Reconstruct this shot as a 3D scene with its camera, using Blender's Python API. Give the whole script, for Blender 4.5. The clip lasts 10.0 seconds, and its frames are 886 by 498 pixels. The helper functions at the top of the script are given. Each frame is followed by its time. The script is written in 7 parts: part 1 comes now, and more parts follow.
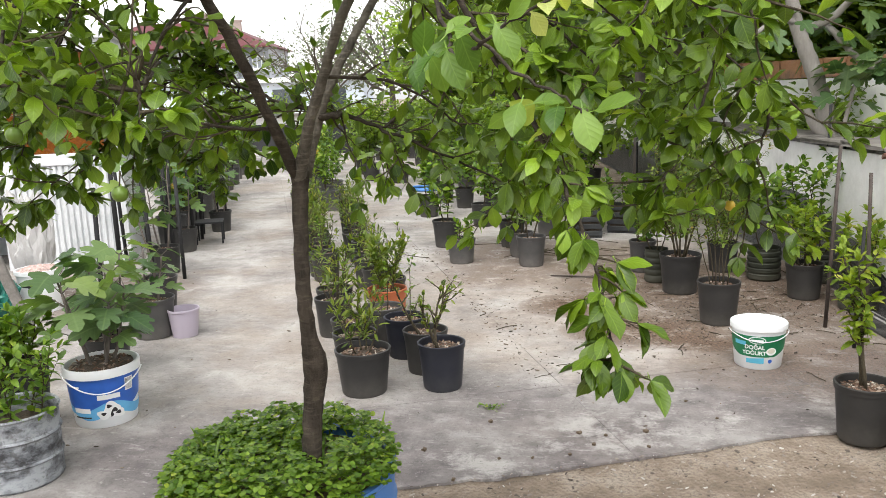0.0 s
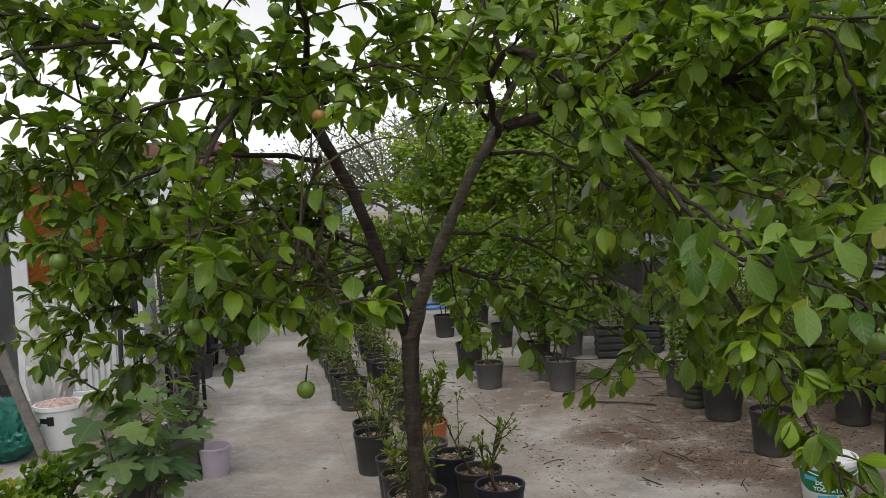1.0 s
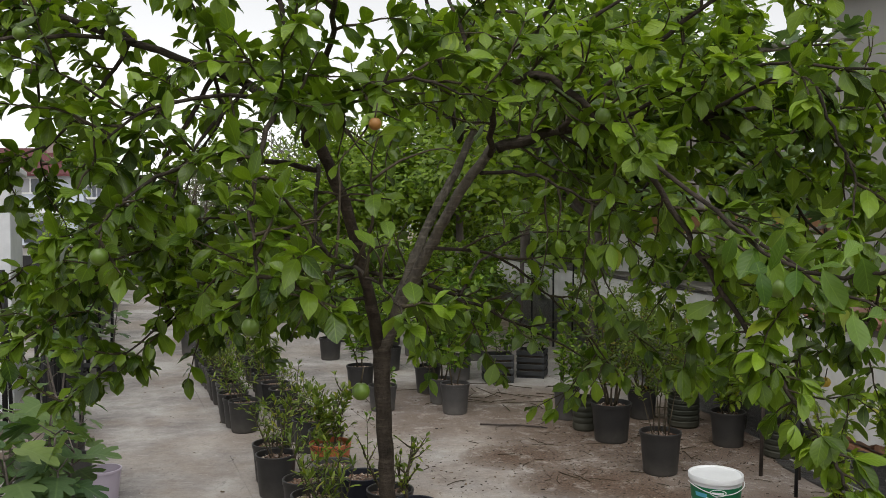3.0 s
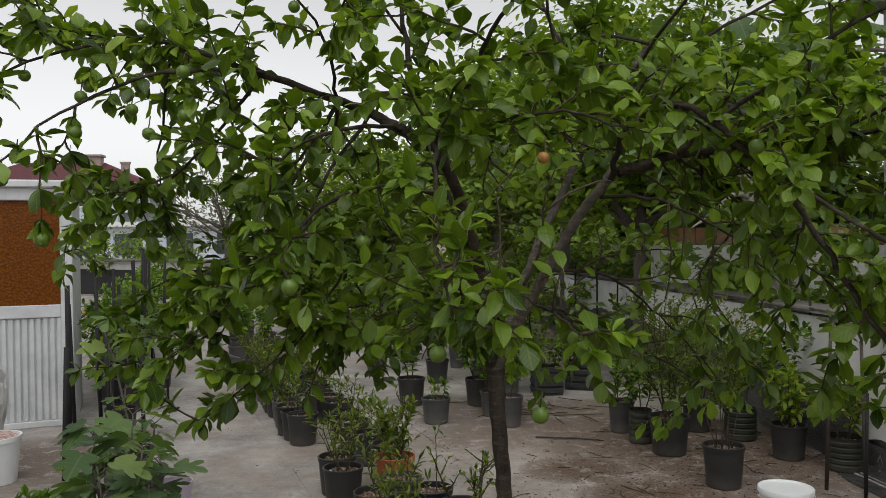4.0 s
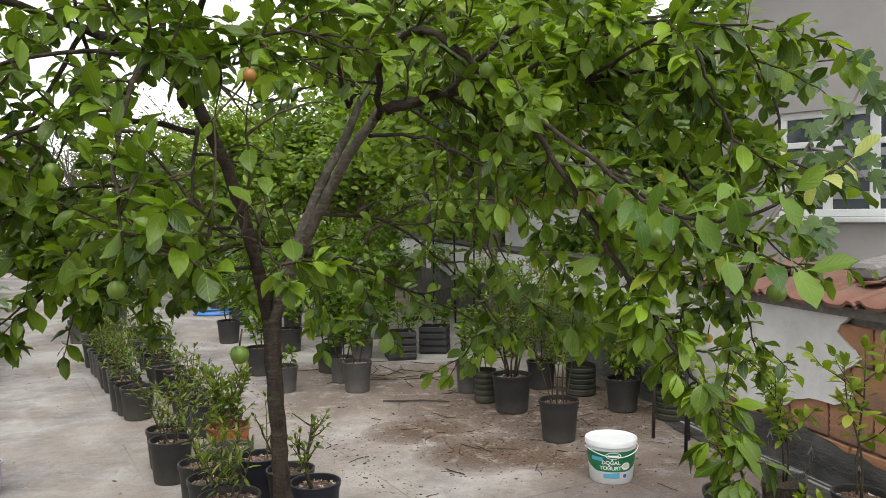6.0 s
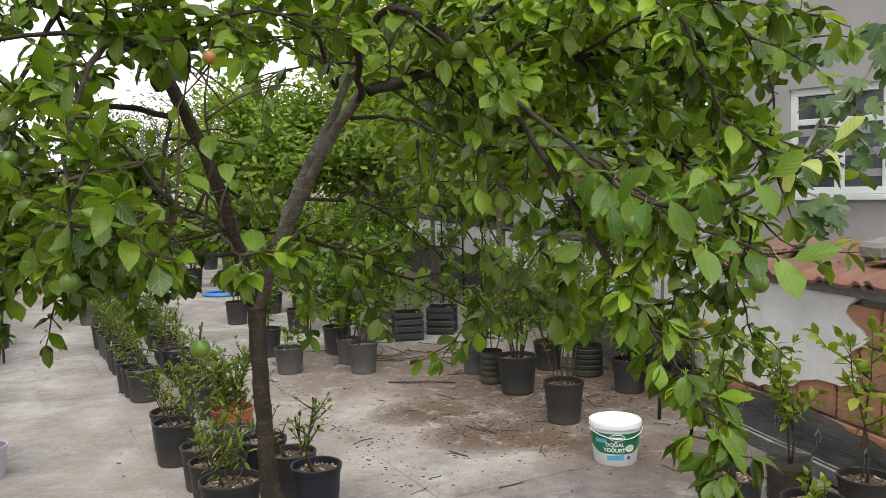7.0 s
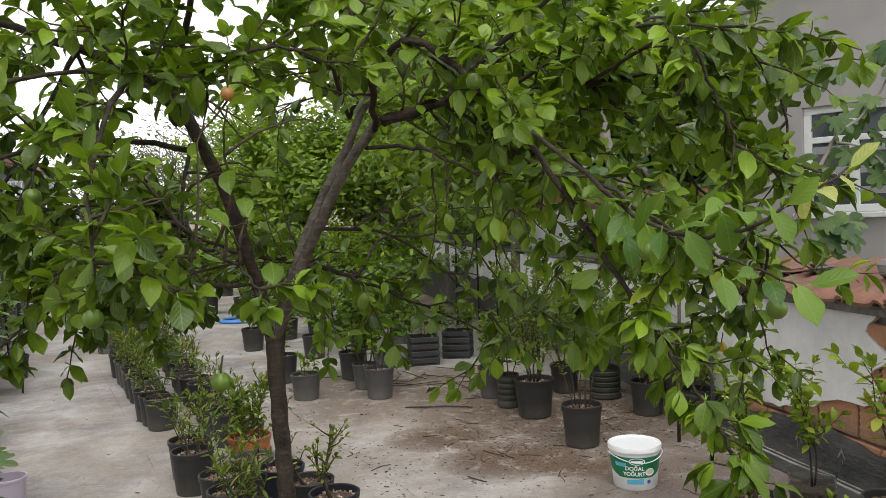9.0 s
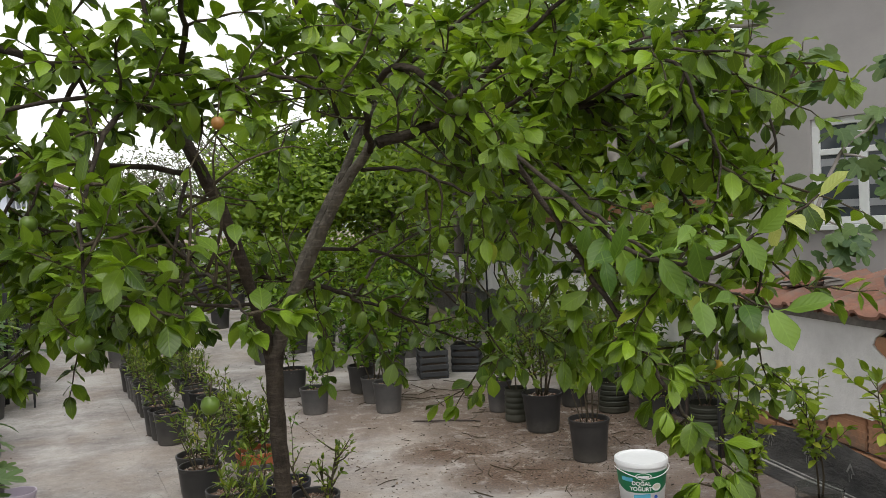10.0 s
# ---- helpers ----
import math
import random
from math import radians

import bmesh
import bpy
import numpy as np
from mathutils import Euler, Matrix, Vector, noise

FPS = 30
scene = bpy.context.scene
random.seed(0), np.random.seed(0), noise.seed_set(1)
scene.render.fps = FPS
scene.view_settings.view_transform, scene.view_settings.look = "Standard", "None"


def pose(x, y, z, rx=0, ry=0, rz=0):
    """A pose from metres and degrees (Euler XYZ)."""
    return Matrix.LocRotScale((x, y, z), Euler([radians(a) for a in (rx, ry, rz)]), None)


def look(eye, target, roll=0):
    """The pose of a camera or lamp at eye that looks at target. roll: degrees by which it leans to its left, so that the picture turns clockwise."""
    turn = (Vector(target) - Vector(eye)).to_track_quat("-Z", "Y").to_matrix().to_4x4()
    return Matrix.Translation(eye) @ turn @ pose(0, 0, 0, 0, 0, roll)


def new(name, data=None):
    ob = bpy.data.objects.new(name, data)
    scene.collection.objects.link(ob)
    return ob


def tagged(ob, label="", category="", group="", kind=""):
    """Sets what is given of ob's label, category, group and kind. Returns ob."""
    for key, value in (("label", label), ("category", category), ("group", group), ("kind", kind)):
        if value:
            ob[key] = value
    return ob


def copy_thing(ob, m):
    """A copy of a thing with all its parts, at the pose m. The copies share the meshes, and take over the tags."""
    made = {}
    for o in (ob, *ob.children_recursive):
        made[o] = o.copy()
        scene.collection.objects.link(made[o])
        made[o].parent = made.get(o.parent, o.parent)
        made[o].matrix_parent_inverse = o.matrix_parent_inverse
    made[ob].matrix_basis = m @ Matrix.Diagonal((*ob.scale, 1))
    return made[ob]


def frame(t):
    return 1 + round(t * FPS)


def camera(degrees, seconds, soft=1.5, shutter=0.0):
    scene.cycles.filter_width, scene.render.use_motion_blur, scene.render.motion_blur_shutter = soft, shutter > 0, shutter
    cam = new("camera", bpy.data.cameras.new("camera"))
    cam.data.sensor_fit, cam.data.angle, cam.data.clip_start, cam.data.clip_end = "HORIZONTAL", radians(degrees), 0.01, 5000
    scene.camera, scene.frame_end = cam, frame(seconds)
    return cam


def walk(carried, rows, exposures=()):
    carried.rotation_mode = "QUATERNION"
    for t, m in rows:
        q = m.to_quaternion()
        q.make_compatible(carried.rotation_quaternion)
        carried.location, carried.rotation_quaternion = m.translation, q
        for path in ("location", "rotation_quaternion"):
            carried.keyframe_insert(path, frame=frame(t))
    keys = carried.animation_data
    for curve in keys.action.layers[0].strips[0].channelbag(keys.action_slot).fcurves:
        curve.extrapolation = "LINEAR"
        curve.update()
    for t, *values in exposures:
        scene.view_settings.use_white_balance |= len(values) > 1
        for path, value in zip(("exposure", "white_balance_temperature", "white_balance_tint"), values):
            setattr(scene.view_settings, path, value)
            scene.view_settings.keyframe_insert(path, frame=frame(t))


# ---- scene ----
cam = camera(57.2, 10.0, 0.75)
# seconds, eye x y z, yaw to the left, pitch up, lean to the left
ROWS = [
    (0.0, 0.054, -0.580, 1.345, 13.33, -10.79, -2.11),
    (0.5, -0.091, -0.556, 1.408, 13.23, -7.92, -3.43),
    (1.0, -0.255, -0.540, 1.452, 12.24, -3.08, -2.69),
    (1.5, -0.360, -0.613, 1.432, 7.04, -2.93, -2.25),
    (2.0, -0.404, -0.653, 1.429, -0.46, -4.18, -1.51),
    (2.5, -0.474, -0.611, 1.443, 1.22, -3.85, -1.21),
    (3.0, -0.498, -0.615, 1.436, 2.79, -1.49, -0.24),
    (3.2, -0.500, -0.641, 1.453, 4.00, -1.33, -0.23),
    (4.3, -0.740, -0.681, 1.469, 4.66, -0.55, -0.65),
    (4.5, -0.727, -0.685, 1.472, 3.82, -0.49, -0.68),
    (5.0, -0.644, -0.659, 1.472, -3.55, -0.68, -0.95),
    (5.5, -0.541, -0.645, 1.432, -4.04, -1.23, -1.01),
    (6.0, -0.472, -0.587, 1.401, -4.01, -2.91, -1.06),
    (6.2, -0.458, -0.571, 1.392, -3.90, -3.90, -1.04),
    (7.3, -0.400, -0.535, 1.414, -2.69, -4.39, -1.77),
    (7.5, -0.392, -0.526, 1.409, -2.62, -4.23, -2.06),
    (8.0, -0.379, -0.536, 1.407, -2.66, -4.04, -2.09),
    (8.5, -0.396, -0.538, 1.414, -2.72, -3.40, -2.21),
    (9.0, -0.417, -0.554, 1.420, -2.13, -2.74, -2.38),
    (9.5, -0.413, -0.551, 1.422, -1.39, -2.04, -2.56),
    (10.0, -0.382, -0.573, 1.436, -1.31, -1.88, -2.68),
]


def aim(x, y, z, yaw, pitch, lean):
    a, p = radians(yaw), radians(pitch)
    return look((x, y, z), (x - math.sin(a) * math.cos(p), y + math.cos(a) * math.cos(p), z + math.sin(p)), lean)


EXPOSURES = [(0.0, 0.87), (0.5, 0.60), (1.0, -0.33), (1.5, -0.23), (2.0, 0.52), (2.5, 0.17), (3.0, -0.23), (3.2, -0.33), (4.5, -0.58), (5.0, -0.08), (5.5, 0.17), (6.0, 0.34), (7.5, 0.40), (8.5, 0.27), (9.0, 0.17), (10.0, 0.02)]
walk(cam, [(r[0], aim(*r[1:])) for r in ROWS], EXPOSURES)

# ---- sky and sun: a bright overcast day ----
world = bpy.data.worlds.new("overcast")
scene.world = world
world.use_nodes = True
wn, wl = world.node_tree.nodes, world.node_tree.links
sky = wn.new("ShaderNodeTexSky")
sky.sky_type = "NISHITA"
sky.sun_disc = False
sky.sun_elevation = radians(52)
sky.sun_rotation = radians(150)
sky.air_density, sky.dust_density, sky.ozone_density = 1.0, 1.5, 1.0
grey = wn.new("ShaderNodeHueSaturation")
grey.inputs["Saturation"].default_value = 0.06
grey.inputs["Value"].default_value = 1.52
wl.new(sky.outputs[0], grey.inputs["Color"])
wl.new(grey.outputs[0], wn["Background"].inputs["Color"])
wn["Background"].inputs["Strength"].default_value = 0.15
sun = new("sun", bpy.data.lights.new("sun", "SUN"))
sun.data.energy, sun.data.angle, sun.data.color = 1.5, radians(45), (1.0, 0.97, 0.93)
sun.matrix_world = look((0, 0, 20), (2.0, 6.5, 6.0))

# ---- materials ----
class Mat:
    """A node material with a Principled shader and short ways to add texture."""

    def __init__(self, name, rough=0.6, metal=0.0):
        self.m = bpy.data.materials.new(name)
        self.m.use_nodes = True
        self.n, self.l = self.m.node_tree.nodes, self.m.node_tree.links
        self.b = self.n["Principled BSDF"]
        self.b.inputs["Roughness"].default_value = rough
        self.b.inputs["Metallic"].default_value = metal
        self.co = self.n.new("ShaderNodeTexCoord")

    def noise(self, scale, detail=4.0, rough=0.6, vec=None, stretch=None):
        t = self.n.new("ShaderNodeTexNoise")
        t.inputs["Scale"].default_value = scale
        t.inputs["Detail"].default_value = detail
        t.inputs["Roughness"].default_value = rough
        src = vec or self.co.outputs["Object"]
        if stretch:
            mp = self.n.new("ShaderNodeMapping")
            mp.inputs["Scale"].default_value = stretch
            self.l.new(src, mp.inputs["Vector"])
            src = mp.outputs[0]
        self.l.new(src, t.inputs["Vector"])
        return t.outputs["Fac"]

    def ramp(self, fac, stops):
        r = self.n.new("ShaderNodeValToRGB")
        e = r.color_ramp.elements
        while len(e) < len(stops):
            e.new(0.5)
        for k, (p, c) in zip(e, stops):
            k.position = p
            k.color = (*c, 1) if len(c) == 3 else c
        self.l.new(fac, r.inputs["Fac"])
        return r.outputs["Color"]

    def math(self, op, a, b=0.0, clamp=False):
        t = self.n.new("ShaderNodeMath")
        t.operation, t.use_clamp = op, clamp
        for i, v in enumerate((a, b)):
            if isinstance(v, (int, float)):
                t.inputs[i].default_value = v
            else:
                self.l.new(v, t.inputs[i])
        return t.outputs[0]

    def mix(self, fac, a, b, kind="MIX"):
        t = self.n.new("ShaderNodeMix")
        t.data_type, t.blend_type = "RGBA", kind
        for i, v in ((0, fac), (6, a), (7, b)):
            if isinstance(v, (int, float)):
                t.inputs[i].default_value = v
            elif isinstance(v, tuple):
                t.inputs[i].default_value = (*v, 1)
            else:
                self.l.new(v, t.inputs[i])
        return t.outputs[2]

    def colour(self, c):
        if isinstance(c, tuple):
            self.b.inputs["Base Color"].default_value = (*c, 1)
        else:
            self.l.new(c, self.b.inputs["Base Color"])
        return self

    def rough(self, r):
        self.l.new(r, self.b.inputs["Roughness"])
        return self

    def bump(self, h, strength=0.3, distance=0.01):
        t = self.n.new("ShaderNodeBump")
        t.inputs["Strength"].default_value = strength
        t.inputs["Distance"].default_value = distance
        self.l.new(h, t.inputs["Height"])
        self.l.new(t.outputs[0], self.b.inputs["Normal"])
        return self

    def rand(self, island=False):
        if island:
            return self.n.new("ShaderNodeNewGeometry").outputs["Random Per Island"]
        return self.n.new("ShaderNodeObjectInfo").outputs["Random"]


def leaf_material(name, dark, light, young=None, through_light=0.35, rough=0.42, veins=0.3, clump=0.0):
    """Leaf green that varies from leaf to leaf, and from spray to spray where clump is above nought."""
    k = Mat(name, rough)
    place = k.n.new("ShaderNodeNewGeometry").outputs["Position"]
    r = k.math("FRACT", k.math("ADD", k.rand(island=True), k.rand()))
    if clump:
        spray = k.ramp(k.noise(clump, 2, 0.5, place), [(0.36, (0, 0, 0)), (0.64, (1, 1, 1))])
        r = k.math("ADD", k.math("MULTIPLY", r, 0.6), k.math("MULTIPLY", spray, 0.4))
    stops = [(0.0, dark), (0.52, tuple(a * 0.56 + b * 0.44 for a, b in zip(dark, light))), (0.93, light)]
    if young:
        stops.append((1.0, young))
    col = k.ramp(r, stops)
    col = k.mix(k.math("MULTIPLY", k.noise(35, 3, 0.6, place), 0.35), col, dark)
    if veins:
        uv = k.n.new("ShaderNodeSeparateXYZ")
        k.l.new(k.co.outputs["UV"], uv.inputs[0])
        side = k.math("ABSOLUTE", k.math("SUBTRACT", uv.outputs[0], 0.5))
        lane = k.math("FRACT", k.math("MULTIPLY", k.math("SUBTRACT", uv.outputs[1], k.math("MULTIPLY", side, 0.62)), 6.5))
        ridge = k.math("SUBTRACT", 1.0, k.math("MULTIPLY", k.math("ABSOLUTE", k.math("SUBTRACT", lane, 0.5)), 9.0), True)
        mid = k.math("SUBTRACT", 1.0, k.math("MULTIPLY", side, 30.0), True)
        vein = k.math("MAXIMUM", k.math("MULTIPLY", ridge, 0.4), mid)
        col = k.mix(k.math("MULTIPLY", vein, 0.22), col, tuple(min(1, 1.4 * c + 0.03) for c in light))
        swell = k.math("POWER", k.math("ABSOLUTE", k.math("SUBTRACT", lane, 0.5)), 2.0)
        k.bump(k.math("ADD", k.math("MULTIPLY", swell, -2.4), k.math("MULTIPLY", k.noise(70, 2, 0.6, place), 0.8)), veins, -0.003)
    k.colour(col)
    k.b.inputs["Specular IOR Level"].default_value = 0.36
    tr = k.n.new("ShaderNodeBsdfTranslucent")
    warm = k.mix(1.0, col, (1.30, 1.35, 0.42), "MULTIPLY")
    k.l.new(warm, tr.inputs["Color"])
    mx = k.n.new("ShaderNodeMixShader")
    mx.inputs[0].default_value = through_light
    k.l.new(k.b.outputs[0], mx.inputs[1])
    k.l.new(tr.outputs[0], mx.inputs[2])
    k.l.new(mx.outputs[0], k.n["Material Output"].inputs["Surface"])
    return k.m


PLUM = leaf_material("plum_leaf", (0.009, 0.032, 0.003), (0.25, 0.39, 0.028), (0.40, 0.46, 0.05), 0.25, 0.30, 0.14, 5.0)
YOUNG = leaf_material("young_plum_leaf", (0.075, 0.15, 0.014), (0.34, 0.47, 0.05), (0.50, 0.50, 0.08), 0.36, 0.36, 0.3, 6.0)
SPRIG = leaf_material("bright_plum_leaf", (0.050, 0.115, 0.014), (0.20, 0.32, 0.042), (0.40, 0.45, 0.08), 0.33, 0.36, 0.16)
PALE_LEAF = leaf_material("pale_new_leaf", (0.34, 0.40, 0.11), (0.52, 0.54, 0.20), (0.60, 0.52, 0.18))
FIG = leaf_material("fig_leaf", (0.045, 0.095, 0.034), (0.165, 0.245, 0.085), (0.24, 0.32, 0.08), rough=0.45)
OLEANDER = leaf_material("narrow_leaf", (0.05, 0.09, 0.012), (0.20, 0.255, 0.03), (0.36, 0.34, 0.06), veins=0)
CITRUS = leaf_material("citrus_leaf", (0.042, 0.10, 0.012), (0.22, 0.34, 0.030), (0.24, 0.28, 0.03), veins=0)
FINE = leaf_material("fine_leaf", (0.06, 0.11, 0.016), (0.20, 0.26, 0.04), (0.36, 0.22, 0.06), veins=0)
LIME = leaf_material("lime_leaf", (0.10, 0.17, 0.012), (0.30, 0.38, 0.035), (0.50, 0.46, 0.09))
HEDGE = leaf_material("hedge_leaf", (0.045, 0.095, 0.012), (0.30, 0.43, 0.05), (0.40, 0.42, 0.08), 0.38, veins=0, clump=1.6)
TREE_LIGHT = leaf_material("bright_tree_leaf", (0.07, 0.14, 0.014), (0.34, 0.46, 0.05), (0.52, 0.52, 0.09), 0.42, veins=0, clump=1.6)
OLIVE = leaf_material("grey_leaf", (0.09, 0.11, 0.07), (0.17, 0.19, 0.13), veins=0)
COVER = leaf_material("clover_leaf", (0.055, 0.12, 0.012), (0.22, 0.34, 0.035), (0.36, 0.42, 0.06), veins=0)


def bark_material(name, dark, light, scale=30.0, rings=True):
    k = Mat(name, 0.85)
    k.b.inputs["Specular IOR Level"].default_value = 0.15
    n = k.noise(scale, 6, 0.7, stretch=(1, 1, 0.35))
    c = k.ramp(n, [(0.25, dark), (0.75, light)])
    c = k.mix(k.math("MULTIPLY", k.noise(7, 3), 0.5), c, tuple(0.6 * v for v in dark))
    h = n
    if rings:
        w = k.noise(18, 4, 0.7, stretch=(0.6, 0.6, 2.6))
        h = k.math("ADD", n, k.math("MULTIPLY", w, 0.9))
        scar = k.ramp(k.noise(46, 3, 0.6, stretch=(0.45, 0.45, 2.4)), [(0.54, (0, 0, 0)), (0.66, (1, 1, 1))])
        c = k.mix(k.math("MULTIPLY", scar, 0.35), c, tuple(1.25 * v for v in light))
    return k.colour(c).bump(h, 0.8, 0.012).m


BARK = bark_material("plum_bark", (0.014, 0.0115, 0.009), (0.100, 0.081, 0.063))
BARK_GREY = bark_material("plum_limb_bark", (0.030, 0.027, 0.022), (0.225, 0.200, 0.165))
BARK_PALE = bark_material("fig_bark", (0.22, 0.20, 0.18), (0.42, 0.39, 0.36), 12, False)
TWIG = bark_material("twig_bark", (0.05, 0.04, 0.028), (0.12, 0.10, 0.065), 60, False)
TWIG_GREY = bark_material("grey_twig_bark", (0.12, 0.10, 0.09), (0.22, 0.19, 0.17), 20, False)


def pot_material(name, base, dust, amount=0.35):
    k = Mat(name, 0.48)
    sep = k.n.new("ShaderNodeSeparateXYZ")
    k.l.new(k.co.outputs["Object"], sep.inputs[0])
    splash = k.math("SUBTRACT", 1.0, k.math("MULTIPLY", sep.outputs[2], 9.0), True)
    n = k.noise(14, 5, 0.65)
    dirt = k.math("MULTIPLY", k.math("ADD", k.math("MULTIPLY", splash, 0.28), 0.10), k.math("MULTIPLY", n, amount * 1.6), True)
    c = k.mix(dirt, base, dust)
    c = k.mix(k.math("MULTIPLY", k.rand(), 0.05), c, dust)
    k.colour(c)
    k.rough(k.math("ADD", k.math("MULTIPLY", dirt, 0.4), 0.42, True))
    k.b.inputs["Specular IOR Level"].default_value = 0.2
    return k.bump(k.noise(55, 3), 0.12, 0.003).m


POT_BLACK = pot_material("black_pot_plastic", (0.019, 0.0195, 0.0205), (0.21, 0.19, 0.165), 0.8)
POT_NAVY = pot_material("navy_pot_plastic", (0.011, 0.013, 0.022), (0.18, 0.17, 0.16), 0.6)
POT_GREY = pot_material("weathered_pot_plastic", (0.046, 0.046, 0.047), (0.27, 0.245, 0.22), 1.1)
POT_TERRA = pot_material("terracotta_plastic", (0.36, 0.10, 0.04), (0.40, 0.26, 0.18), 0.5)
POT_LILAC = pot_material("lilac_plastic", (0.42, 0.37, 0.44), (0.35, 0.31, 0.30), 0.4)
POT_GREEN = pot_material("dark_bottle_plastic", (0.022, 0.026, 0.019), (0.20, 0.18, 0.14), 0.7)
BLUE_DRUM = pot_material("blue_drum_plastic", (0.055, 0.16, 0.40), (0.22, 0.24, 0.27), 0.5)
k = Mat("smeared_drum_paint", 0.55)
n1 = k.noise(6, 7, 0.7, stretch=(1, 1, 2.0))
c = k.ramp(n1, [(0.40, (0.035, 0.036, 0.04)), (0.47, (0.16, 0.17, 0.185)), (0.58, (0.36, 0.38, 0.40))])
GREY_METAL = k.colour(k.mix(k.math("MULTIPLY", k.ramp(k.noise(30, 6, 0.8), [(0.52, (0, 0, 0)), (0.62, (1, 1, 1))]), 0.6), c, (0.06, 0.055, 0.05))).bump(n1, 0.4, 0.006).m


def plain(name, c, rough=0.5, spread=0.12, scale=20.0, metal=0.0, bump=0.1):
    k = Mat(name, rough, metal)
    n = k.noise(scale, 5, 0.6)
    k.colour(k.ramp(n, [(0.3, tuple(v * (1 - spread) for v in c)), (0.7, tuple(min(1, v * (1 + spread)) for v in c))]))
    return k.bump(n, bump, 0.004).m


WHITE_PLASTIC = plain("white_plastic", (0.72, 0.735, 0.74), 0.35, 0.03)
GREEN_PRINT = plain("green_print", (0.008, 0.16, 0.065), 0.4, 0.06)
AQUA_PRINT = plain("aqua_print", (0.10, 0.42, 0.58), 0.4, 0.06)
BLUE_PRINT = plain("blue_print", (0.03, 0.12, 0.48), 0.4, 0.10)
CYAN_PRINT = plain("sky_blue_print", (0.13, 0.42, 0.70), 0.4, 0.08)
DULL_PRINT = plain("dusty_white_print", (0.34, 0.335, 0.32), 0.6, 0.35, 30)
WHITE_PRINT = plain("white_print", (0.82, 0.83, 0.82), 0.4, 0.03)
CREAM_PRINT = plain("cream_print", (0.62, 0.60, 0.50), 0.4, 0.05)
BLACK_PRINT = plain("black_print", (0.02, 0.02, 0.022), 0.4, 0.1)
STAKE = plain("black_stake", (0.010, 0.010, 0.011), 0.8, 0.3)
STAKE_WOOD = plain("brown_stake", (0.055, 0.042, 0.035), 0.8, 0.4)
GREEN_FRUIT = plain("green_plum", (0.085, 0.145, 0.014), 0.38, 0.25, 40)
YELLOW_FRUIT = plain("yellow_fruit", (0.55, 0.38, 0.04), 0.4, 0.15, 40)
RIPE_FRUIT = plain("ripening_plum", (0.26, 0.12, 0.025), 0.4, 0.2, 40)
GREEN_SACK = plain("green_sack", (0.008, 0.12, 0.09), 0.45, 0.3, 30)
CLEAR_FILM = plain("milky_plastic_film", (0.42, 0.41, 0.40), 0.3, 0.10, 14)
BLUE_HOSE = plain("blue_hose", (0.05, 0.20, 0.55), 0.4)
BARE_TIMBER = plain("grey_timber", (0.17, 0.155, 0.14), 0.8, 0.3, 30)
PVC_WHITE = plain("white_window_plastic", (0.74, 0.76, 0.76), 0.4, 0.04)
DARK_GLASS = plain("dark_window_glass", (0.05, 0.06, 0.07), 0.08, 0.2, 3)
BLIND = plain("grey_blind", (0.30, 0.31, 0.33), 0.6, 0.08)
RED_ROOF = plain("red_roof_sheet", (0.095, 0.020, 0.024), 0.6, 0.12, 2)
FAR_WALL = plain("far_house_paint", (0.56, 0.62, 0.70), 0.8, 0.05, 1)
# near-black that stands for shade on the far wall
SHADE_BLACK = plain("painted_shade_black", (0.02, 0.02, 0.022), 0.8, 0.2)
CRATE = plain("dark_crate_plastic", (0.03, 0.032, 0.034), 0.55, 0.2)
SLATE = plain("weathered_slate", (0.13, 0.118, 0.105), 0.85, 0.35, 9, bump=0.6)

k = Mat("soil", 0.95)
n1 = k.noise(90, 5, 0.7)
SOIL = k.colour(k.ramp(n1, [(0.3, (0.028, 0.02, 0.014)), (0.6, (0.10, 0.075, 0.055)), (0.8, (0.17, 0.13, 0.10))])).bump(n1, 1.0, 0.01).m
k = Mat("mulch_chip", 0.9)
CHIP = k.colour(k.ramp(k.rand(island=True), [(0.0, (0.05, 0.028, 0.018)), (0.35, (0.15, 0.08, 0.05)), (0.7, (0.24, 0.18, 0.135)), (1.0, (0.50, 0.46, 0.40))])).m
k = Mat("litter", 0.9)
LITTER = k.colour(k.ramp(k.rand(island=True), [(0.0, (0.03, 0.025, 0.02)), (0.5, (0.11, 0.08, 0.055)), (0.85, (0.20, 0.15, 0.10)), (1.0, (0.36, 0.33, 0.28))])).m

k = Mat("grit", 0.9)
GRIT = k.colour(k.ramp(k.rand(island=True), [(0.0, (0.07, 0.055, 0.045)), (0.35, (0.20, 0.165, 0.135)), (0.8, (0.34, 0.30, 0.26)), (1.0, (0.55, 0.52, 0.48))])).m


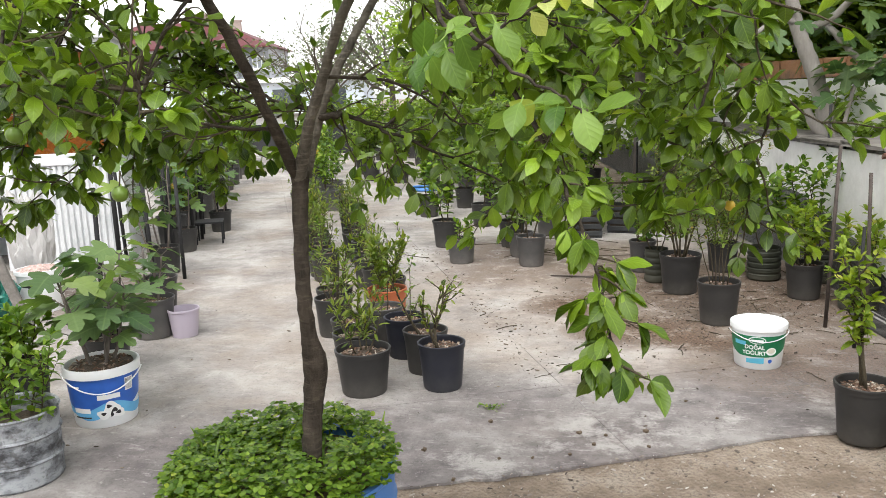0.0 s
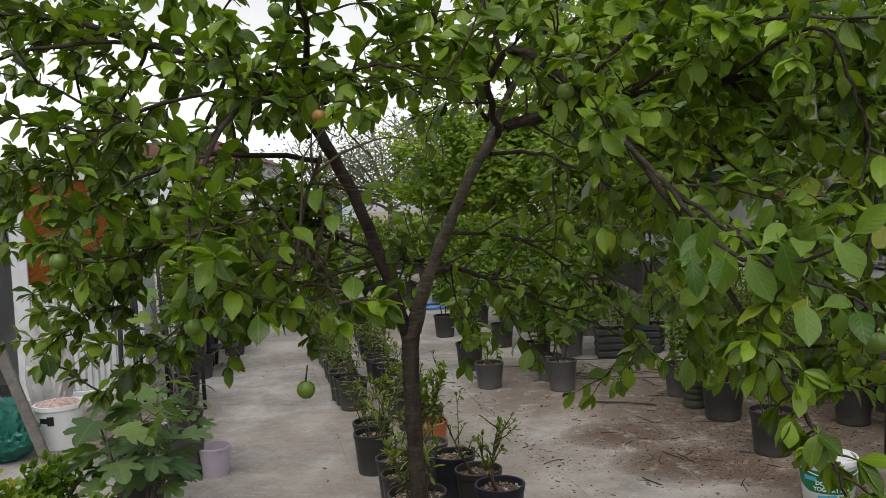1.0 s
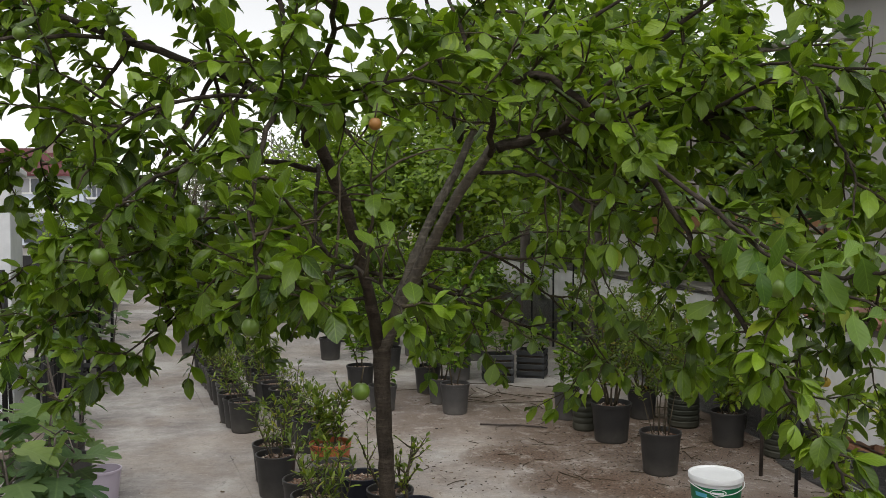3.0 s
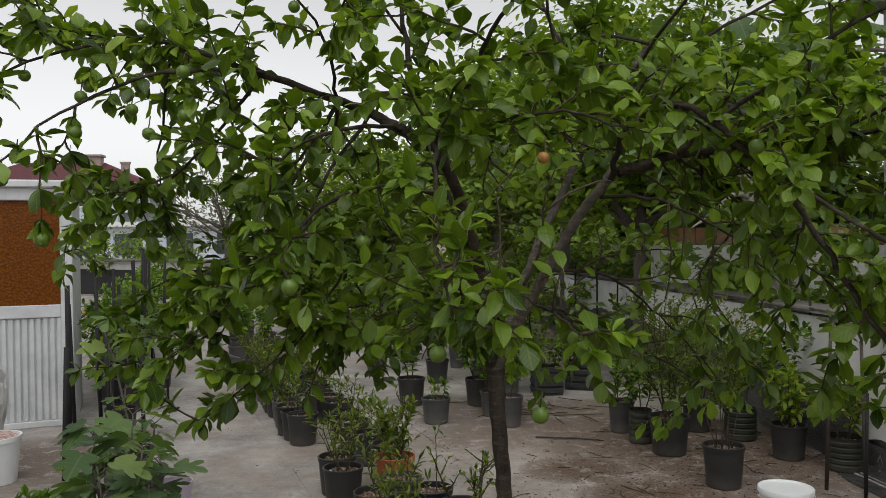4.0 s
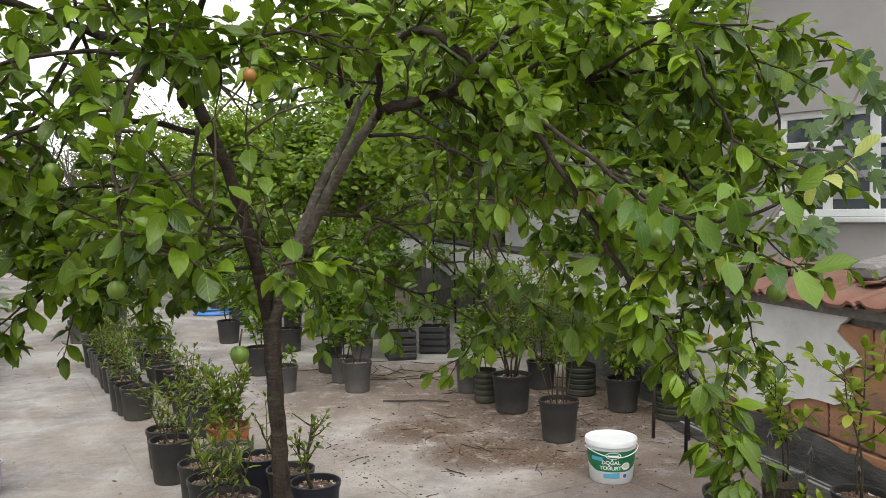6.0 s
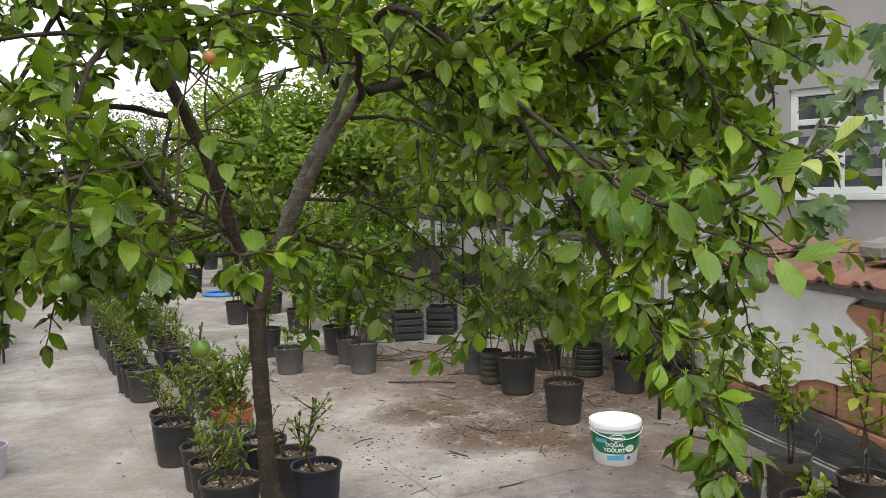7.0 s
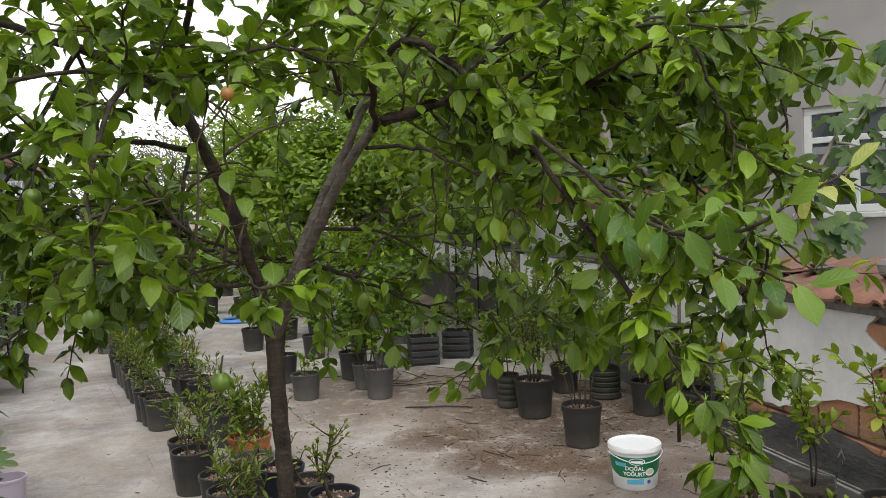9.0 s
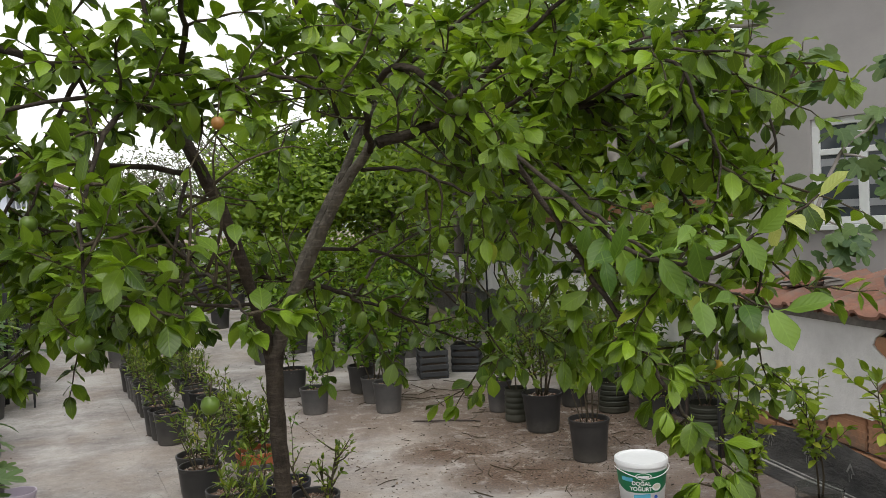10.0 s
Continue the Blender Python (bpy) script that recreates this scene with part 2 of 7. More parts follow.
def concrete(name, dark, mid, pale):
    """Old yard concrete: blotches, brown wash, scratches, damp stains and trodden earth."""
    k = Mat(name, 0.85)

    def mask(scale, lo, hi, detail=7, rough=0.7, stretch=None):
        return k.ramp(k.noise(scale, detail, rough, stretch=stretch), [(lo, (0, 0, 0)), (hi, (1, 1, 1))])

    c = k.ramp(k.noise(1.1, 9, 0.68), [(0.40, dark), (0.50, mid), (0.58, pale)])
    c = k.mix(k.math("MULTIPLY", mask(4.3, 0.44, 0.58, 8, 0.75), 0.55), c, k.ramp(k.noise(2.3, 7, 0.7), [(0.42, dark), (0.58, pale)]))
    c = k.mix(k.math("MULTIPLY", mask(0.75, 0.46, 0.60), 0.45), c, (mid[0] * 0.93, mid[1] * 0.78, mid[2] * 0.62))
    sep = k.n.new("ShaderNodeSeparateXYZ")
    k.l.new(k.co.outputs["Object"], sep.inputs[0])
    across = k.math("ADD", k.math("MULTIPLY", sep.outputs[0], -0.425), k.math("MULTIPLY", sep.outputs[1], 0.905))
    # the damp dark band along the near edge, with a ragged border
    wander = k.math("MULTIPLY", k.math("SUBTRACT", k.noise(1.6, 7, 0.68), 0.5), 1.5)
    inside = k.math("MULTIPLY", k.math("SUBTRACT", 3.0, k.math("ADD", across, wander)), 4.5, True)
    band = k.math("MULTIPLY", inside, k.math("ADD", 0.45, k.math("MULTIPLY", mask(3.0, 0.42, 0.56), 0.55)))
    c = k.mix(k.math("MULTIPLY", band, 0.85), c, k.ramp(k.noise(7, 7, 0.75), [(0.40, (0.09, 0.078, 0.08)), (0.60, (0.18, 0.158, 0.155))]))
    # pale worn patches towards the broken edge
    worn = k.math("MULTIPLY", k.math("SUBTRACT", 2.55, k.math("ADD", across, wander)), 5.0, True)
    along = k.math("ADD", k.math("MULTIPLY", sep.outputs[0], 0.905), k.math("MULTIPLY", sep.outputs[1], 0.425))
    worn = k.math("MULTIPLY", worn, k.math("MULTIPLY", k.math("ADD", along, 0.35), 1.3, True))
    c = k.mix(k.math("MULTIPLY", k.math("MULTIPLY", worn, mask(2.6, 0.50, 0.58, 8, 0.75)), 0.75), c, pale)
    # fine dark specks, chalky flecks, and scratches both ways
    c = k.mix(k.math("MULTIPLY", mask(55, 0.55, 0.63, 6, 0.8), 0.5), c, tuple(0.42 * v for v in dark))
    c = k.mix(k.math("MULTIPLY", mask(24, 0.57, 0.66, 7, 0.8), 0.45), c, tuple(min(1, 1.2 * v) for v in pale))
    c = k.mix(k.math("MULTIPLY", mask(5.0, 0.57, 0.63, 7, 0.8, (1.0, 6.0, 1.0)), 0.5), c, pale)
    c = k.mix(k.math("MULTIPLY", mask(4.0, 0.60, 0.65, 7, 0.8, (5.0, 1.2, 1.0)), 0.5), c, tuple(0.55 * v for v in dark))
    # a thin brown dusting about the pots in the middle and by the wall
    dx = k.math("DIVIDE", k.math("SUBTRACT", sep.outputs[0], 0.1), 1.9)
    dy = k.math("DIVIDE", k.math("SUBTRACT", sep.outputs[1], 4.9), 1.9)
    dust = k.math("SUBTRACT", 1.0, k.math("ADD", k.math("MULTIPLY", dx, dx), k.math("MULTIPLY", dy, dy)), True)
    dust = k.math("MULTIPLY", k.math("MULTIPLY", k.math("POWER", dust, 0.5), mask(2.4, 0.36, 0.56, 8, 0.75)), 0.6)
    c = k.mix(dust, c, k.ramp(k.noise(16, 7, 0.75), [(0.38, (0.20, 0.155, 0.12)), (0.62, (0.38, 0.32, 0.265))]))
    # earth trodden and washed over the middle of the yard
    soil = (0.145, 0.088, 0.055)
    for (sx, sy, rx, ry, amt) in ((-0.30, 4.45, 0.36, 0.30, 1.0), (0.10, 3.95, 0.46, 0.34, 1.0), (0.80, 4.7, 1.25, 1.2, 0.8), (-0.6, 6.1, 1.1, 0.8, 0.75), (-1.0, 5.2, 0.5, 0.4, 0.6), (1.0, 3.4, 0.8, 0.5, 0.6), (0.6, 5.3, 1.3, 0.9, 0.7), (0.45, 3.75, 0.3, 0.16, 0.9), (-3.9, 4.5, 1.0, 0.7, 0.8)):
        dx = k.math("DIVIDE", k.math("SUBTRACT", sep.outputs[0], sx), rx)
        dy = k.math("DIVIDE", k.math("SUBTRACT", sep.outputs[1], sy), ry)
        d = k.math("SUBTRACT", 1.0, k.math("ADD", k.math("MULTIPLY", dx, dx), k.math("MULTIPLY", dy, dy)), True)
        d = k.math("POWER", d, 0.5)
        ragged = k.math("MULTIPLY", d, mask(7.0, 0.40, 0.48, 9, 0.8))
        c = k.mix(k.math("MULTIPLY", ragged, amt, True), c, k.ramp(k.noise(75, 6, 0.8), [(0.40, (0.042, 0.028, 0.019)), (0.58, soil), (0.76, (0.28, 0.23, 0.18))]))
    k.colour(c)
    h = k.math("ADD", k.noise(45, 6, 0.7), k.math("MULTIPLY", k.noise(4, 4), 2.0))
    return k.bump(h, 0.6, 0.008).m


CONCRETE = concrete("pale_concrete", (0.175, 0.160, 0.152), (0.285, 0.265, 0.248), (0.41, 0.39, 0.368))
k = Mat("sandy_earth", 0.95)
n1, n2 = k.noise(2.2, 8, 0.7), k.noise(70, 5, 0.8)
EARTH = k.colour(k.mix(k.ramp(n2, [(0.45, (0, 0, 0)), (0.65, (0.75, 0.75, 0.75))]), k.ramp(n1, [(0.40, (0.19, 0.145, 0.105)), (0.50, (0.29, 0.23, 0.175)), (0.60, (0.40, 0.34, 0.275))]), (0.11, 0.085, 0.065))).bump(k.math("ADD", n1, n2), 0.7, 0.015).m

k = Mat("lime_plaster", 0.9)
n1 = k.noise(3.0, 7, 0.65)
c = k.ramp(n1, [(0.3, (0.58, 0.57, 0.555)), (0.6, (0.76, 0.75, 0.735)), (0.8, (0.82, 0.815, 0.80))])
drip = k.ramp(k.noise(5.0, 5, 0.7, stretch=(1, 1, 0.15)), [(0.55, (0, 0, 0)), (0.8, (1, 1, 1))])
PLASTER = k.colour(k.mix(k.math("MULTIPLY", drip, 0.35), c, (0.33, 0.31, 0.29))).bump(k.noise(25, 6, 0.7), 0.5, 0.01).m
k = Mat("house_render", 0.9)
n1 = k.noise(1.6, 6, 0.6)
HOUSE = k.colour(k.ramp(n1, [(0.3, (0.33, 0.315, 0.31)), (0.7, (0.42, 0.40, 0.395))])).bump(k.noise(60, 4), 0.25, 0.004).m


def clay(name, a, b):
    k = Mat(name, 0.85)
    c = k.ramp(k.noise(9, 6, 0.7), [(0.3, a), (0.7, b)])
    c = k.mix(k.math("MULTIPLY", k.rand(), 0.35), c, tuple(0.65 * v for v in a))
    c = k.mix(k.math("MULTIPLY", k.ramp(k.noise(4, 5, 0.7), [(0.47, (0, 0, 0)), (0.60, (1, 1, 1))]), 0.6), c, (0.12, 0.10, 0.085))
    return k.colour(c).bump(k.noise(40, 5), 0.4, 0.006).m


BRICK = clay("hollow_clay_brick", (0.36, 0.17, 0.09), (0.50, 0.28, 0.16))
TILE = clay("clay_roof_tile", (0.125, 0.062, 0.042), (0.27, 0.122, 0.078))
MORTAR = plain("grey_mortar", (0.20, 0.19, 0.18), 0.95, 0.25, 25, bump=0.6)

k = Mat("black_pond_film", 0.38)
n1 = k.noise(5, 5, 0.6)
FILM = k.colour(k.ramp(n1, [(0.3, (0.022, 0.022, 0.023)), (0.7, (0.085, 0.080, 0.076))])).bump(k.noise(12, 5, 0.65, stretch=(1, 1, 3)), 0.8, 0.03).m

k = Mat("white_cabin_sheet", 0.45)
n1 = k.noise(4, 6, 0.7)
CABIN = k.colour(k.ramp(n1, [(0.3, (0.46, 0.475, 0.485)), (0.6, (0.60, 0.61, 0.62))])).bump(n1, 0.1, 0.004).m
k = Mat("amber_glass", 0.18)
v = k.n.new("ShaderNodeTexVoronoi")
v.inputs["Scale"].default_value = 55
k.l.new(k.co.outputs["Object"], v.inputs["Vector"])
AMBER = k.colour(k.ramp(v.outputs["Distance"], [(0.0, (0.20, 0.064, 0.005)), (0.6, (0.115, 0.034, 0.003))])).bump(v.outputs["Distance"], 0.6, 0.006).m
k.b.inputs["Specular IOR Level"].default_value = 0.15
k = Mat("clear_bottle_plastic", 0.12)
CLEAR = k.colour((0.75, 0.78, 0.76)).bump(k.noise(20, 3), 0.1, 0.004).m
k.b.inputs["Transmission Weight"].default_value = 1.0
k.b.inputs["IOR"].default_value = 1.06

# ---- mesh tools ----
def part(name, bm, material, parent=None, label="", smooth=False):
    """Links a bmesh as one mesh object, under a thing or a part."""
    me = bpy.data.meshes.new(name)
    bm.to_mesh(me)
    bm.free()
    me.materials.append(material)
    if smooth:
        me.polygons.foreach_set("use_smooth", [True] * len(me.polygons))
        me.set_sharp_from_angle(angle=0.6)
    ob = new(name, me)
    if parent:
        ob.parent = parent
    return tagged(ob, label)


def raw(name, verts, faces, material, parent=None, label="", smooth=True, uv=None):
    """Links arrays of points and faces as one mesh object."""
    me = bpy.data.meshes.new(name)
    me.from_pydata(verts if isinstance(verts, list) else verts.tolist(), [], faces)
    me.materials.append(material)
    if smooth:
        me.polygons.foreach_set("use_smooth", [True] * len(me.polygons))
    if uv is not None:
        layer = me.uv_layers.new(name="UVMap")
        loops = np.empty(len(me.loops), dtype=np.int32)
        me.loops.foreach_get("vertex_index", loops)
        layer.data.foreach_set("uv", np.asarray(uv, dtype=np.float32)[loops].ravel())
    ob = new(name, me)
    if parent:
        ob.parent = parent
    return tagged(ob, label)


def shared(name, me, m, parent=None):
    """One more object on a mesh that exists already."""
    ob = new(name, me)
    if parent:
        ob.parent = parent
    ob.matrix_basis = m
    return ob


def thing(name, m, label, category, group="", kind=""):
    ob = new(name)
    ob.empty_display_size = 0.05
    ob.matrix_basis = m
    return tagged(ob, label, category, group, kind)


def box(bm, x0, y0, z0, x1, y1, z1, bevel=0.0, m=None):
    r = bmesh.ops.create_cube(bm, size=1.0)
    vs = r["verts"]
    for v in vs:
        v.co = Vector((x0 + (v.co.x + 0.5) * (x1 - x0), y0 + (v.co.y + 0.5) * (y1 - y0), z0 + (v.co.z + 0.5) * (z1 - z0)))
    if bevel:
        es = list({e for v in vs for e in v.link_edges})
        out = bmesh.ops.bevel(bm, geom=es, offset=bevel, segments=1, affect="EDGES")
        vs = list({v for f in out["faces"] for v in f.verts} | {v for v in vs if v.is_valid})
    if m:
        bmesh.ops.transform(bm, matrix=m, verts=[v for v in vs if v.is_valid])
    return vs


def lathe(bm, profile, segs=28, centre=(0, 0)):
    """Turns a list of (radius, height) round the z axis."""
    rings = []
    for r, z in profile:
        if r < 1e-5:
            rings.append([bm.verts.new((centre[0], centre[1], z))])
        else:
            rings.append([bm.verts.new((centre[0] + r * math.cos(2 * math.pi * i / segs), centre[1] + r * math.sin(2 * math.pi * i / segs), z)) for i in range(segs)])
    for a, b in zip(rings, rings[1:]):
        for i in range(segs):
            j = (i + 1) % segs
            if len(a) == 1 and len(b) == 1:
                continue
            if len(a) == 1:
                bm.faces.new((a[0], b[j], b[i]))
            elif len(b) == 1:
                bm.faces.new((a[i], a[j], b[0]))
            else:
                bm.faces.new((a[i], a[j], b[j], b[i]))


def tube_arrays(lines, sides=6):
    """Tapered tubes along lines of (points, radii)."""
    verts, faces = [], []
    for pts, rad in lines:
        pts = [Vector(p) for p in pts]
        base = len(verts)
        side = None
        for i, p in enumerate(pts):
            d = (pts[min(i + 1, len(pts) - 1)] - pts[max(i - 1, 0)]).normalized()
            if side is None:
                side = d.orthogonal().normalized()
            side = (side - d * side.dot(d)).normalized()
            up = d.cross(side)
            for s in range(sides):
                a = 2 * math.pi * s / sides
                verts.append(tuple(p + (side * math.cos(a) + up * math.sin(a)) * rad[i]))
        for i in range(len(pts) - 1):
            for s in range(sides):
                t = (s + 1) % sides
                a = base + i * sides
                faces.append((a + s, a + t, a + sides + t, a + sides + s))
        faces.append(tuple(base + s for s in reversed(range(sides))))
        end = base + (len(pts) - 1) * sides
        faces.append(tuple(end + s for s in range(sides)))
    return verts, faces


def smooth_line(pts, radii, steps=5, wobble=0.0, rng=random):
    """A Catmull-Rom line through the points, with its radii between."""
    pts = [Vector(p) for p in pts]
    out, rad = [], []
    for i in range(len(pts) - 1):
        p0, p1, p2, p3 = pts[max(i - 1, 0)], pts[i], pts[i + 1], pts[min(i + 2, len(pts) - 1)]
        for s in range(steps):
            t = s / steps
            q = 0.5 * (2 * p1 + (p2 - p0) * t + (2 * p0 - 5 * p1 + 4 * p2 - p3) * t * t + (3 * p1 - p0 - 3 * p2 + p3) * t ** 3)
            if wobble and (i or s):
                q += Vector((rng.uniform(-1, 1), rng.uniform(-1, 1), rng.uniform(-1, 1))) * wobble
            out.append(q)
            rad.append(radii[i] + (radii[i + 1] - radii[i]) * t)
    out.append(pts[-1])
    rad.append(radii[-1])
    return out, rad


def blade(width, fold=0.18, droop=0.25, widest=0.5, curl=0.0):
    """A leaf of length 1 along y, with a rounded outline: points, faces and uv."""
    ts = [0.0, 0.10, 0.28, 0.50, 0.72, 0.90, 1.0]
    ws = [0.0, 0.52, 0.92, 1.0, 0.82, 0.42, 0.0] if widest <= 0.5 else [0.0, 0.40, 0.80, 1.0, 0.94, 0.54, 0.0]
    v, uv = [], []
    for t in ts:
        v.append((0, t, -droop * t * t))
        uv.append((0.5, t))
    for s in (-1, 1):
        for t, w in zip(ts[1:6], ws[1:6]):
            ripple = 0.05 * math.sin(t * 15 + s * 1.3)
            v.append((s * w * width / 2, t + 0.015, -droop * t * t + fold * w * width * 0.5 + ripple * w - curl * w * w * width))
            uv.append((0.5 + s * w * 0.5, t))
    f = []
    for o, flip in ((7, False), (12, True)):
        quads = [(0, 1, o)] + [(q, q + 1, o + q, o + q - 1) for q in range(1, 5)] + [(5, 6, o + 4)]
        for q in quads:
            f.append(tuple(reversed(q)) if flip else q)
    return np.array(v), f, np.array(uv)


def plum_leaf(width, fold, bend, seed):
    """A pointed oval leaf of length 1 along y on a short stalk, arched over and creased along its rib."""
    r = random.Random(seed)
    ts = [0.0, 0.07, 0.18, 0.32, 0.47, 0.62, 0.76, 0.88, 1.0]
    ws = [0.04, 0.26, 0.60, 0.88, 1.0, 0.96, 0.72, 0.36, 0.0]
    v, uv = [], []
    for t in ts:
        v.append((0.03 * math.sin(t * 3 + seed), t * (1 - 0.22 * bend * t), -bend * t * t * 0.62))
        uv.append((0.5, t))
    n = len(ts)
    for s in (-1, 1):
        for i in range(n - 1):
            t, w = ts[i], ws[i] * r.uniform(0.95, 1.05)
            c = v[i]
            wave = 0.030 * math.sin(t * 11 + s * 1.7 + seed) * w
            v.append((c[0] + s * w * width / 2 * (1 - 0.25 * abs(fold)), c[1] + 0.03 * w, c[2] + fold * w * width * 0.5 + wave))
            uv.append((0.5 + s * w * 0.5, t))
    f = []
    for o, flip in ((n, False), (2 * n - 1, True)):
        quads = [(q, q + 1, o + q + 1, o + q) for q in range(n - 2)] + [(n - 2, n - 1, o + n - 2)]
        for q in quads:
            f.append(tuple(reversed(q)) if flip else q)
    k = len(v)
    v += [(-0.012, -0.22, 0.02), (0.012, -0.22, 0.02), (0.016, 0.03, 0.0), (-0.016, 0.03, 0.0)]
    uv += [(0.5, 0.0)] * 4
    f.append((k, k + 1, k + 2, k + 3))
    return np.array(v), f, np.array(uv)


def lobed(fold=0.08, droop=0.2):
    """A five-lobed fig leaf of length 1 along y."""
    out = [(0, 0), (0.15, -0.07), (0.34, 0.02), (0.50, 0.20), (0.47, 0.33), (0.27, 0.38), (0.43, 0.55), (0.50, 0.74), (0.38, 0.80), (0.17, 0.60), (0.20, 0.82), (0.10, 0.96), (0.0, 1.0)]
    v = [(0, 0.3, 0.0)] + [(x, y, fold * abs(x) * 2 - droop * y * y) for x, y in out] + [(-x, y, fold * abs(x) * 2 - droop * y * y) for x, y in reversed(out[1:-1])]
    n = len(v) - 1
    f = [(0, 1 + i, 1 + (i + 1) % n) for i in range(n)]
    return np.array(v), f, np.array([(0.5 + p[0] * 0.8, p[1]) for p in v])


class Leaves:
    """Gathers leaves, and makes one mesh of them."""

    def __init__(self):
        self.v, self.f, self.u, self.count = [], [], [], 0

    def add(self, shape, m):
        v, f, u = shape
        a = np.array(m)
        self.v.append(v @ a[:3, :3].T + a[:3, 3])
        self.f += [tuple(i + self.count for i in q) for q in f]
        self.u.append(u)
        self.count += len(v)

    def put(self, name, material, parent=None, label=""):
        return raw(name, np.concatenate(self.v), self.f, material, parent, label, True, np.concatenate(self.u))


def leaf_pose(p, out, size, rng, sag=0.35, spread=0.5, up=(0, 0, 1)):
    """The pose of a leaf at p that grows outward along out, turned somewhat by chance, its face to the sky."""
    d = Vector(out) + Vector((rng.uniform(-1, 1), rng.uniform(-1, 1), rng.uniform(-1, 1))) * spread + Vector((0, 0, -sag))
    d.normalize()
    n = Vector(up) + Vector((rng.uniform(-1, 1), rng.uniform(-1, 1), rng.uniform(-1, 1))) * 0.55
    x = d.cross(n)
    if x.length < 1e-3:
        x = d.orthogonal()
    x.normalize()
    z = x.cross(d)
    m = Matrix((x, d, z)).transposed().to_4x4()
    return Matrix.Translation(p) @ m @ Matrix.Scale(size, 4)


def shoot(p, d, length, rng, bend=0.25, lift=0.1, steps=6):
    """A crooked twig from p."""
    pts, q, d = [Vector(p)], Vector(p), Vector(d).normalized()
    for i in range(steps):
        d = (d + Vector((rng.uniform(-1, 1), rng.uniform(-1, 1), rng.uniform(-1, 1))) * bend + Vector((0, 0, lift))).normalized()
        q = q + d * (length / steps)
        pts.append(q.copy())
    return pts


U, V = Vector((0.905, 0.425, 0)), Vector((-0.425, 0.905, 0))  # along and across the slabs of the yard


def yard(u, v, z=0.0):
    return Vector((0, 0, z)) + U * u + V * v



# ---- ground and yard floor ----
bm = bmesh.new()
bmesh.ops.create_grid(bm, x_segments=40, y_segments=40, size=300)
for v in bm.verts:
    v.co.z = -0.012
ground = tagged(part("ground", bm, EARTH), "sandy brown earth with grit", "ground", kind="structure")

floor = thing("floor", pose(0, 0, 0), "pale weathered concrete slabs with dark joints", "floor", kind="structure")
US = [-9.0, -6.4, -4.2, -2.1, -0.02, 1.05, 2.1, 3.2, 4.4]
VS = [2.05, 2.84, 4.9, 7.2, 9.4, 11.8, 14.2, 16.6, 19.0, 21.5, 24.5]
rng = random.Random(3)


def slab(u0, u1, v0, v1, material, broken=False):
    b = bmesh.new()
    g = 0.0001
    ring = []
    for (a, b0, c, d) in ((u0, v0, u1, v0), (u1, v0, u1, v1), (u1, v1, u0, v1), (u0, v1, u0, v0)):
        n = 22 if broken and b0 == d == v0 else 3
        for i in range(n):
            t = i / n
            chip = 0.0 if n == 3 else 0.05 * noise.noise(Vector(((a + (c - a) * t) * 2.2, 0, 3))) + 0.018 * noise.noise(Vector(((a + (c - a) * t) * 11, 5, 1)))
            ring.append((a + (c - a) * t, b0 + (d - b0) * t + chip))
    cu, cv = (u0 + u1) / 2, (v0 + v1) / 2
    lift = rng.uniform(-0.0015, 0.0015)
    top, low = [], []
    for (u, v) in ring:
        w = max(0.0, rng.uniform(-0.001, 0.0022))
        uu, vv = u - math.copysign(g + w, u - cu), v - math.copysign(g + w, v - cv)
        top.append(b.verts.new(yard(uu, vv, lift)))
        low.append(b.verts.new(yard(u - math.copysign(g, u - cu), v - math.copysign(g, v - cv), lift - 0.010)))
    b.faces.new(top)
    for i in range(len(top)):
        j = (i + 1) % len(top)
        b.faces.new((low[i], low[j], top[j], top[i]))
    return part("slab", b, material, floor)


for i in range(len(US) - 1):
    for j in range(len(VS) - 1):
        slab(US[i], US[i + 1], VS[j], VS[j + 1], CONCRETE, j == 0)

# ---- the wall along the yard, with brick, plaster, coping and tiles ----
WD = Vector((-0.187, 0.982, 0))     # along the wall, away from the near end
WN = Vector((0.982, 0.187, 0))      # through the wall, away from the yard
W0 = Vector((1.75, 3.3, 0))


def on_wall(s, off=0.0, z=0.0):
    return W0 + WD * s + WN * off + Vector((0, 0, z))


def wall_frame(s, off=0.0, z=0.0):
    """Local x along the wall, y through it."""
    m = Matrix((WD, WN, Vector((0, 0, 1)))).transposed().to_4x4()
    return Matrix.Translation(on_wall(s, off, z)) @ m


wall_east = thing("wall_east", pose(0, 0, 0), "low plastered wall with bare orange bricks at one end", "wall", kind="structure")
bm = bmesh.new()
box(bm, -2.6, 0.03, 0.0, 12.2, 0.17, 0.925, m=wall_frame(0))
part("core", bm, MORTAR, wall_east)


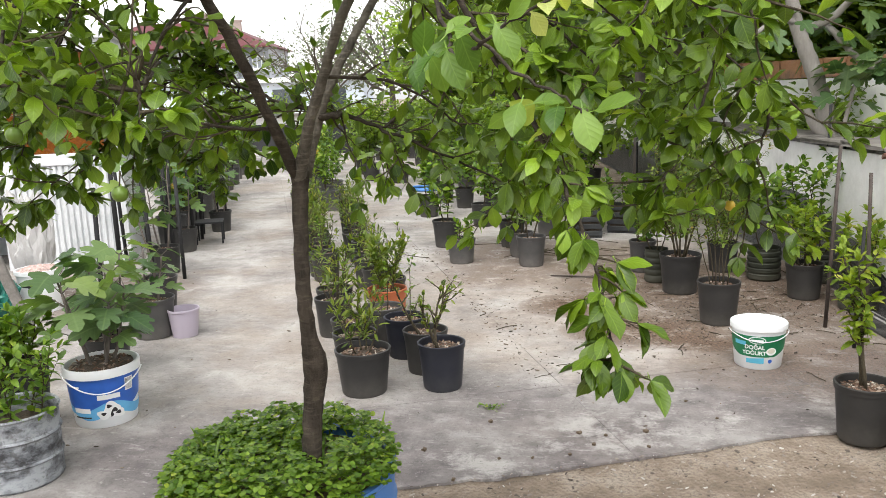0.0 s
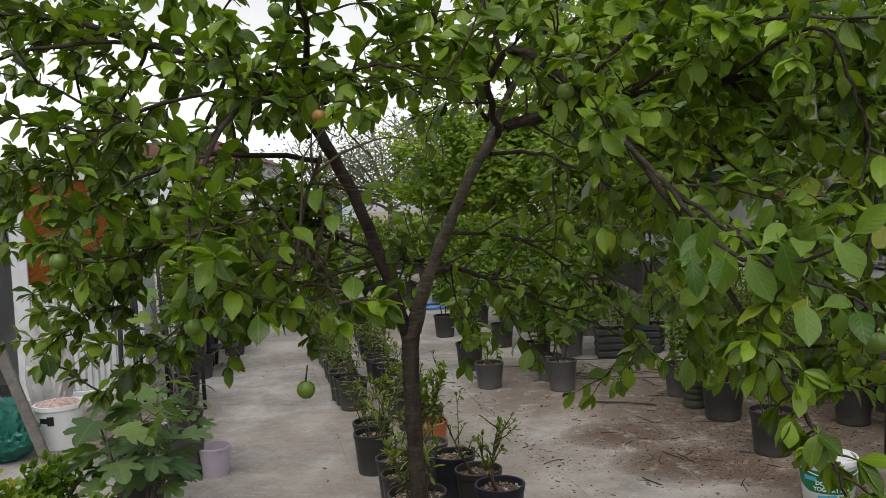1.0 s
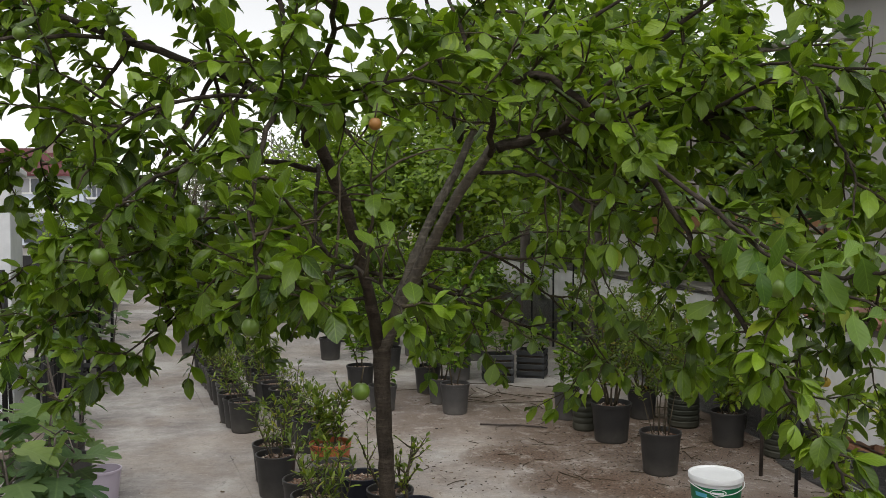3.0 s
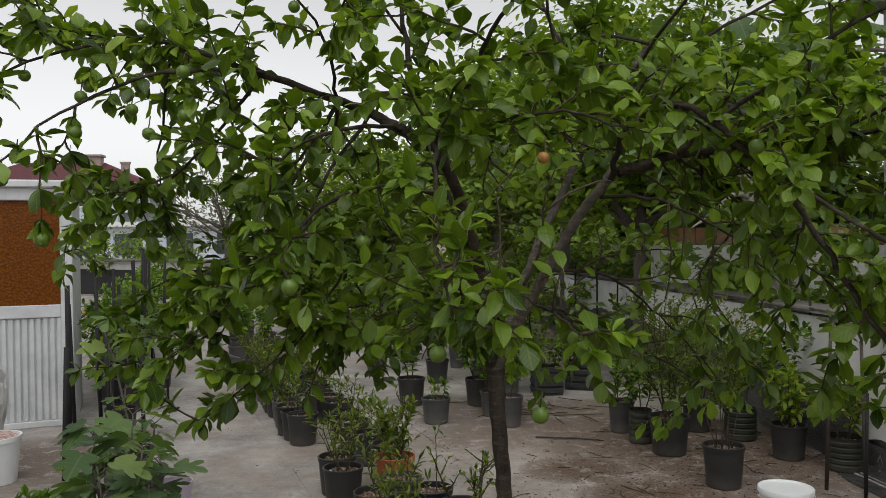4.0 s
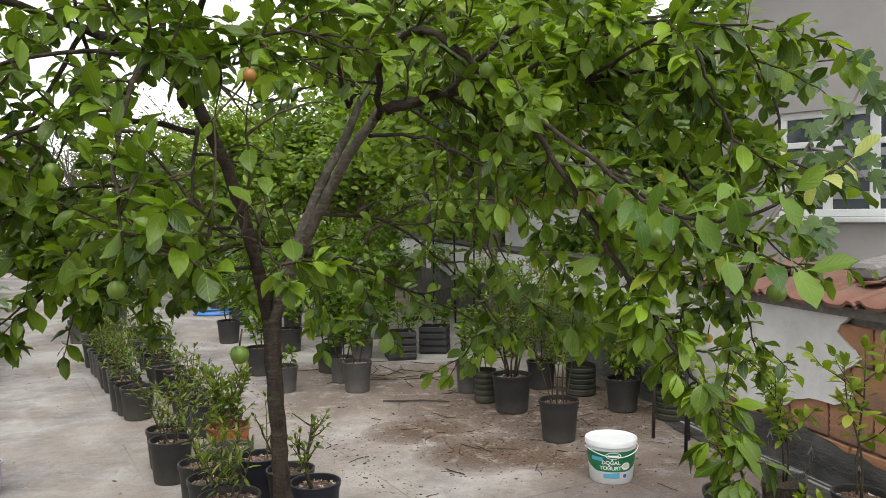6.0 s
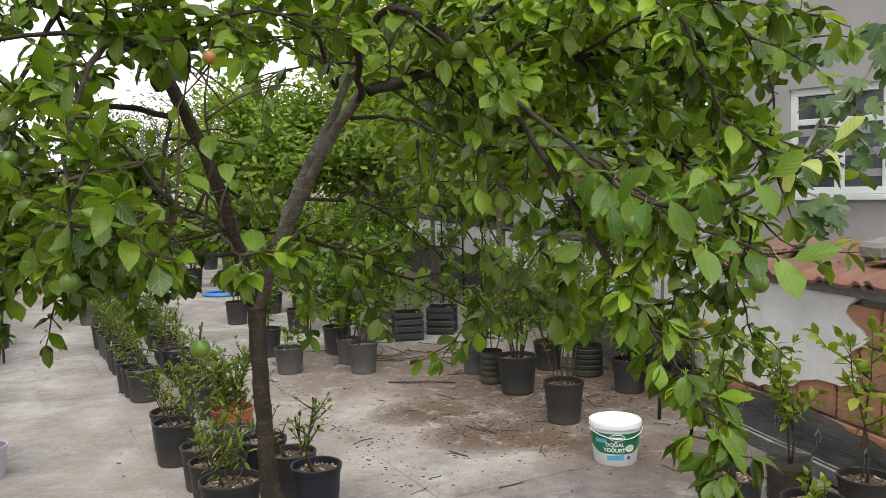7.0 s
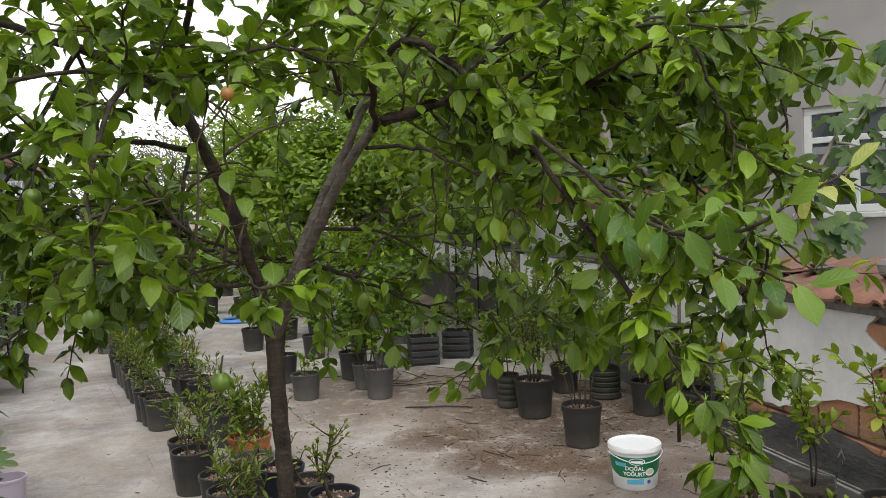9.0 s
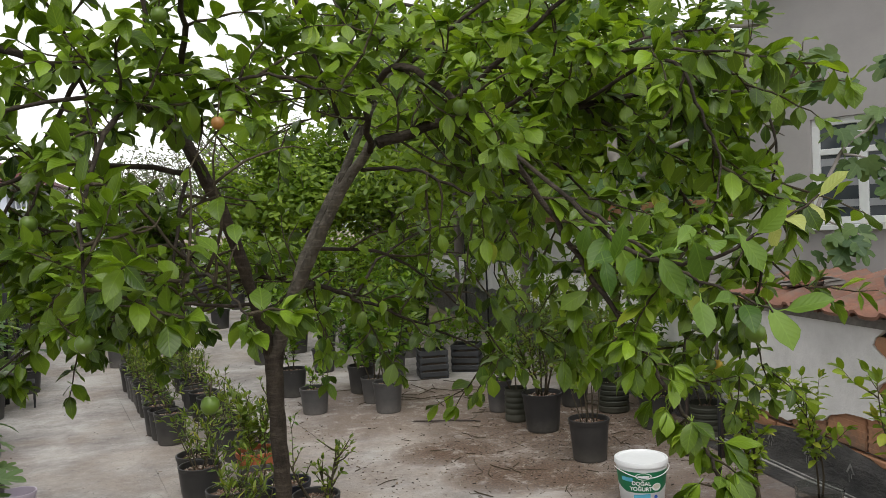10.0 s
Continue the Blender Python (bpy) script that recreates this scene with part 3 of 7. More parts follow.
def ragged_sheet(s0, s1, z0, z1, thick, rough_end, seed):
    """A skin of plaster whose near end and foot have broken away."""
    r = random.Random(seed)
    out = []
    n = int((s1 - s0) / 0.06)
    for i in range(n + 1):
        s = s0 + (s1 - s0) * i / n
        near = max(0.0, 1 - (s - s0) / rough_end) if rough_end else 0
        foot = z0 + near * 0.16 + r.uniform(-0.012, 0.014) + 0.02 * math.sin(s * 9)
        out.append((s, foot))
    up = []
    m = 14
    for i in range(m + 1):
        z = out[0][1] + (z1 - out[0][1]) * i / m
        up.append((s0 - 0.06 * math.sin(i * 1.1) - 0.10 * (i / m) * (1 - i / m) * 4 + r.uniform(-0.015, 0.015), z))
    ring = out + [(s1, z1)] + list(reversed(up))[:-1]
    b = bmesh.new()
    f = b.faces.new([b.verts.new((s, 0.012, z)) for s, z in ring])
    ext = bmesh.ops.extrude_face_region(b, geom=[f])
    for v in ext["geom"]:
        if isinstance(v, bmesh.types.BMVert):
            v.co.y -= thick
    bmesh.ops.triangulate(b, faces=[f for f in b.faces if len(f.verts) > 4])
    bmesh.ops.recalc_face_normals(b, faces=b.faces)
    bmesh.ops.transform(b, matrix=wall_frame(0), verts=b.verts)
    return b


part("plaster", ragged_sheet(-0.02, 12.2, 0.22, 0.900, 0.026, 0.8, 5), PLASTER, wall_east, "white plaster broken away from the bricks")

# hollow bricks in courses
bm = bmesh.new()
box(bm, -0.14, 0.0, -0.093, 0.14, 0.05, 0.093, 0.006)
for k in range(5):
    z = -0.07 + k * 0.035
    box(bm, -0.139, -0.002, z - 0.006, 0.139, 0.001, z + 0.006)
brick = part("brick", bm, BRICK, wall_east)
brick_mesh = brick.data
brick.matrix_basis = wall_frame(0.62, 0.0, 0.10)
for row in range(4):
    for col in range(13):
        s = 0.92 - 0.295 * col - (0.147 if row % 2 else 0)
        z = 0.10 + row * 0.2
        if s < -2.5:
            continue
        shared("brick", brick_mesh, wall_frame(s, 0.004 * ((row * 7 + col * 3) % 3) - 0.003, z) @ pose(0, 0, 0, 0, 0.5 * ((row + col) % 3 - 1), 0), wall_east)

# stone slabs on the wall
rng = random.Random(11)
s = 1.25
while s < 12.0:
    ln = rng.uniform(0.42, 0.7)
    bm = bmesh.new()
    box(bm, 0.0, -0.07, 0.0, ln - 0.008, 0.30, 0.03, 0.006)
    for v in bm.verts:
        v.co.y += rng.uniform(-0.02, 0.02)
        v.co.z += rng.uniform(-0.006, 0.006)
    c = part("coping_stone", bm, SLATE, wall_east)
    c.matrix_basis = wall_frame(s, 0, 0.93) @ pose(0, 0, 0, rng.uniform(-2, 2), rng.uniform(-1, 1), rng.uniform(-1.5, 1.5))
    s += ln

# the tiled lean-to roof at the near end of the wall
tile_roof = thing("tiled_roof", pose(0, 0, 0), "sloping lean-to roof of worn orange clay tiles", "roof", kind="structure")


def tile_mesh():
    prof = [(-0.125, 0.012), (-0.105, 0.03), (-0.08, 0.034), (-0.055, 0.014), (-0.02, 0.008), (0.02, 0.008), (0.055, 0.014), (0.08, 0.036), (0.105, 0.034), (0.125, 0.014)]
    b = bmesh.new()
    rows = []
    for y, dz in ((0, 0.0), (0.2, 0.0), (0.40, 0.0)):
        rows.append([b.verts.new((x, y, z + dz)) for x, z in prof])
    low = [[b.verts.new((x, y, z - 0.016)) for x, z in prof] for y in (0, 0.40)]
    for a, c in zip(rows, rows[1:]):
        for i in range(len(prof) - 1):
            b.faces.new((a[i], a[i + 1], c[i + 1], c[i]))
    for i in range(len(prof) - 1):
        b.faces.new((low[0][i], low[0][i + 1], rows[0][i + 1], rows[0][i]))
        b.faces.new((low[1][i + 1], low[1][i], rows[-1][i], rows[-1][i + 1]))
        b.faces.new((low[0][i + 1], low[0][i], low[1][i], low[1][i + 1]))
    return b


first = part("tile", tile_mesh(), TILE, tile_roof, smooth=True)
tile_data = first.data
rng = random.Random(4)
slope = 9
for row in range(2):
    for col in range(17):
        s = 1.02 - 0.235 * col
        m = wall_frame(s, -0.10, 0.895) @ pose(0, 0, 0, slope, 0, 0) @ pose(rng.uniform(-0.012, 0.012), row * 0.24 + rng.uniform(-0.035, 0.02), row * 0.012 + rng.uniform(0.0, 0.010), 2.5 + rng.uniform(-2.0, 2.0), rng.uniform(-3, 3), rng.uniform(-5, 5))
        if row == 0 and col == 0:
            first.matrix_basis = m
        else:
            shared("tile", tile_data, m, tile_roof)
bm = bmesh.new()
box(bm, -3.0, -0.03, 0.0, 1.15, 0.03, 0.05, m=wall_frame(0, -0.02, 0.84))
box(bm, -3.0, 0.0, 0.0, 1.15, 0.72, 0.02, m=wall_frame(0, -0.06, 0.872) @ pose(0, 0, 0, slope, 0, 0))
part("batten", bm, BARE_TIMBER, tile_roof)
# loose stones and shards lying on the tiles
rng = random.Random(41)
for i in range(16):
    bm = bmesh.new()
    a, b, c = rng.uniform(0.03, 0.10), rng.uniform(0.03, 0.06), rng.uniform(0.012, 0.03)
    box(bm, -a, -b, 0, a, b, c, 0.006)
    for v in bm.verts:
        v.co.x += rng.uniform(-0.2, 0.2) * a
        v.co.y += rng.uniform(-0.25, 0.25) * b
        v.co.z += rng.uniform(-0.15, 0.2) * c
    back = rng.uniform(0.16, 0.42)
    part("rubble", bm, TILE if i % 4 == 1 else SLATE, tile_roof).matrix_basis = wall_frame(rng.uniform(-0.9, 1.08), back - 0.10, 0.938 + back * 0.20) @ pose(0, 0, 0, slope + rng.uniform(-5, 5), rng.uniform(-5, 5), rng.uniform(0, 180))
# half-round verge tiles over mortar, climbing to the house
bm = bmesh.new()
box(bm, -0.09, 0.0, 0.0, 0.09, 0.75, 0.085, 0.02)
v = part("verge", bm, MORTAR, tile_roof)
v.matrix_basis = wall_frame(-0.05, 0.12, 1.00) @ pose(0, 0, 0, slope, 0, 0)
bm = bmesh.new()
lathe(bm, [(0.085, 0.0), (0.10, 0.42), (0.088, 0.42), (0.073, 0.0)], 14)
bmesh.ops.delete(bm, geom=[w for w in bm.verts if w.co.y < -0.02], context="VERTS")
ridge = part("ridge_tile", bm, TILE, tile_roof, smooth=True)
for i in range(2):
    m = wall_frame(-0.05, 0.12 + 0.36 * i * 0.95, 1.06 + 0.36 * i * 0.30) @ pose(0, 0, 0, -90 + slope + 3, 0, 0)
    if i == 0:
        ridge.matrix_basis = m
    else:
        shared("ridge_tile", ridge.data, m, tile_roof)

# ---- black film along the foot of the wall, with its printed arrows ----
pond_film = thing("plastic_sheet", pose(0, 0, 0), "black plastic sheet with white printed arrows along the wall foot", "sheet")
rng = random.Random(8)
verts, faces = [], []
NS = 150
for i in range(NS + 1):
    s = -2.4 + 14.4 * i / NS
    high = 0.19 + 0.33 * max(0.0, min(1.0, (s - 1.25) / 1.0)) + 0.03 * math.sin(s * 5) + rng.uniform(-0.012, 0.012)
    apron = -0.27 + 0.20 * max(0.0, min(1.0, (s - 1.1) / 0.5))
    for q, (off, z) in enumerate(((apron, 0.004), (-0.05, 0.006), (-0.030, 0.05), (-0.027, high * 0.5), (-0.024, high), (-0.018, high), (-0.018, 0.03), (-0.05, 0.001), (apron, 0.001))):
        wob = 0.012 * math.sin(s * 13 + q * 2) * (1 if 1 <= q <= 4 else 0.1)
        verts.append(tuple(on_wall(s, off - abs(wob) * (0.5 if q < 2 else 1), z)))
W9 = 9
for i in range(NS):
    for q in range(W9 - 1):
        a = i * W9 + q
        faces.append((a, a + 1, a + W9 + 1, a + W9))
raw("film", verts, faces, FILM, pond_film)
for s in np.arange(-2.2, 1.6, 0.33):
    bm = bmesh.new()
    pts = [(-0.032, 0.075), (0, 0.13), (0.032, 0.075), (0.012, 0.075), (0.012, 0.01), (-0.012, 0.01), (-0.012, 0.075)]
    inner = [(x * 0.62, 0.072 + (y - 0.072) * 0.62) for x, y in pts]
    o = [bm.verts.new((x, -0.038 - 0.02 * (0.13 - y), y + 0.012)) for x, y in pts]
    n = [bm.verts.new((x, -0.038 - 0.02 * (0.13 - y), y + 0.012)) for x, y in inner]
    for i in range(len(pts)):
        j = (i + 1) % len(pts)
        bm.faces.new((o[i], o[j], n[j], n[i]))
    bmesh.ops.solidify(bm, geom=bm.faces, thickness=0.002)
    a = part("arrow", bm, DULL_PRINT, pond_film, "white printed arrow")
    a.matrix_basis = wall_frame(s, 0.0, 0.0)
bm = bmesh.new()
box(bm, -2.3, -0.155, 0.006, 1.4, -0.14, 0.011, m=wall_frame(0))
box(bm, -2.3, -0.115, 0.008, 1.4, -0.108, 0.013, m=wall_frame(0))
part("printed_line", bm, DULL_PRINT, pond_film)

# ---- far wall of the yard ----
FAR = on_wall(12.25, 0.1)
FD = Vector((-0.891, 0.454, 0))
wall_north = thing("wall_north", pose(0, 0, 0), "low grey wall with a projecting slab at the far end", "wall", kind="structure")
far_m = Matrix((FD, Vector((FD.y, -FD.x, 0)), Vector((0, 0, 1)))).transposed().to_4x4()
far_m = Matrix.Translation(FAR) @ far_m
bm = bmesh.new()
box(bm, -0.3, -0.08, 0.0, 16.0, 0.08, 0.92, m=far_m)
part("core", bm, PLASTER, wall_north)
bm = bmesh.new()
box(bm, -0.3, -0.30, 0.92, 16.0, 0.30, 0.985, 0.01, m=far_m)
part("coping_slab", bm, SLATE, wall_north)
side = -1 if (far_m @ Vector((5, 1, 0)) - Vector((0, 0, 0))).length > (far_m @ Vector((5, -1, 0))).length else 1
# flat dark strip on the wall face, coloured as the shade below the slab
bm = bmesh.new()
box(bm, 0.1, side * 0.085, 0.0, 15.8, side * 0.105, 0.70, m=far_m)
part("shade_strip", bm, SHADE_BLACK, wall_north, "dark strip painted as the shade under the projecting slab")

# spare roof tiles laid along the far wall
rng = random.Random(14)
for i in range(9):
    m = far_m @ pose(2.55 + 0.16 * i, -0.05 + rng.uniform(-0.04, 0.04), 0.99 + 0.02 * (i % 2), rng.uniform(4, 14), rng.uniform(-4, 4), 90 + rng.uniform(-12, 12))
    tagged(shared("roof_tile", tile_data, m), "spare clay roof tile lying on the far wall", "roof tile", "spare tiles on the far wall")

# the lower wall with a course of bricks, behind the fig tree
wall_back = thing("wall_garden", pose(0, 0, 0), "white garden wall topped by a course of orange bricks", "wall", kind="structure")
GW = Vector((1.15, 8.3, 0))
GD = (Vector((2.62, 6.62, 0)) - GW).normalized()
gm = Matrix.Translation(GW) @ Matrix((GD, Vector((-GD.y, GD.x, 0)), Vector((0, 0, 1)))).transposed().to_4x4()
bm = bmesh.new()
box(bm, -0.4, 0.0, 0.0, 2.35, 0.18, 1.36, m=gm)
part("core", bm, PLASTER, wall_back)
for i in range(11):
    shared("brick", brick_mesh, gm @ pose(-0.15 + i * 0.235, -0.01, 1.455, 0, 0.8 * (i % 3 - 1), 0) @ Matrix.Diagonal((0.8, 1.6, 0.95, 1)), wall_back)

# ---- the house beyond the wall ----
house = thing("house", pose(0, 0, 0), "grey rendered house with a white plastic window", "house")
HL = Vector((2.50, 6.55, 0))
HD = Vector((0.64, -0.77, 0)).normalized()
HN = Vector((HD.y, -HD.x, 0))
if HN.y > 0:
    HN = -HN
hm = Matrix.Translation(HL) @ Matrix((HD, -HN, Vector((0, 0, 1)))).transposed().to_4x4()
if hm.to_3x3().determinant() < 0:
    hm = Matrix.Translation(HL) @ Matrix((HD, HN, Vector((0, 0, 1)))).transposed().to_4x4()
WX0, WX1, WZ0, WZ1 = 0.56, 2.12, 1.27, 2.14
bm = bmesh.new()
front = [bm.verts.new(hm @ Vector((x, 0, z))) for x, z in ((0, 0), (6.5, 0), (6.5, 3.40), (0, 3.40), (WX0, WZ0), (WX1, WZ0), (WX1, WZ1), (WX0, WZ1))]
back = [bm.verts.new(hm @ Vector((x, 0.25, z))) for x, z in ((0, 0), (6.5, 0), (6.5, 3.40), (0, 3.40), (WX0, WZ0), (WX1, WZ0), (WX1, WZ1), (WX0, WZ1))]
for side in (front, back):
    for a, b in ((0, 1), (1, 2), (2, 3), (3, 0)):
        bm.faces.new((side[a], side[b], side[b + 4], side[a + 4]))
for a, b in ((0, 1), (1, 2), (2, 3), (3, 0), (4, 5), (5, 6), (6, 7), (7, 4)):
    bm.faces.new((front[a], front[b], back[b], back[a]))
bmesh.ops.recalc_face_normals(bm, faces=bm.faces)
part("wall", bm, HOUSE, house)
bm = bmesh.new()
box(bm, 0, 0.252, 0, 0.25, 5.0, 3.40, m=hm)
part("wall", bm, HOUSE, house)
bm = bmesh.new()
box(bm, -0.15, -0.30, 3.40, 6.7, 5.2, 3.55, 0.01, m=hm)
part("roof", bm, HOUSE, house)
bm = bmesh.new()
box(bm, -0.17, -0.34, 3.45, 6.72, -0.302, 3.62, m=hm)
part("fascia", bm, PVC_WHITE, house, "white painted fascia")
win = part("window", bmesh.new(), PVC_WHITE, house)
bm = bmesh.new()
for (a, b, c, d) in ((WX0, WZ0, WX1, WZ0 + 0.06), (WX0, WZ1 - 0.06, WX1, WZ1), (WX0, WZ0 + 0.06, WX0 + 0.06, WZ1 - 0.06), (WX1 - 0.06, WZ0 + 0.06, WX1, WZ1 - 0.06)):
    box(bm, a, 0.03, b, c, 0.09, d, 0.004, m=hm)
for x in (WX0 + 0.36, WX0 + 0.72, WX0 + 1.10):
    box(bm, x, 0.032, WZ0 + 0.06, x + 0.075, 0.088, WZ1 - 0.06, 0.004, m=hm)
box(bm, WX0 + 0.06, 0.034, WZ1 - 0.30, WX1 - 0.06, 0.084, WZ1 - 0.25, 0.004, m=hm)
part("window_frame", bm, PVC_WHITE, win)
bm = bmesh.new()
box(bm, WX0 - 0.06, -0.07, WZ0 - 0.045, WX1 + 0.06, 0.10, WZ0 - 0.002, 0.005, m=hm)
part("window_sill", bm, PVC_WHITE, win)
for i, x in enumerate((WX0 + 0.06, WX0 + 0.435, WX0 + 0.795, WX0 + 1.175)):
    x1 = (WX0 + 0.36, WX0 + 0.72, WX0 + 1.10, WX1 - 0.06)[i]
    bm = bmesh.new()
    box(bm, x, 0.055, WZ0 + 0.06, x1, 0.062, WZ1 - 0.06, m=hm)
    part("pane", bm, DARK_GLASS, win)
    bm = bmesh.new()
    for q in range(3):
        box(bm, x, 0.046, WZ0 + 0.14 + q * 0.17, x1, 0.051, WZ0 + 0.20 + q * 0.17, m=hm)
    part("blind", bm, BLIND, win)

# ---- the white cabin beside the aisle ----
cabin = thing("cabin", pose(0, 0, 0), "white garden cabin with ribbed panel and amber patterned glass", "cabin")
cm = Matrix.Translation((-4.20, 5.60, 0)) @ Matrix((U, V, Vector((0, 0, 1)))).transposed().to_4x4()
bm = bmesh.new()
for (a, b, c, d) in ((-0.09, 0.0, 0.0, 1.90), (-0.99, 0.0, -0.87, 1.90), (-0.87, 1.80, -0.09, 1.90), (-0.87, 0.87, -0.09, 0.97), (-0.87, 0.0, -0.09, 0.05)):
    box(bm, a, -0.03, b, c, 0.05, d, 0.005, m=cm)
part("frame", bm, CABIN, cabin)
bm = bmesh.new()
box(bm, -0.87, 0.0, 0.05, -0.09, 0.03, 0.87, m=cm)
part("panel", bm, CABIN, cabin)
for i in range(16):
    bm = bmesh.new()
    x = -0.865 + i * 0.0495
    box(bm, x, -0.018, 0.05, x + 0.036, 0.004, 0.87, 0.006, m=cm)
    part("rib", bm, CABIN, cabin)
bm = bmesh.new()
box(bm, -0.87, 0.0, 0.97, -0.09, 0.012, 1.80, m=cm)
part("amber_pane", bm, AMBER, cabin, "amber patterned glass pane")
bm = bmesh.new()
box(bm, -0.06, 0.05, 0.0, 0.0, 0.9, 1.90, m=cm)
box(bm, -3.4, 0.84, 0.0, -0.06, 0.9, 1.90, m=cm)
box(bm, -3.4, -0.03, 0.0, -1.62, 0.05, 1.90, m=cm)
part("wall", bm, CABIN, cabin)
bm = bmesh.new()
box(bm, -3.5, -0.08, 1.90, 0.04, 1.0, 1.96, 0.01, m=cm)
part("roof", bm, CABIN, cabin)
bm = bmesh.new()
box(bm, -1.27, -0.05, 0.0, -1.16, 0.06, 1.90, 0.006, m=cm)
part("post", bm, BARE_TIMBER, cabin, "weathered brown timber post")
bm = bmesh.new()
box(bm, -1.62, 0.0, 0.0, -1.27, 0.05, 1.90, m=cm)
part("door_leaf", bm, plain("brown_door", (0.13, 0.06, 0.04), 0.6, 0.2), cabin, "brown boarded door leaf")

# ---- the far apartment house ----
FH = Vector((-31.1, 55.7, 0))
far_house = thing("apartment_building", pose(FH.x, FH.y, 0, 0, 0, 12), "pale blue apartment house with a dark red hipped roof", "building")
bm = bmesh.new()
box(bm, -9, 0, 0, 2.2, 9, 5.35)
part("wall", bm, FAR_WALL, far_house)
bm = bmesh.new()
box(bm, 2.2, 1.6, 0, 4.6, 9, 5.35)
# the wall's own paint, darkened so that the wing looks shaded
part("wing", bm, plain("far_house_paint_in_shade", (0.36, 0.39, 0.44), 0.8, 0.05, 1), far_house)
bm = bmesh.new()
a = [bm.verts.new(p) for p in ((-9.6, -0.6, 5.35), (5.1, -0.6, 5.35), (5.1, 9.6, 5.35), (-9.6, 9.6, 5.35))]
r = [bm.verts.new((-6.0, 4.5, 7.6)), bm.verts.new((0.2, 4.5, 7.6))]
for q in ((a[0], a[1], r[1], r[0]), (a[1], a[2], r[1]), (a[2], a[3], r[0], r[1]), (a[3], a[0], r[0]), (a[3], a[2], a[1], a[0])):
    bm.faces.new(q)
box(bm, -9.65, -0.65, 5.2, 5.15, -0.55, 5.36)
part("roof", bm, RED_ROOF, far_house)
for (x, y, z, s) in ((-0.6, 4.0, 7.1, 0.7), (2.0, 3.2, 6.5, 0.3)):
    bm = bmesh.new()
    box(bm, x - s, y - s * 0.6, z - 0.6, x + s, y + s * 0.6, z + 0.9)
    box(bm, x - s * 1.2, y - s * 0.8, z + 0.9, x + s * 1.2, y + s * 0.8, z + 1.05)
    part("chimney", bm, plain("far_chimney", (0.30, 0.24, 0.22), 0.9, 0.2), far_house)
for (x, z, w) in ((-0.9, 3.95, 2.5), (-0.9, 1.45, 2.9), (-4.6, 3.95, 2.5), (-4.6, 1.45, 2.5), (-7.8, 3.95, 1.6), (-7.8, 1.45, 1.6)):
    bm = bmesh.new()
    box(bm, x - w / 2, -0.12, z, x + w / 2, 0.0, z + 1.2)
    wf = part("window", bm, PVC_WHITE, far_house)
    for q in range(3):
        bm = bmesh.new()
        box(bm, x - w / 2 + 0.12 + q * (w - 0.15) / 3, -0.15, z + 0.12, x - w / 2 + (q + 1) * (w - 0.15) / 3, -0.10, z + 1.08)
        part("pane", bm, BLIND if q == 0 else DARK_GLASS, wf)
for z in (1.2, 3.6):
    bm = bmesh.new()
    box(bm, 2.3, 0.2, z, 4.6, 1.6, z + 0.15)
    for i in range(7):
        box(bm, 2.35 + i * 0.33, 0.22, z + 0.15, 2.40 + i * 0.33, 0.27, z + 0.95)
    box(bm, 2.3, 0.2, z + 0.95, 4.6, 0.3, z + 1.02)
    part("balcony", bm, PVC_WHITE, far_house)

# plain walls that close the yard behind the camera
bm = bmesh.new()
box(bm, -9.2, -6.2, 0, 7.0, -6.0, 2.4)
tagged(part("wall_south", bm, PLASTER), "plain plastered yard wall", "wall", kind="structure")
bm = bmesh.new()
box(bm, -9.4, -6.0, 0, -9.2, 8.0, 2.0)
tagged(part("wall_west", bm, PLASTER), "plain plastered yard wall", "wall", kind="structure")

# ---- the plum tree in its drum ----
PLUM_SHAPES = [plum_leaf(0.54, 0.30, 0.20, 1), plum_leaf(0.59, 0.12, 0.40, 2), plum_leaf(0.50, 0.50, 0.12, 3), plum_leaf(0.56, 0.22, 0.70, 4), plum_leaf(0.60, -0.10, 0.35, 5), plum_leaf(0.48, 0.38, 0.50, 6)]
rng = random.Random(21)
plum = thing("plum_tree", pose(0, 0, 0), "young plum tree with green fruit growing in a blue drum", "tree")

TRUNK = ([(-0.736, 1.215, 0.360), (-0.730, 1.215, 0.500), (-0.717, 1.220, 0.620), (-0.706, 1.215, 0.700), (-0.713, 1.200, 0.780), (-0.718, 1.200, 0.920), (-0.730, 1.240, 1.060), (-0.734, 1.270, 1.170)], [0.0260, 0.0245, 0.0262, 0.0310, 0.0195, 0.0175, 0.0182, 0.0230])
MAIN_LIMBS = {
    "left": ([(-0.737, 1.270, 1.150), (-0.748, 1.170, 1.280), (-0.770, 1.070, 1.440), (-0.810, 0.985, 1.580), (-0.848, 0.950, 1.660)], [0.017, 0.0135, 0.0125, 0.0118, 0.0115]),
    "right": ([(-0.732, 1.260, 1.150), (-0.680, 1.200, 1.270), (-0.615, 1.150, 1.390), (-0.546, 1.100, 1.510), (-0.474, 1.070, 1.605)], [0.017, 0.0135, 0.012, 0.0112, 0.0105]),
    "rear": ([(-0.725, 1.280, 1.160), (-0.692, 1.285, 1.270), (-0.658, 1.295, 1.370), (-0.614, 1.350, 1.475), (-0.568, 1.380, 1.565), (-0.515, 1.405, 1.680), (-0.450, 1.420, 1.790), (-0.340, 1.440, 1.950)], [0.014, 0.012, 0.0115, 0.0108, 0.0102, 0.009, 0.008, 0.006]),
}
BOUGHS = []


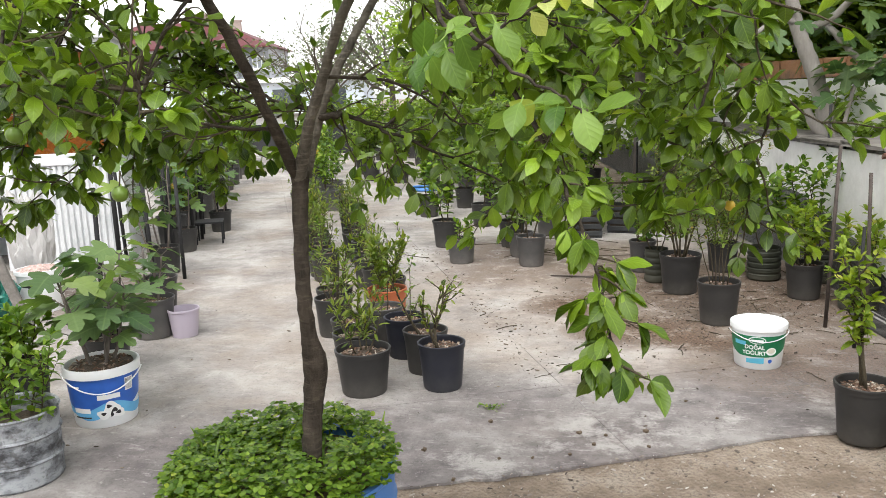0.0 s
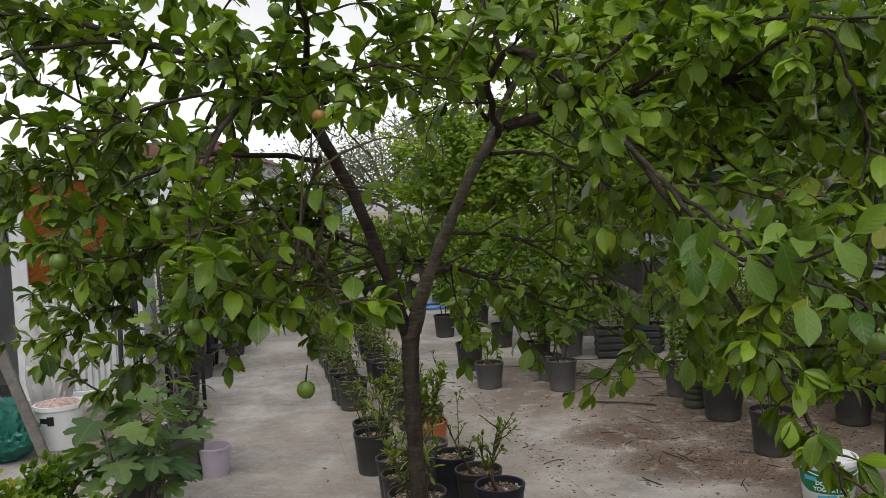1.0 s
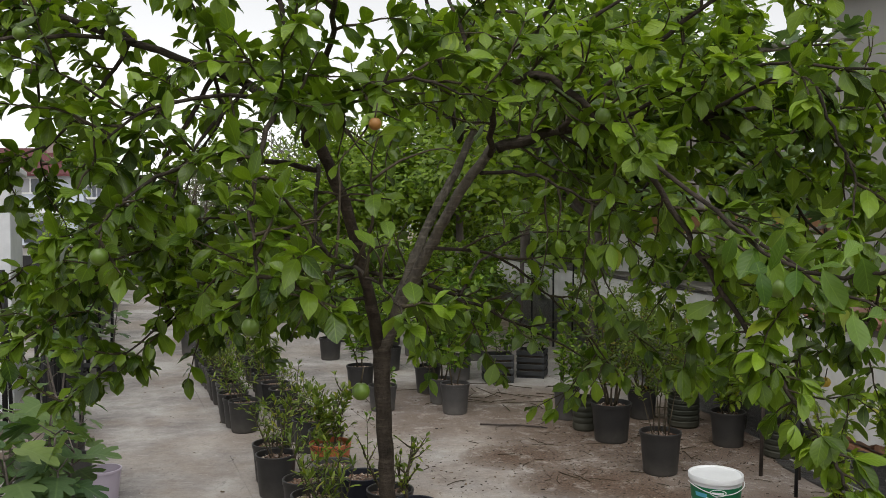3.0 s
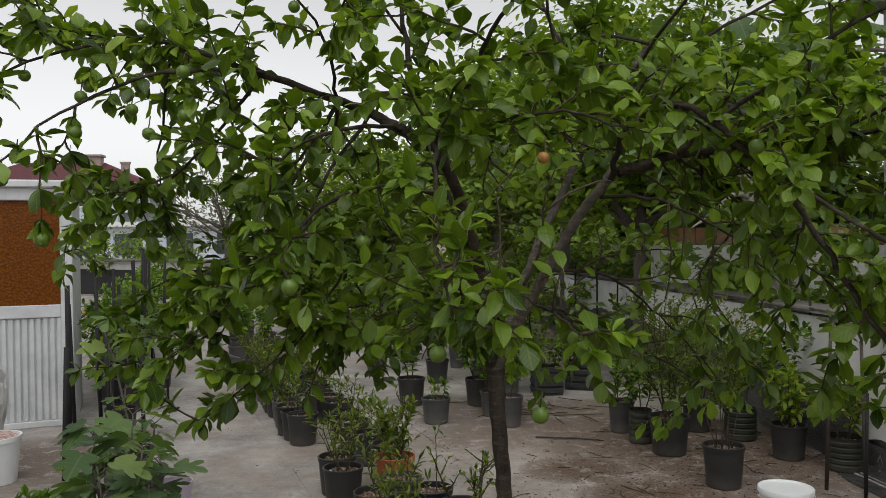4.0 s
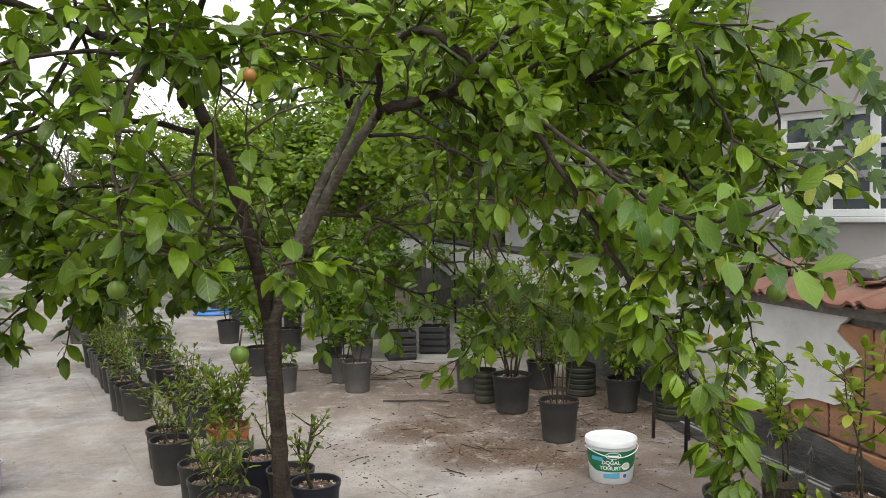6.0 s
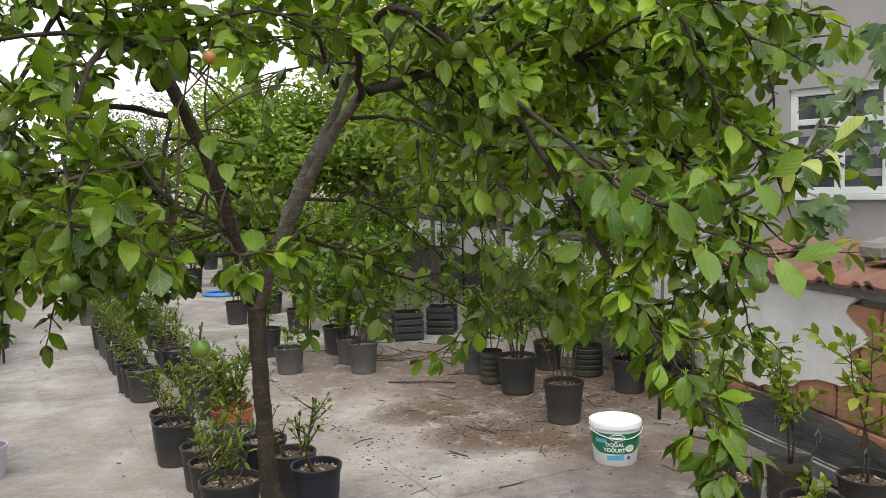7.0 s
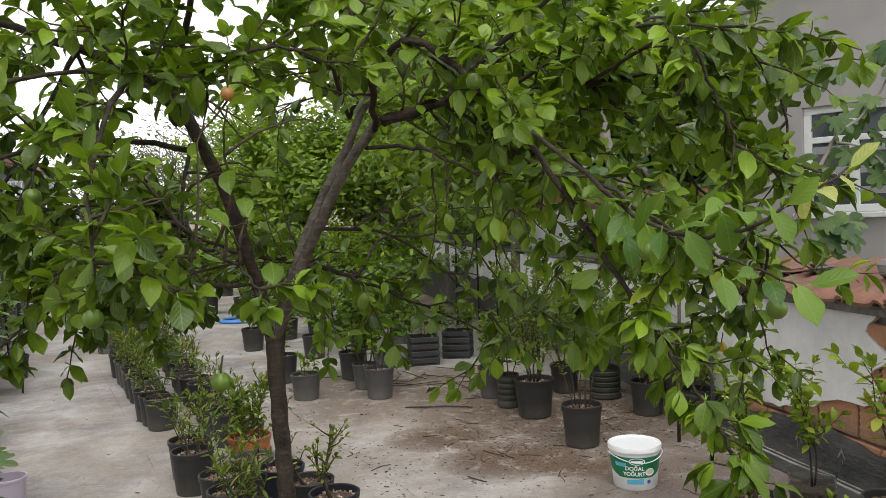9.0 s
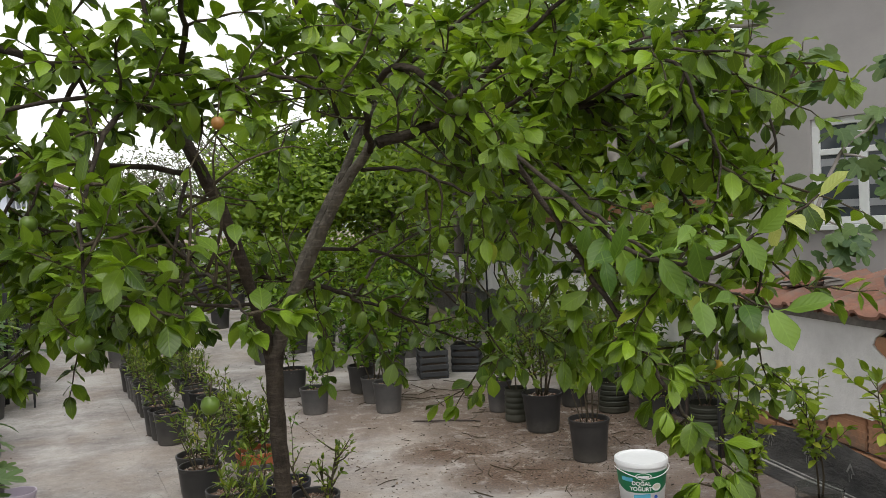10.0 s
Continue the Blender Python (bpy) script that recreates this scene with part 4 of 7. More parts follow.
def bough(*points, thick=0.006, tip=0.0015):
    """A bough that tapers evenly from its root to its tip."""
    n = len(points) - 1
    BOUGHS.append((points, [thick + (tip - thick) * k / n for k in range(n + 1)]))


# the long bare bough, the leading one to the right, and the crossing ones
bough((-0.854, 0.950, 1.650), (-0.918, 1.030, 1.695), (-1.012, 1.120, 1.752), (-1.100, 1.140, 1.785), (-1.256, 1.080, 1.837), (-1.450, 1.050, 1.900), (-1.680, 1.020, 1.930), thick=0.014, tip=0.004)
bough((-0.467, 1.070, 1.600), (-0.348, 1.100, 1.635), (-0.250, 1.130, 1.650), (-0.080, 1.120, 1.660), (0.120, 1.080, 1.680), (0.350, 1.050, 1.660), thick=0.012, tip=0.003)
bough((-0.672, 1.270, 1.300), (-0.656, 1.360, 1.306), (-0.750, 1.370, 1.325), (-0.816, 1.400, 1.333), (-0.915, 1.400, 1.373), (-1.019, 1.400, 1.394), (-1.132, 1.400, 1.402), (-1.250, 1.380, 1.375), thick=0.007, tip=0.002)
bough((-0.672, 1.270, 1.300), (-0.653, 1.360, 1.305), (-0.585, 1.400, 1.274), (-0.503, 1.400, 1.239), (-0.360, 1.430, 1.170), (-0.220, 1.460, 1.090), thick=0.007, tip=0.002)
# the hanging bough with its sprigs
bough((-0.482, 1.070, 1.585), (-0.470, 0.900, 1.670), (-0.400, 0.760, 1.690), (-0.290, 0.720, 1.600), (-0.200, 0.700, 1.470), (-0.140, 0.700, 1.370), (-0.081, 0.680, 1.268), (-0.044, 0.640, 1.203), (-0.013, 0.600, 1.141), (0.005, 0.565, 1.099), (0.016, 0.540, 1.056), (0.026, 0.515, 1.011), (0.040, 0.500, 0.968), thick=0.0068, tip=0.0014)
bough((-0.280, 0.670, 1.570), (-0.200, 0.500, 1.470), (-0.150, 0.360, 1.395), (-0.110, 0.240, 1.385), (-0.050, 0.205, 1.415), (0.010, 0.225, 1.445), thick=0.005)
bough((-0.190, 0.480, 1.460), (-0.100, 0.420, 1.380), (-0.030, 0.370, 1.340), (0.000, 0.315, 1.320), thick=0.004)
# boughs that fill the crown
bough((-0.842, 0.970, 1.600), (-0.818, 0.780, 1.640), (-0.810, 0.580, 1.600), (-0.800, 0.440, 1.480), (-0.770, 0.360, 1.360), thick=0.01, tip=0.002)
bough((-0.822, 0.980, 1.550), (-0.938, 0.780, 1.560), (-1.020, 0.600, 1.500), (-1.030, 0.460, 1.420), thick=0.008, tip=0.002)
bough((-1.082, 1.140, 1.770), (-1.188, 1.120, 1.580), (-1.270, 1.080, 1.400), (-1.340, 1.060, 1.240), thick=0.008, tip=0.002)
bough((-0.854, 0.950, 1.660), (-0.768, 0.800, 1.740), (-0.720, 0.640, 1.800), (-0.660, 0.500, 1.840), thick=0.01, tip=0.003)
bough((-0.862, 0.960, 1.660), (-0.908, 1.050, 1.850), (-0.940, 1.100, 2.050), (-0.980, 1.120, 2.250), thick=0.011, tip=0.003)
bough((-0.500, 1.420, 1.725), (-0.538, 1.400, 1.900), (-0.600, 1.500, 2.080), (-0.620, 1.550, 2.250), thick=0.01, tip=0.003)
bough((-0.342, 1.100, 1.635), (-0.208, 0.950, 1.750), (-0.080, 0.850, 1.840), (0.100, 0.750, 1.900), thick=0.009, tip=0.003)
bough((-0.182, 1.130, 1.650), (0.012, 1.300, 1.780), (0.180, 1.420, 1.860), (0.400, 1.500, 1.900), thick=0.008, tip=0.003)
bough((-0.032, 1.120, 1.660), (0.112, 1.150, 1.540), (0.200, 1.120, 1.430), (0.280, 1.050, 1.340), thick=0.007, tip=0.002)
bough((-1.232, 1.080, 1.835), (-1.388, 0.900, 1.800), (-1.520, 0.750, 1.700), (-1.600, 0.660, 1.580), thick=0.007, tip=0.002)
bough((-0.942, 1.400, 1.383), (-1.038, 1.350, 1.450), (-1.150, 1.200, 1.460), (-1.220, 1.050, 1.400), tip=0.002)
bough((-0.552, 1.400, 1.270), (-0.488, 1.600, 1.360), (-0.350, 1.720, 1.420), (-0.150, 1.800, 1.420), tip=0.002)
bough((-0.502, 1.090, 1.550), (-0.388, 1.040, 1.540), (-0.280, 1.000, 1.480), (-0.160, 1.000, 1.420), tip=0.002)
bough((-0.455, 1.420, 1.785), (-0.208, 1.350, 1.950), (0.030, 1.340, 2.060), (0.300, 1.280, 2.120), thick=0.008, tip=0.002)
bough((-0.555, 1.415, 1.650), (-0.588, 1.060, 1.800), (-0.620, 0.950, 1.940), (-0.640, 0.880, 2.080), thick=0.008, tip=0.002)
bough((-0.415, 1.430, 1.840), (-0.308, 1.160, 1.980), (-0.220, 1.000, 2.060), (-0.100, 0.880, 2.100), thick=0.007, tip=0.002)
bough((-0.912, 1.080, 1.950), (-0.828, 0.980, 2.060), (-0.720, 0.920, 2.130), (-0.580, 0.880, 2.160), tip=0.002)
bough((-0.342, 1.420, 1.950), (-0.448, 1.600, 2.020), (-0.500, 1.850, 2.050), (-0.480, 2.050, 2.020), thick=0.007, tip=0.002)
bough((-0.232, 1.130, 1.650), (-0.088, 1.320, 1.580), (0.050, 1.480, 1.480), (0.200, 1.580, 1.360), thick=0.007, tip=0.002)
bough((-0.850, 0.950, 1.655), (-0.788, 0.860, 1.660), (-0.715, 0.750, 1.668), (-0.623, 0.680, 1.675), (-0.545, 0.650, 1.650), (-0.472, 0.650, 1.630), thick=0.007)
bough((-0.852, 0.970, 1.650), (-0.788, 1.200, 1.720), (-0.700, 1.400, 1.770), (-0.550, 1.550, 1.790), thick=0.007, tip=0.002)
bough((-0.232, 1.130, 1.650), (-0.108, 0.920, 1.700), (0.000, 0.740, 1.700), (0.120, 0.580, 1.650), thick=0.007, tip=0.002)
bough((0.118, 1.080, 1.680), (0.272, 1.200, 1.740), (0.400, 1.350, 1.760), (0.520, 1.450, 1.740), tip=0.002)
bough((-0.912, 1.030, 1.695), (-0.988, 0.850, 1.680), (-1.070, 0.700, 1.620), (-1.110, 0.600, 1.530), thick=0.007, tip=0.002)
bough((-1.082, 1.140, 1.780), (-1.138, 1.350, 1.710), (-1.250, 1.500, 1.610), (-1.360, 1.600, 1.460), thick=0.007, tip=0.002)
bough((-0.994, 1.120, 1.750), (-1.068, 1.020, 1.620), (-1.100, 0.940, 1.500), (-1.120, 0.880, 1.400), thick=0.007, tip=0.002)
bough((-0.455, 1.420, 1.785), (-0.188, 1.500, 1.820), (0.000, 1.700, 1.820), (0.250, 1.850, 1.750), thick=0.007, tip=0.002)
bough((-0.555, 1.415, 1.650), (-0.538, 1.400, 1.700), (-0.650, 1.600, 1.730), (-0.800, 1.750, 1.700), thick=0.007, tip=0.002)
bough((-1.432, 1.050, 1.900), (-1.508, 1.200, 1.800), (-1.580, 1.320, 1.660), (-1.600, 1.400, 1.520), tip=0.002)
bough((-0.342, 1.100, 1.635), (-0.188, 1.200, 1.540), (-0.050, 1.240, 1.420), (0.080, 1.220, 1.300), tip=0.002)
bough((-0.782, 1.400, 1.332), (-0.908, 1.300, 1.300), (-1.050, 1.200, 1.270), (-1.180, 1.140, 1.250), thick=0.005, tip=0.002)
bough((-0.822, 0.980, 1.560), (-0.788, 0.800, 1.460), (-0.770, 0.680, 1.350), (-0.740, 0.600, 1.310))
bough((-0.750, 1.170, 1.280), (-0.848, 1.020, 1.300), (-0.940, 0.880, 1.340), (-1.000, 0.760, 1.340))
bough((-0.617, 1.150, 1.390), (-0.488, 1.220, 1.380), (-0.380, 1.280, 1.310), (-0.280, 1.320, 1.210), (-0.200, 1.340, 1.100))
bough((-0.942, 1.400, 1.383), (-1.048, 1.500, 1.260), (-1.140, 1.480, 1.180), thick=0.005)
bough((-0.082, 1.320, 1.580), (-0.148, 1.460, 1.450), (-0.200, 1.560, 1.320), (-0.160, 1.620, 1.200), thick=0.005)
bough((-0.552, 1.400, 1.270), (-0.588, 1.580, 1.270), (-0.660, 1.750, 1.220), (-0.700, 1.880, 1.140), thick=0.005)
bough((0.118, 1.080, 1.680), (0.222, 1.000, 1.700), (0.256, 0.900, 1.600), (0.241, 0.850, 1.490), (0.167, 0.800, 1.400))
bough((-0.062, 1.120, 1.660), (0.065, 0.900, 1.710), (0.095, 0.800, 1.600), (0.091, 0.700, 1.500), (0.023, 0.600, 1.400))
bough((-1.432, 1.050, 1.900), (-1.588, 0.920, 1.860), (-1.740, 0.820, 1.760), (-1.820, 0.760, 1.640))
bough((-1.082, 1.140, 1.785), (-1.088, 1.020, 1.900), (-1.160, 0.920, 1.980), (-1.260, 0.860, 2.020))
bough((-1.238, 1.080, 1.837), (-1.388, 1.200, 1.940), (-1.580, 1.280, 1.980), (-1.780, 1.300, 1.950))
bough((-0.912, 1.080, 1.900), (-0.988, 0.960, 1.980), (-1.020, 0.840, 1.980), (-1.000, 0.720, 1.920), thick=0.005)
# low and hanging shoots at the edge of the crown
bough((-1.238, 1.080, 1.837), (-1.328, 1.120, 1.740), (-1.440, 1.150, 1.640), (-1.580, 1.180, 1.560), (-1.750, 1.200, 1.500), thick=0.007)
bough((-1.212, 1.380, 1.380), (-1.368, 1.330, 1.400), (-1.520, 1.280, 1.380), (-1.650, 1.220, 1.300), thick=0.005)
bough((-1.114, 1.400, 1.400), (-1.160, 1.200, 1.275), (-1.235, 1.030, 1.180), (-1.352, 1.000, 1.080), thick=0.005)
bough((0.218, 1.120, 1.430), (0.172, 1.050, 1.280), (0.120, 1.000, 1.170), (0.100, 0.960, 1.105), thick=0.005)
bough((0.298, 1.050, 1.340), (0.300, 1.100, 1.240), (0.270, 1.150, 1.160), thick=0.005)
bough((-0.785, 0.780, 1.420), (-0.725, 0.640, 1.385), (-0.670, 0.530, 1.375), (-0.620, 0.450, 1.345), (-0.590, 0.400, 1.315), thick=0.005)
bough((-0.725, 0.640, 1.385), (-0.720, 0.560, 1.360), (-0.700, 0.500, 1.325), thick=0.004)
pts, rad = smooth_line(TRUNK[0], TRUNK[1], 6, 0.0008, rng)
v, f = tube_arrays([(pts, rad)], 16)
v = [tuple(Vector(p) + Vector((noise.noise(Vector(p) * 34), noise.noise(Vector(p) * 34 + Vector((7, 7, 7))), 0)) * 0.004) for p in v]
raw("trunk", v, f, BARK, plum, "dark rough trunk with a swollen graft knot")
for key, (p, r) in MAIN_LIMBS.items():
    pts, rad = smooth_line(p, r, 6, 0.001, rng)
    v, f = tube_arrays([(pts, rad)], 12)
    v = [tuple(Vector(q) + Vector((noise.noise(Vector(q) * 40), noise.noise(Vector(q) * 40 + Vector((5, 5, 5))), 0)) * 0.003) for q in v]
    raw("limb", v, f, BARK_GREY if key != "left" else BARK, plum)

crown, young_crown, twigs = Leaves(), Leaves(), []
# how thickly some boughs are set with shoots; the long bare bough and those against the sky carry few
THICKNESS = {0: 0.4, 1: 0.85, 3: 0.7, 5: 0.0, 6: 0.0, 8: 0.6, 9: 0.85, 10: 0.65, 11: 0.5, 12: 0.6, 13: 0.6, 16: 0.8, 17: 0.9, 18: 0.4, 19: 0.7, 20: 0.5, 21: 0.5, 22: 0.3, 23: 0.4, 24: 0.5, 26: 0.7, 27: 0.9, 28: 0.6, 29: 0.6, 30: 0.7, 31: 0.85, 32: 0.8, 34: 0.7, 39: 0.85, 40: 0.6, 42: 0.8, 43: 0.3, 44: 0.6, 45: 0.6, 47: 0.6, 48: 0.6, 49: 0.45, 50: 0.8, 52: 0.35, 55: 0.45, 56: 0.6}
boughs = []
for p, r in BOUGHS:
    pts, rad = smooth_line(p, r, 5, 0.004, rng)
    if len(boughs) > 4:
        rad = [q * 0.72 for q in rad]
    boughs.append((pts, rad))
    v, f = tube_arrays([(pts, rad)], 8)
    raw("bough", v, f, BARK, plum)


def dress(pts, start, gap, size, leaves, r, sag=0.45):
    """Leaves in turn round a twig, with a tuft at its tip."""
    walked, nxt, turn = 0.0, start, r.uniform(0, 6)
    for a, b in zip(pts, pts[1:]):
        d = (b - a)
        L = d.length
        d = d.normalized()
        while nxt <= walked + L:
            q = a + d * (nxt - walked)
            turn += 2.4
            s = d.orthogonal().normalized()
            out = s * math.cos(turn) + d.cross(s) * math.sin(turn)
            leaves.append((q, (out + d * 0.7).normalized(), size * r.uniform(0.65, 1.15), sag))
            nxt += gap * r.uniform(0.7, 1.3)
        walked += L
    d = (pts[-1] - pts[-2]).normalized()
    for _ in range(4):
        leaves.append((pts[-1], d, size * r.uniform(0.6, 1.0), sag * 0.6))


def spurs(pts, start, gap, size, leaves, r, sag, per=4):
    """Short spurs along a twig, each with a rosette of leaves, and a tuft at the tip."""
    walked, nxt, turn = 0.0, start, r.uniform(0, 6)
    for a, b in zip(pts, pts[1:]):
        d = b - a
        L = d.length
        d = d.normalized()
        s = d.orthogonal().normalized()
        while nxt <= walked + L:
            q = a + d * (nxt - walked)
            for _ in range(r.choice((per - 1, per, per + 1))):
                turn += 2.1 + r.uniform(-0.3, 0.3)
                out = s * math.cos(turn) + d.cross(s) * math.sin(turn)
                leaves.append((q, (out + d * r.uniform(0.2, 0.9)).normalized(), size * r.uniform(0.60, 1.18), sag, False))
            nxt += gap * r.uniform(0.7, 1.3)
        walked += L
    d = (pts[-1] - pts[-2]).normalized()
    s = d.orthogonal().normalized()
    for q in range(5):
        turn += 2.1
        out = s * math.cos(turn) + d.cross(s) * math.sin(turn)
        leaves.append((pts[-1], (out * 0.8 + d).normalized(), size * r.uniform(0.55, 1.05), sag, True))


spots = []
for bi, (pts, rad) in enumerate(boughs):
    n = len(pts)
    thick = THICKNESS.get(bi, 1.0)
    i = 3 if bi not in (0, 1) else 2
    while i < n and thick > 0:
        p = pts[i]
        d = (pts[min(i + 1, n - 1)] - pts[i - 1]).normalized()
        if bi == 4 and p.z < 1.3:
            if p.z < 1.13 or rng.random() < 0.75:
                a = rng.uniform(0, 2 * math.pi)
                tw = shoot(p, (math.cos(a), math.sin(a), 0.0), rng.uniform(0.015, 0.045), rng, 0.3, -0.2, 3)
                twigs.append((tw, [0.0022, 0.002, 0.0015, 0.001]))
                spurs(tw[-2:], 0.015, 0.03, 0.056, spots, rng, 0.6, 3)
            i += 1
            continue
        for _ in range(2 if bi == 1 or (bi == 0 and p.x < -1.2) else 1):
            if rng.random() > thick:
                continue
            s = d.orthogonal().normalized()
            a = rng.uniform(0, 2 * math.pi)
            out = s * math.cos(a) + d.cross(s) * math.sin(a) + d * 0.6 + Vector((0, 0, 0.15))
            if bi in (7, 38, 55, 56):
                out.z = abs(out.z)
            ln = rng.uniform(0.09, 0.22)
            if p.y < 0.55:
                ln *= 0.5
            elif bi == 0:
                ln *= 0.8
            tw = shoot(p, out, ln, rng, 0.28, -0.05)
            twigs.append((tw, [0.0030 - 0.002 * q / (len(tw) - 1) for q in range(len(tw))]))
            spurs(tw, 0.02, 0.042, 0.053, spots, rng, 0.12)
            if rng.random() < (0.65 if bi else 0.3):
                k = rng.randint(2, 4)
                t2 = shoot(tw[k], out + Vector((rng.uniform(-1, 1), rng.uniform(-1, 1), rng.uniform(-0.6, 0.8))), ln * 0.7, rng, 0.3, -0.05)
                twigs.append((t2, [0.0023 - 0.0015 * q / (len(t2) - 1) for q in range(len(t2))]))
                spurs(t2, 0.02, 0.044, 0.050, spots, rng, 0.12)
        i += 1 if bi < 2 else rng.choice((1, 2, 2)) if p.y < 0.75 or bi > 25 else rng.choice((1, 1, 2))
    if thick > 0:
        spurs(pts[-4:], 0.01, 0.036, 0.052, spots, rng, 0.7 if bi == 4 else 0.15)
v, f = tube_arrays(twigs, 5)
tagged(raw("twig_work", v, f, TWIG, plum), kind="stuff")

leaf_data = []
for shape in PLUM_SHAPES:
    me = bpy.data.meshes.new("leaf")
    me.from_pydata(shape[0].tolist(), [], shape[1])
    me.materials.append(PLUM)
    me.polygons.foreach_set("use_smooth", [True] * len(me.polygons))
    layer = me.uv_layers.new(name="UVMap")
    loops = np.empty(len(me.loops), dtype=np.int32)
    me.loops.foreach_get("vertex_index", loops)
    layer.data.foreach_set("uv", shape[2].astype(np.float32)[loops].ravel())
    leaf_data.append(me)
sprig_data = []
for me in leaf_data:
    y = me.copy()
    y.materials.clear()
    y.materials.append(SPRIG)
    sprig_data.append(y)
young_data = []
for me in leaf_data:
    y = me.copy()
    y.materials.clear()
    y.materials.append(YOUNG)
    young_data.append(y)
pale_data = []
for me in leaf_data:
    y = me.copy()
    y.materials.clear()
    y.materials.append(PALE_LEAF)
    pale_data.append(y)
for (tip, way, count, size, data) in (((-0.135, 0.27, 1.39), (0.5, -0.6, 0.05), 7, 0.053, sprig_data), ((-0.060, 0.205, 1.412), (0.7, -0.3, 0.1), 6, 0.052, sprig_data), ((0.012, 0.225, 1.445), (0.8, 0.1, 0.4), 5, 0.036, pale_data), ((0.015, 0.315, 1.322), (0.8, -0.3, -0.1), 9, 0.052, sprig_data), ((-0.15, 0.38, 1.40), (0.3, -0.8, -0.3), 6, 0.054, sprig_data)):
    axis = Vector(way).normalized()
    s1 = axis.orthogonal().normalized()
    for q in range(count):
        a = q * 2.4 + 1.0
        out = s1 * math.cos(a) + axis.cross(s1) * math.sin(a) + axis * (0.9 if q < 2 else 0.45)
        shared("leaf", data[q % 6], leaf_pose(Vector(tip) - axis * 0.015 * q, out, size * rng.uniform(0.65, 1.1), rng, 0.45, 0.3, (0.1, -0.7, 0.75)), plum)
picked = 0
for q, out, size, sag, tip in spots:
    # the vase-shaped middle of the tree has been kept open by pruning
    open_side = (q.y + 0.6) / 1.6
    low_shoot = q.y < 0.72 and q.x < -0.52 and q.z < 1.37
    if not low_shoot and q.y < 1.12 and -0.50 * open_side < q.x + 0.42 < -0.06 * open_side and -0.28 * open_side < q.z - 1.42 < 0.22 * open_side and rng.random() < 0.93:
        continue
    if -0.95 < q.x < -0.15 and 0.85 < q.y < 1.80 and 1.26 < q.z < 1.74 and rng.random() < 0.66:
        continue
    # the crown thins out towards the wall
    if q.x > 0.10 + 0.20 * q.y and q.y > 0.62 and rng.random() < 0.6:
        continue
    # the low inside of the crown, in its own shade, carries few
    if -0.70 < q.x < -0.10 and q.y > 1.15 and q.z < 1.27 and rng.random() < 0.5:
        continue
    if q.y < 0.7 and q.z > 1.12:
        size *= 0.98 if q.x > -0.2 else 0.86
    # leaves on the open side of the crown turn outward to the light
    m = leaf_pose(q, out, size, rng, sag, 0.4, (0.1, -0.25, 0.95) if q.y < 0.85 and q.x > -0.55 else (0, 0.0, 1))
    # young tip leaves, with more pale ones high up and towards the right
    paler = rng.random() < ((0.10 if q.x > -0.8 else 0.04) + (0.25 if q.x > -0.8 else 0.12) * tip + (0.30 if q.z > 1.70 else 0.0) - (0.25 if q.y < 0.7 else 0.0) + (0.25 if q.x > -0.25 and q.z > 1.45 else 0.0))
    if picked < 280 and q.y < 0.62:
        shared("leaf", (young_data if paler else leaf_data)[picked % 6], m, plum)
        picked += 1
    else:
        (young_crown if paler else crown).add(rng.choice(PLUM_SHAPES), m)
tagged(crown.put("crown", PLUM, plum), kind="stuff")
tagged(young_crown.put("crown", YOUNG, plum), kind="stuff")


def fruit(q, r, material, parent, stalk=0.02):
    b = bmesh.new()
    lathe(b, [(0.0, -r), (r * 0.5, -r * 0.88), (r * 0.87, -r * 0.5), (r * 1.0, 0.0), (r * 0.87, r * 0.5), (r * 0.5, r * 0.85), (r * 0.18, r * 0.9), (0.0, r * 0.84)], 14)
    ob = part("fruit", b, material, parent, smooth=True)
    ob.location = q
    v, f = tube_arrays([([(q[0], q[1], q[2] + r * 0.8), (q[0] + 0.004, q[1], q[2] + r + stalk)], [0.0012, 0.0012])], 5)
    raw("stalk", v, f, TWIG, parent)


for q in ((-0.795, 0.41, 1.31), (-0.658, 0.44, 1.222), (-1.002, 0.43, 1.40), (-0.755, 0.64, 1.76), (0.0, 0.365, 1.29), (-0.142, 0.385, 1.362), (-1.30, 0.80, 1.70), (-1.42, 0.84, 1.72), (-1.36, 0.78, 1.665), (-1.20, 1.02, 1.66), (-0.92, 0.55, 1.46), (0.10, 0.98, 1.58), (0.24, 1.05, 1.30), (-0.32, 0.60, 1.60), (-1.26, 0.70, 1.76), (-1.58, 0.72, 1.62), (-1.50, 0.80, 1.74), (-1.66, 0.88, 1.80), (-1.12, 0.92, 1.93), (-1.48, 1.05, 1.84)):
    fruit(q, 0.0122, GREEN_FRUIT, plum)
for q in ((0.193, 1.18, 1.157), (0.204, 1.18, 1.111), (0.231, 1.18, 1.099)):
    fruit(q, 0.0125, GREEN_FRUIT, plum)
fruit((0.253, 1.2, 1.094), 0.0115, YELLOW_FRUIT, plum)
fruit((-0.647, 0.513, 1.581), 0.0092, RIPE_FRUIT, plum)
hung = 0
for q, out, size, sag, tip in spots[::23]:
    if q.x < -1.12 and q.z > 1.5 and hung < 22:
        fruit((q.x, q.y, q.z - 0.03), 0.0140, GREEN_FRUIT, plum)
        hung += 1

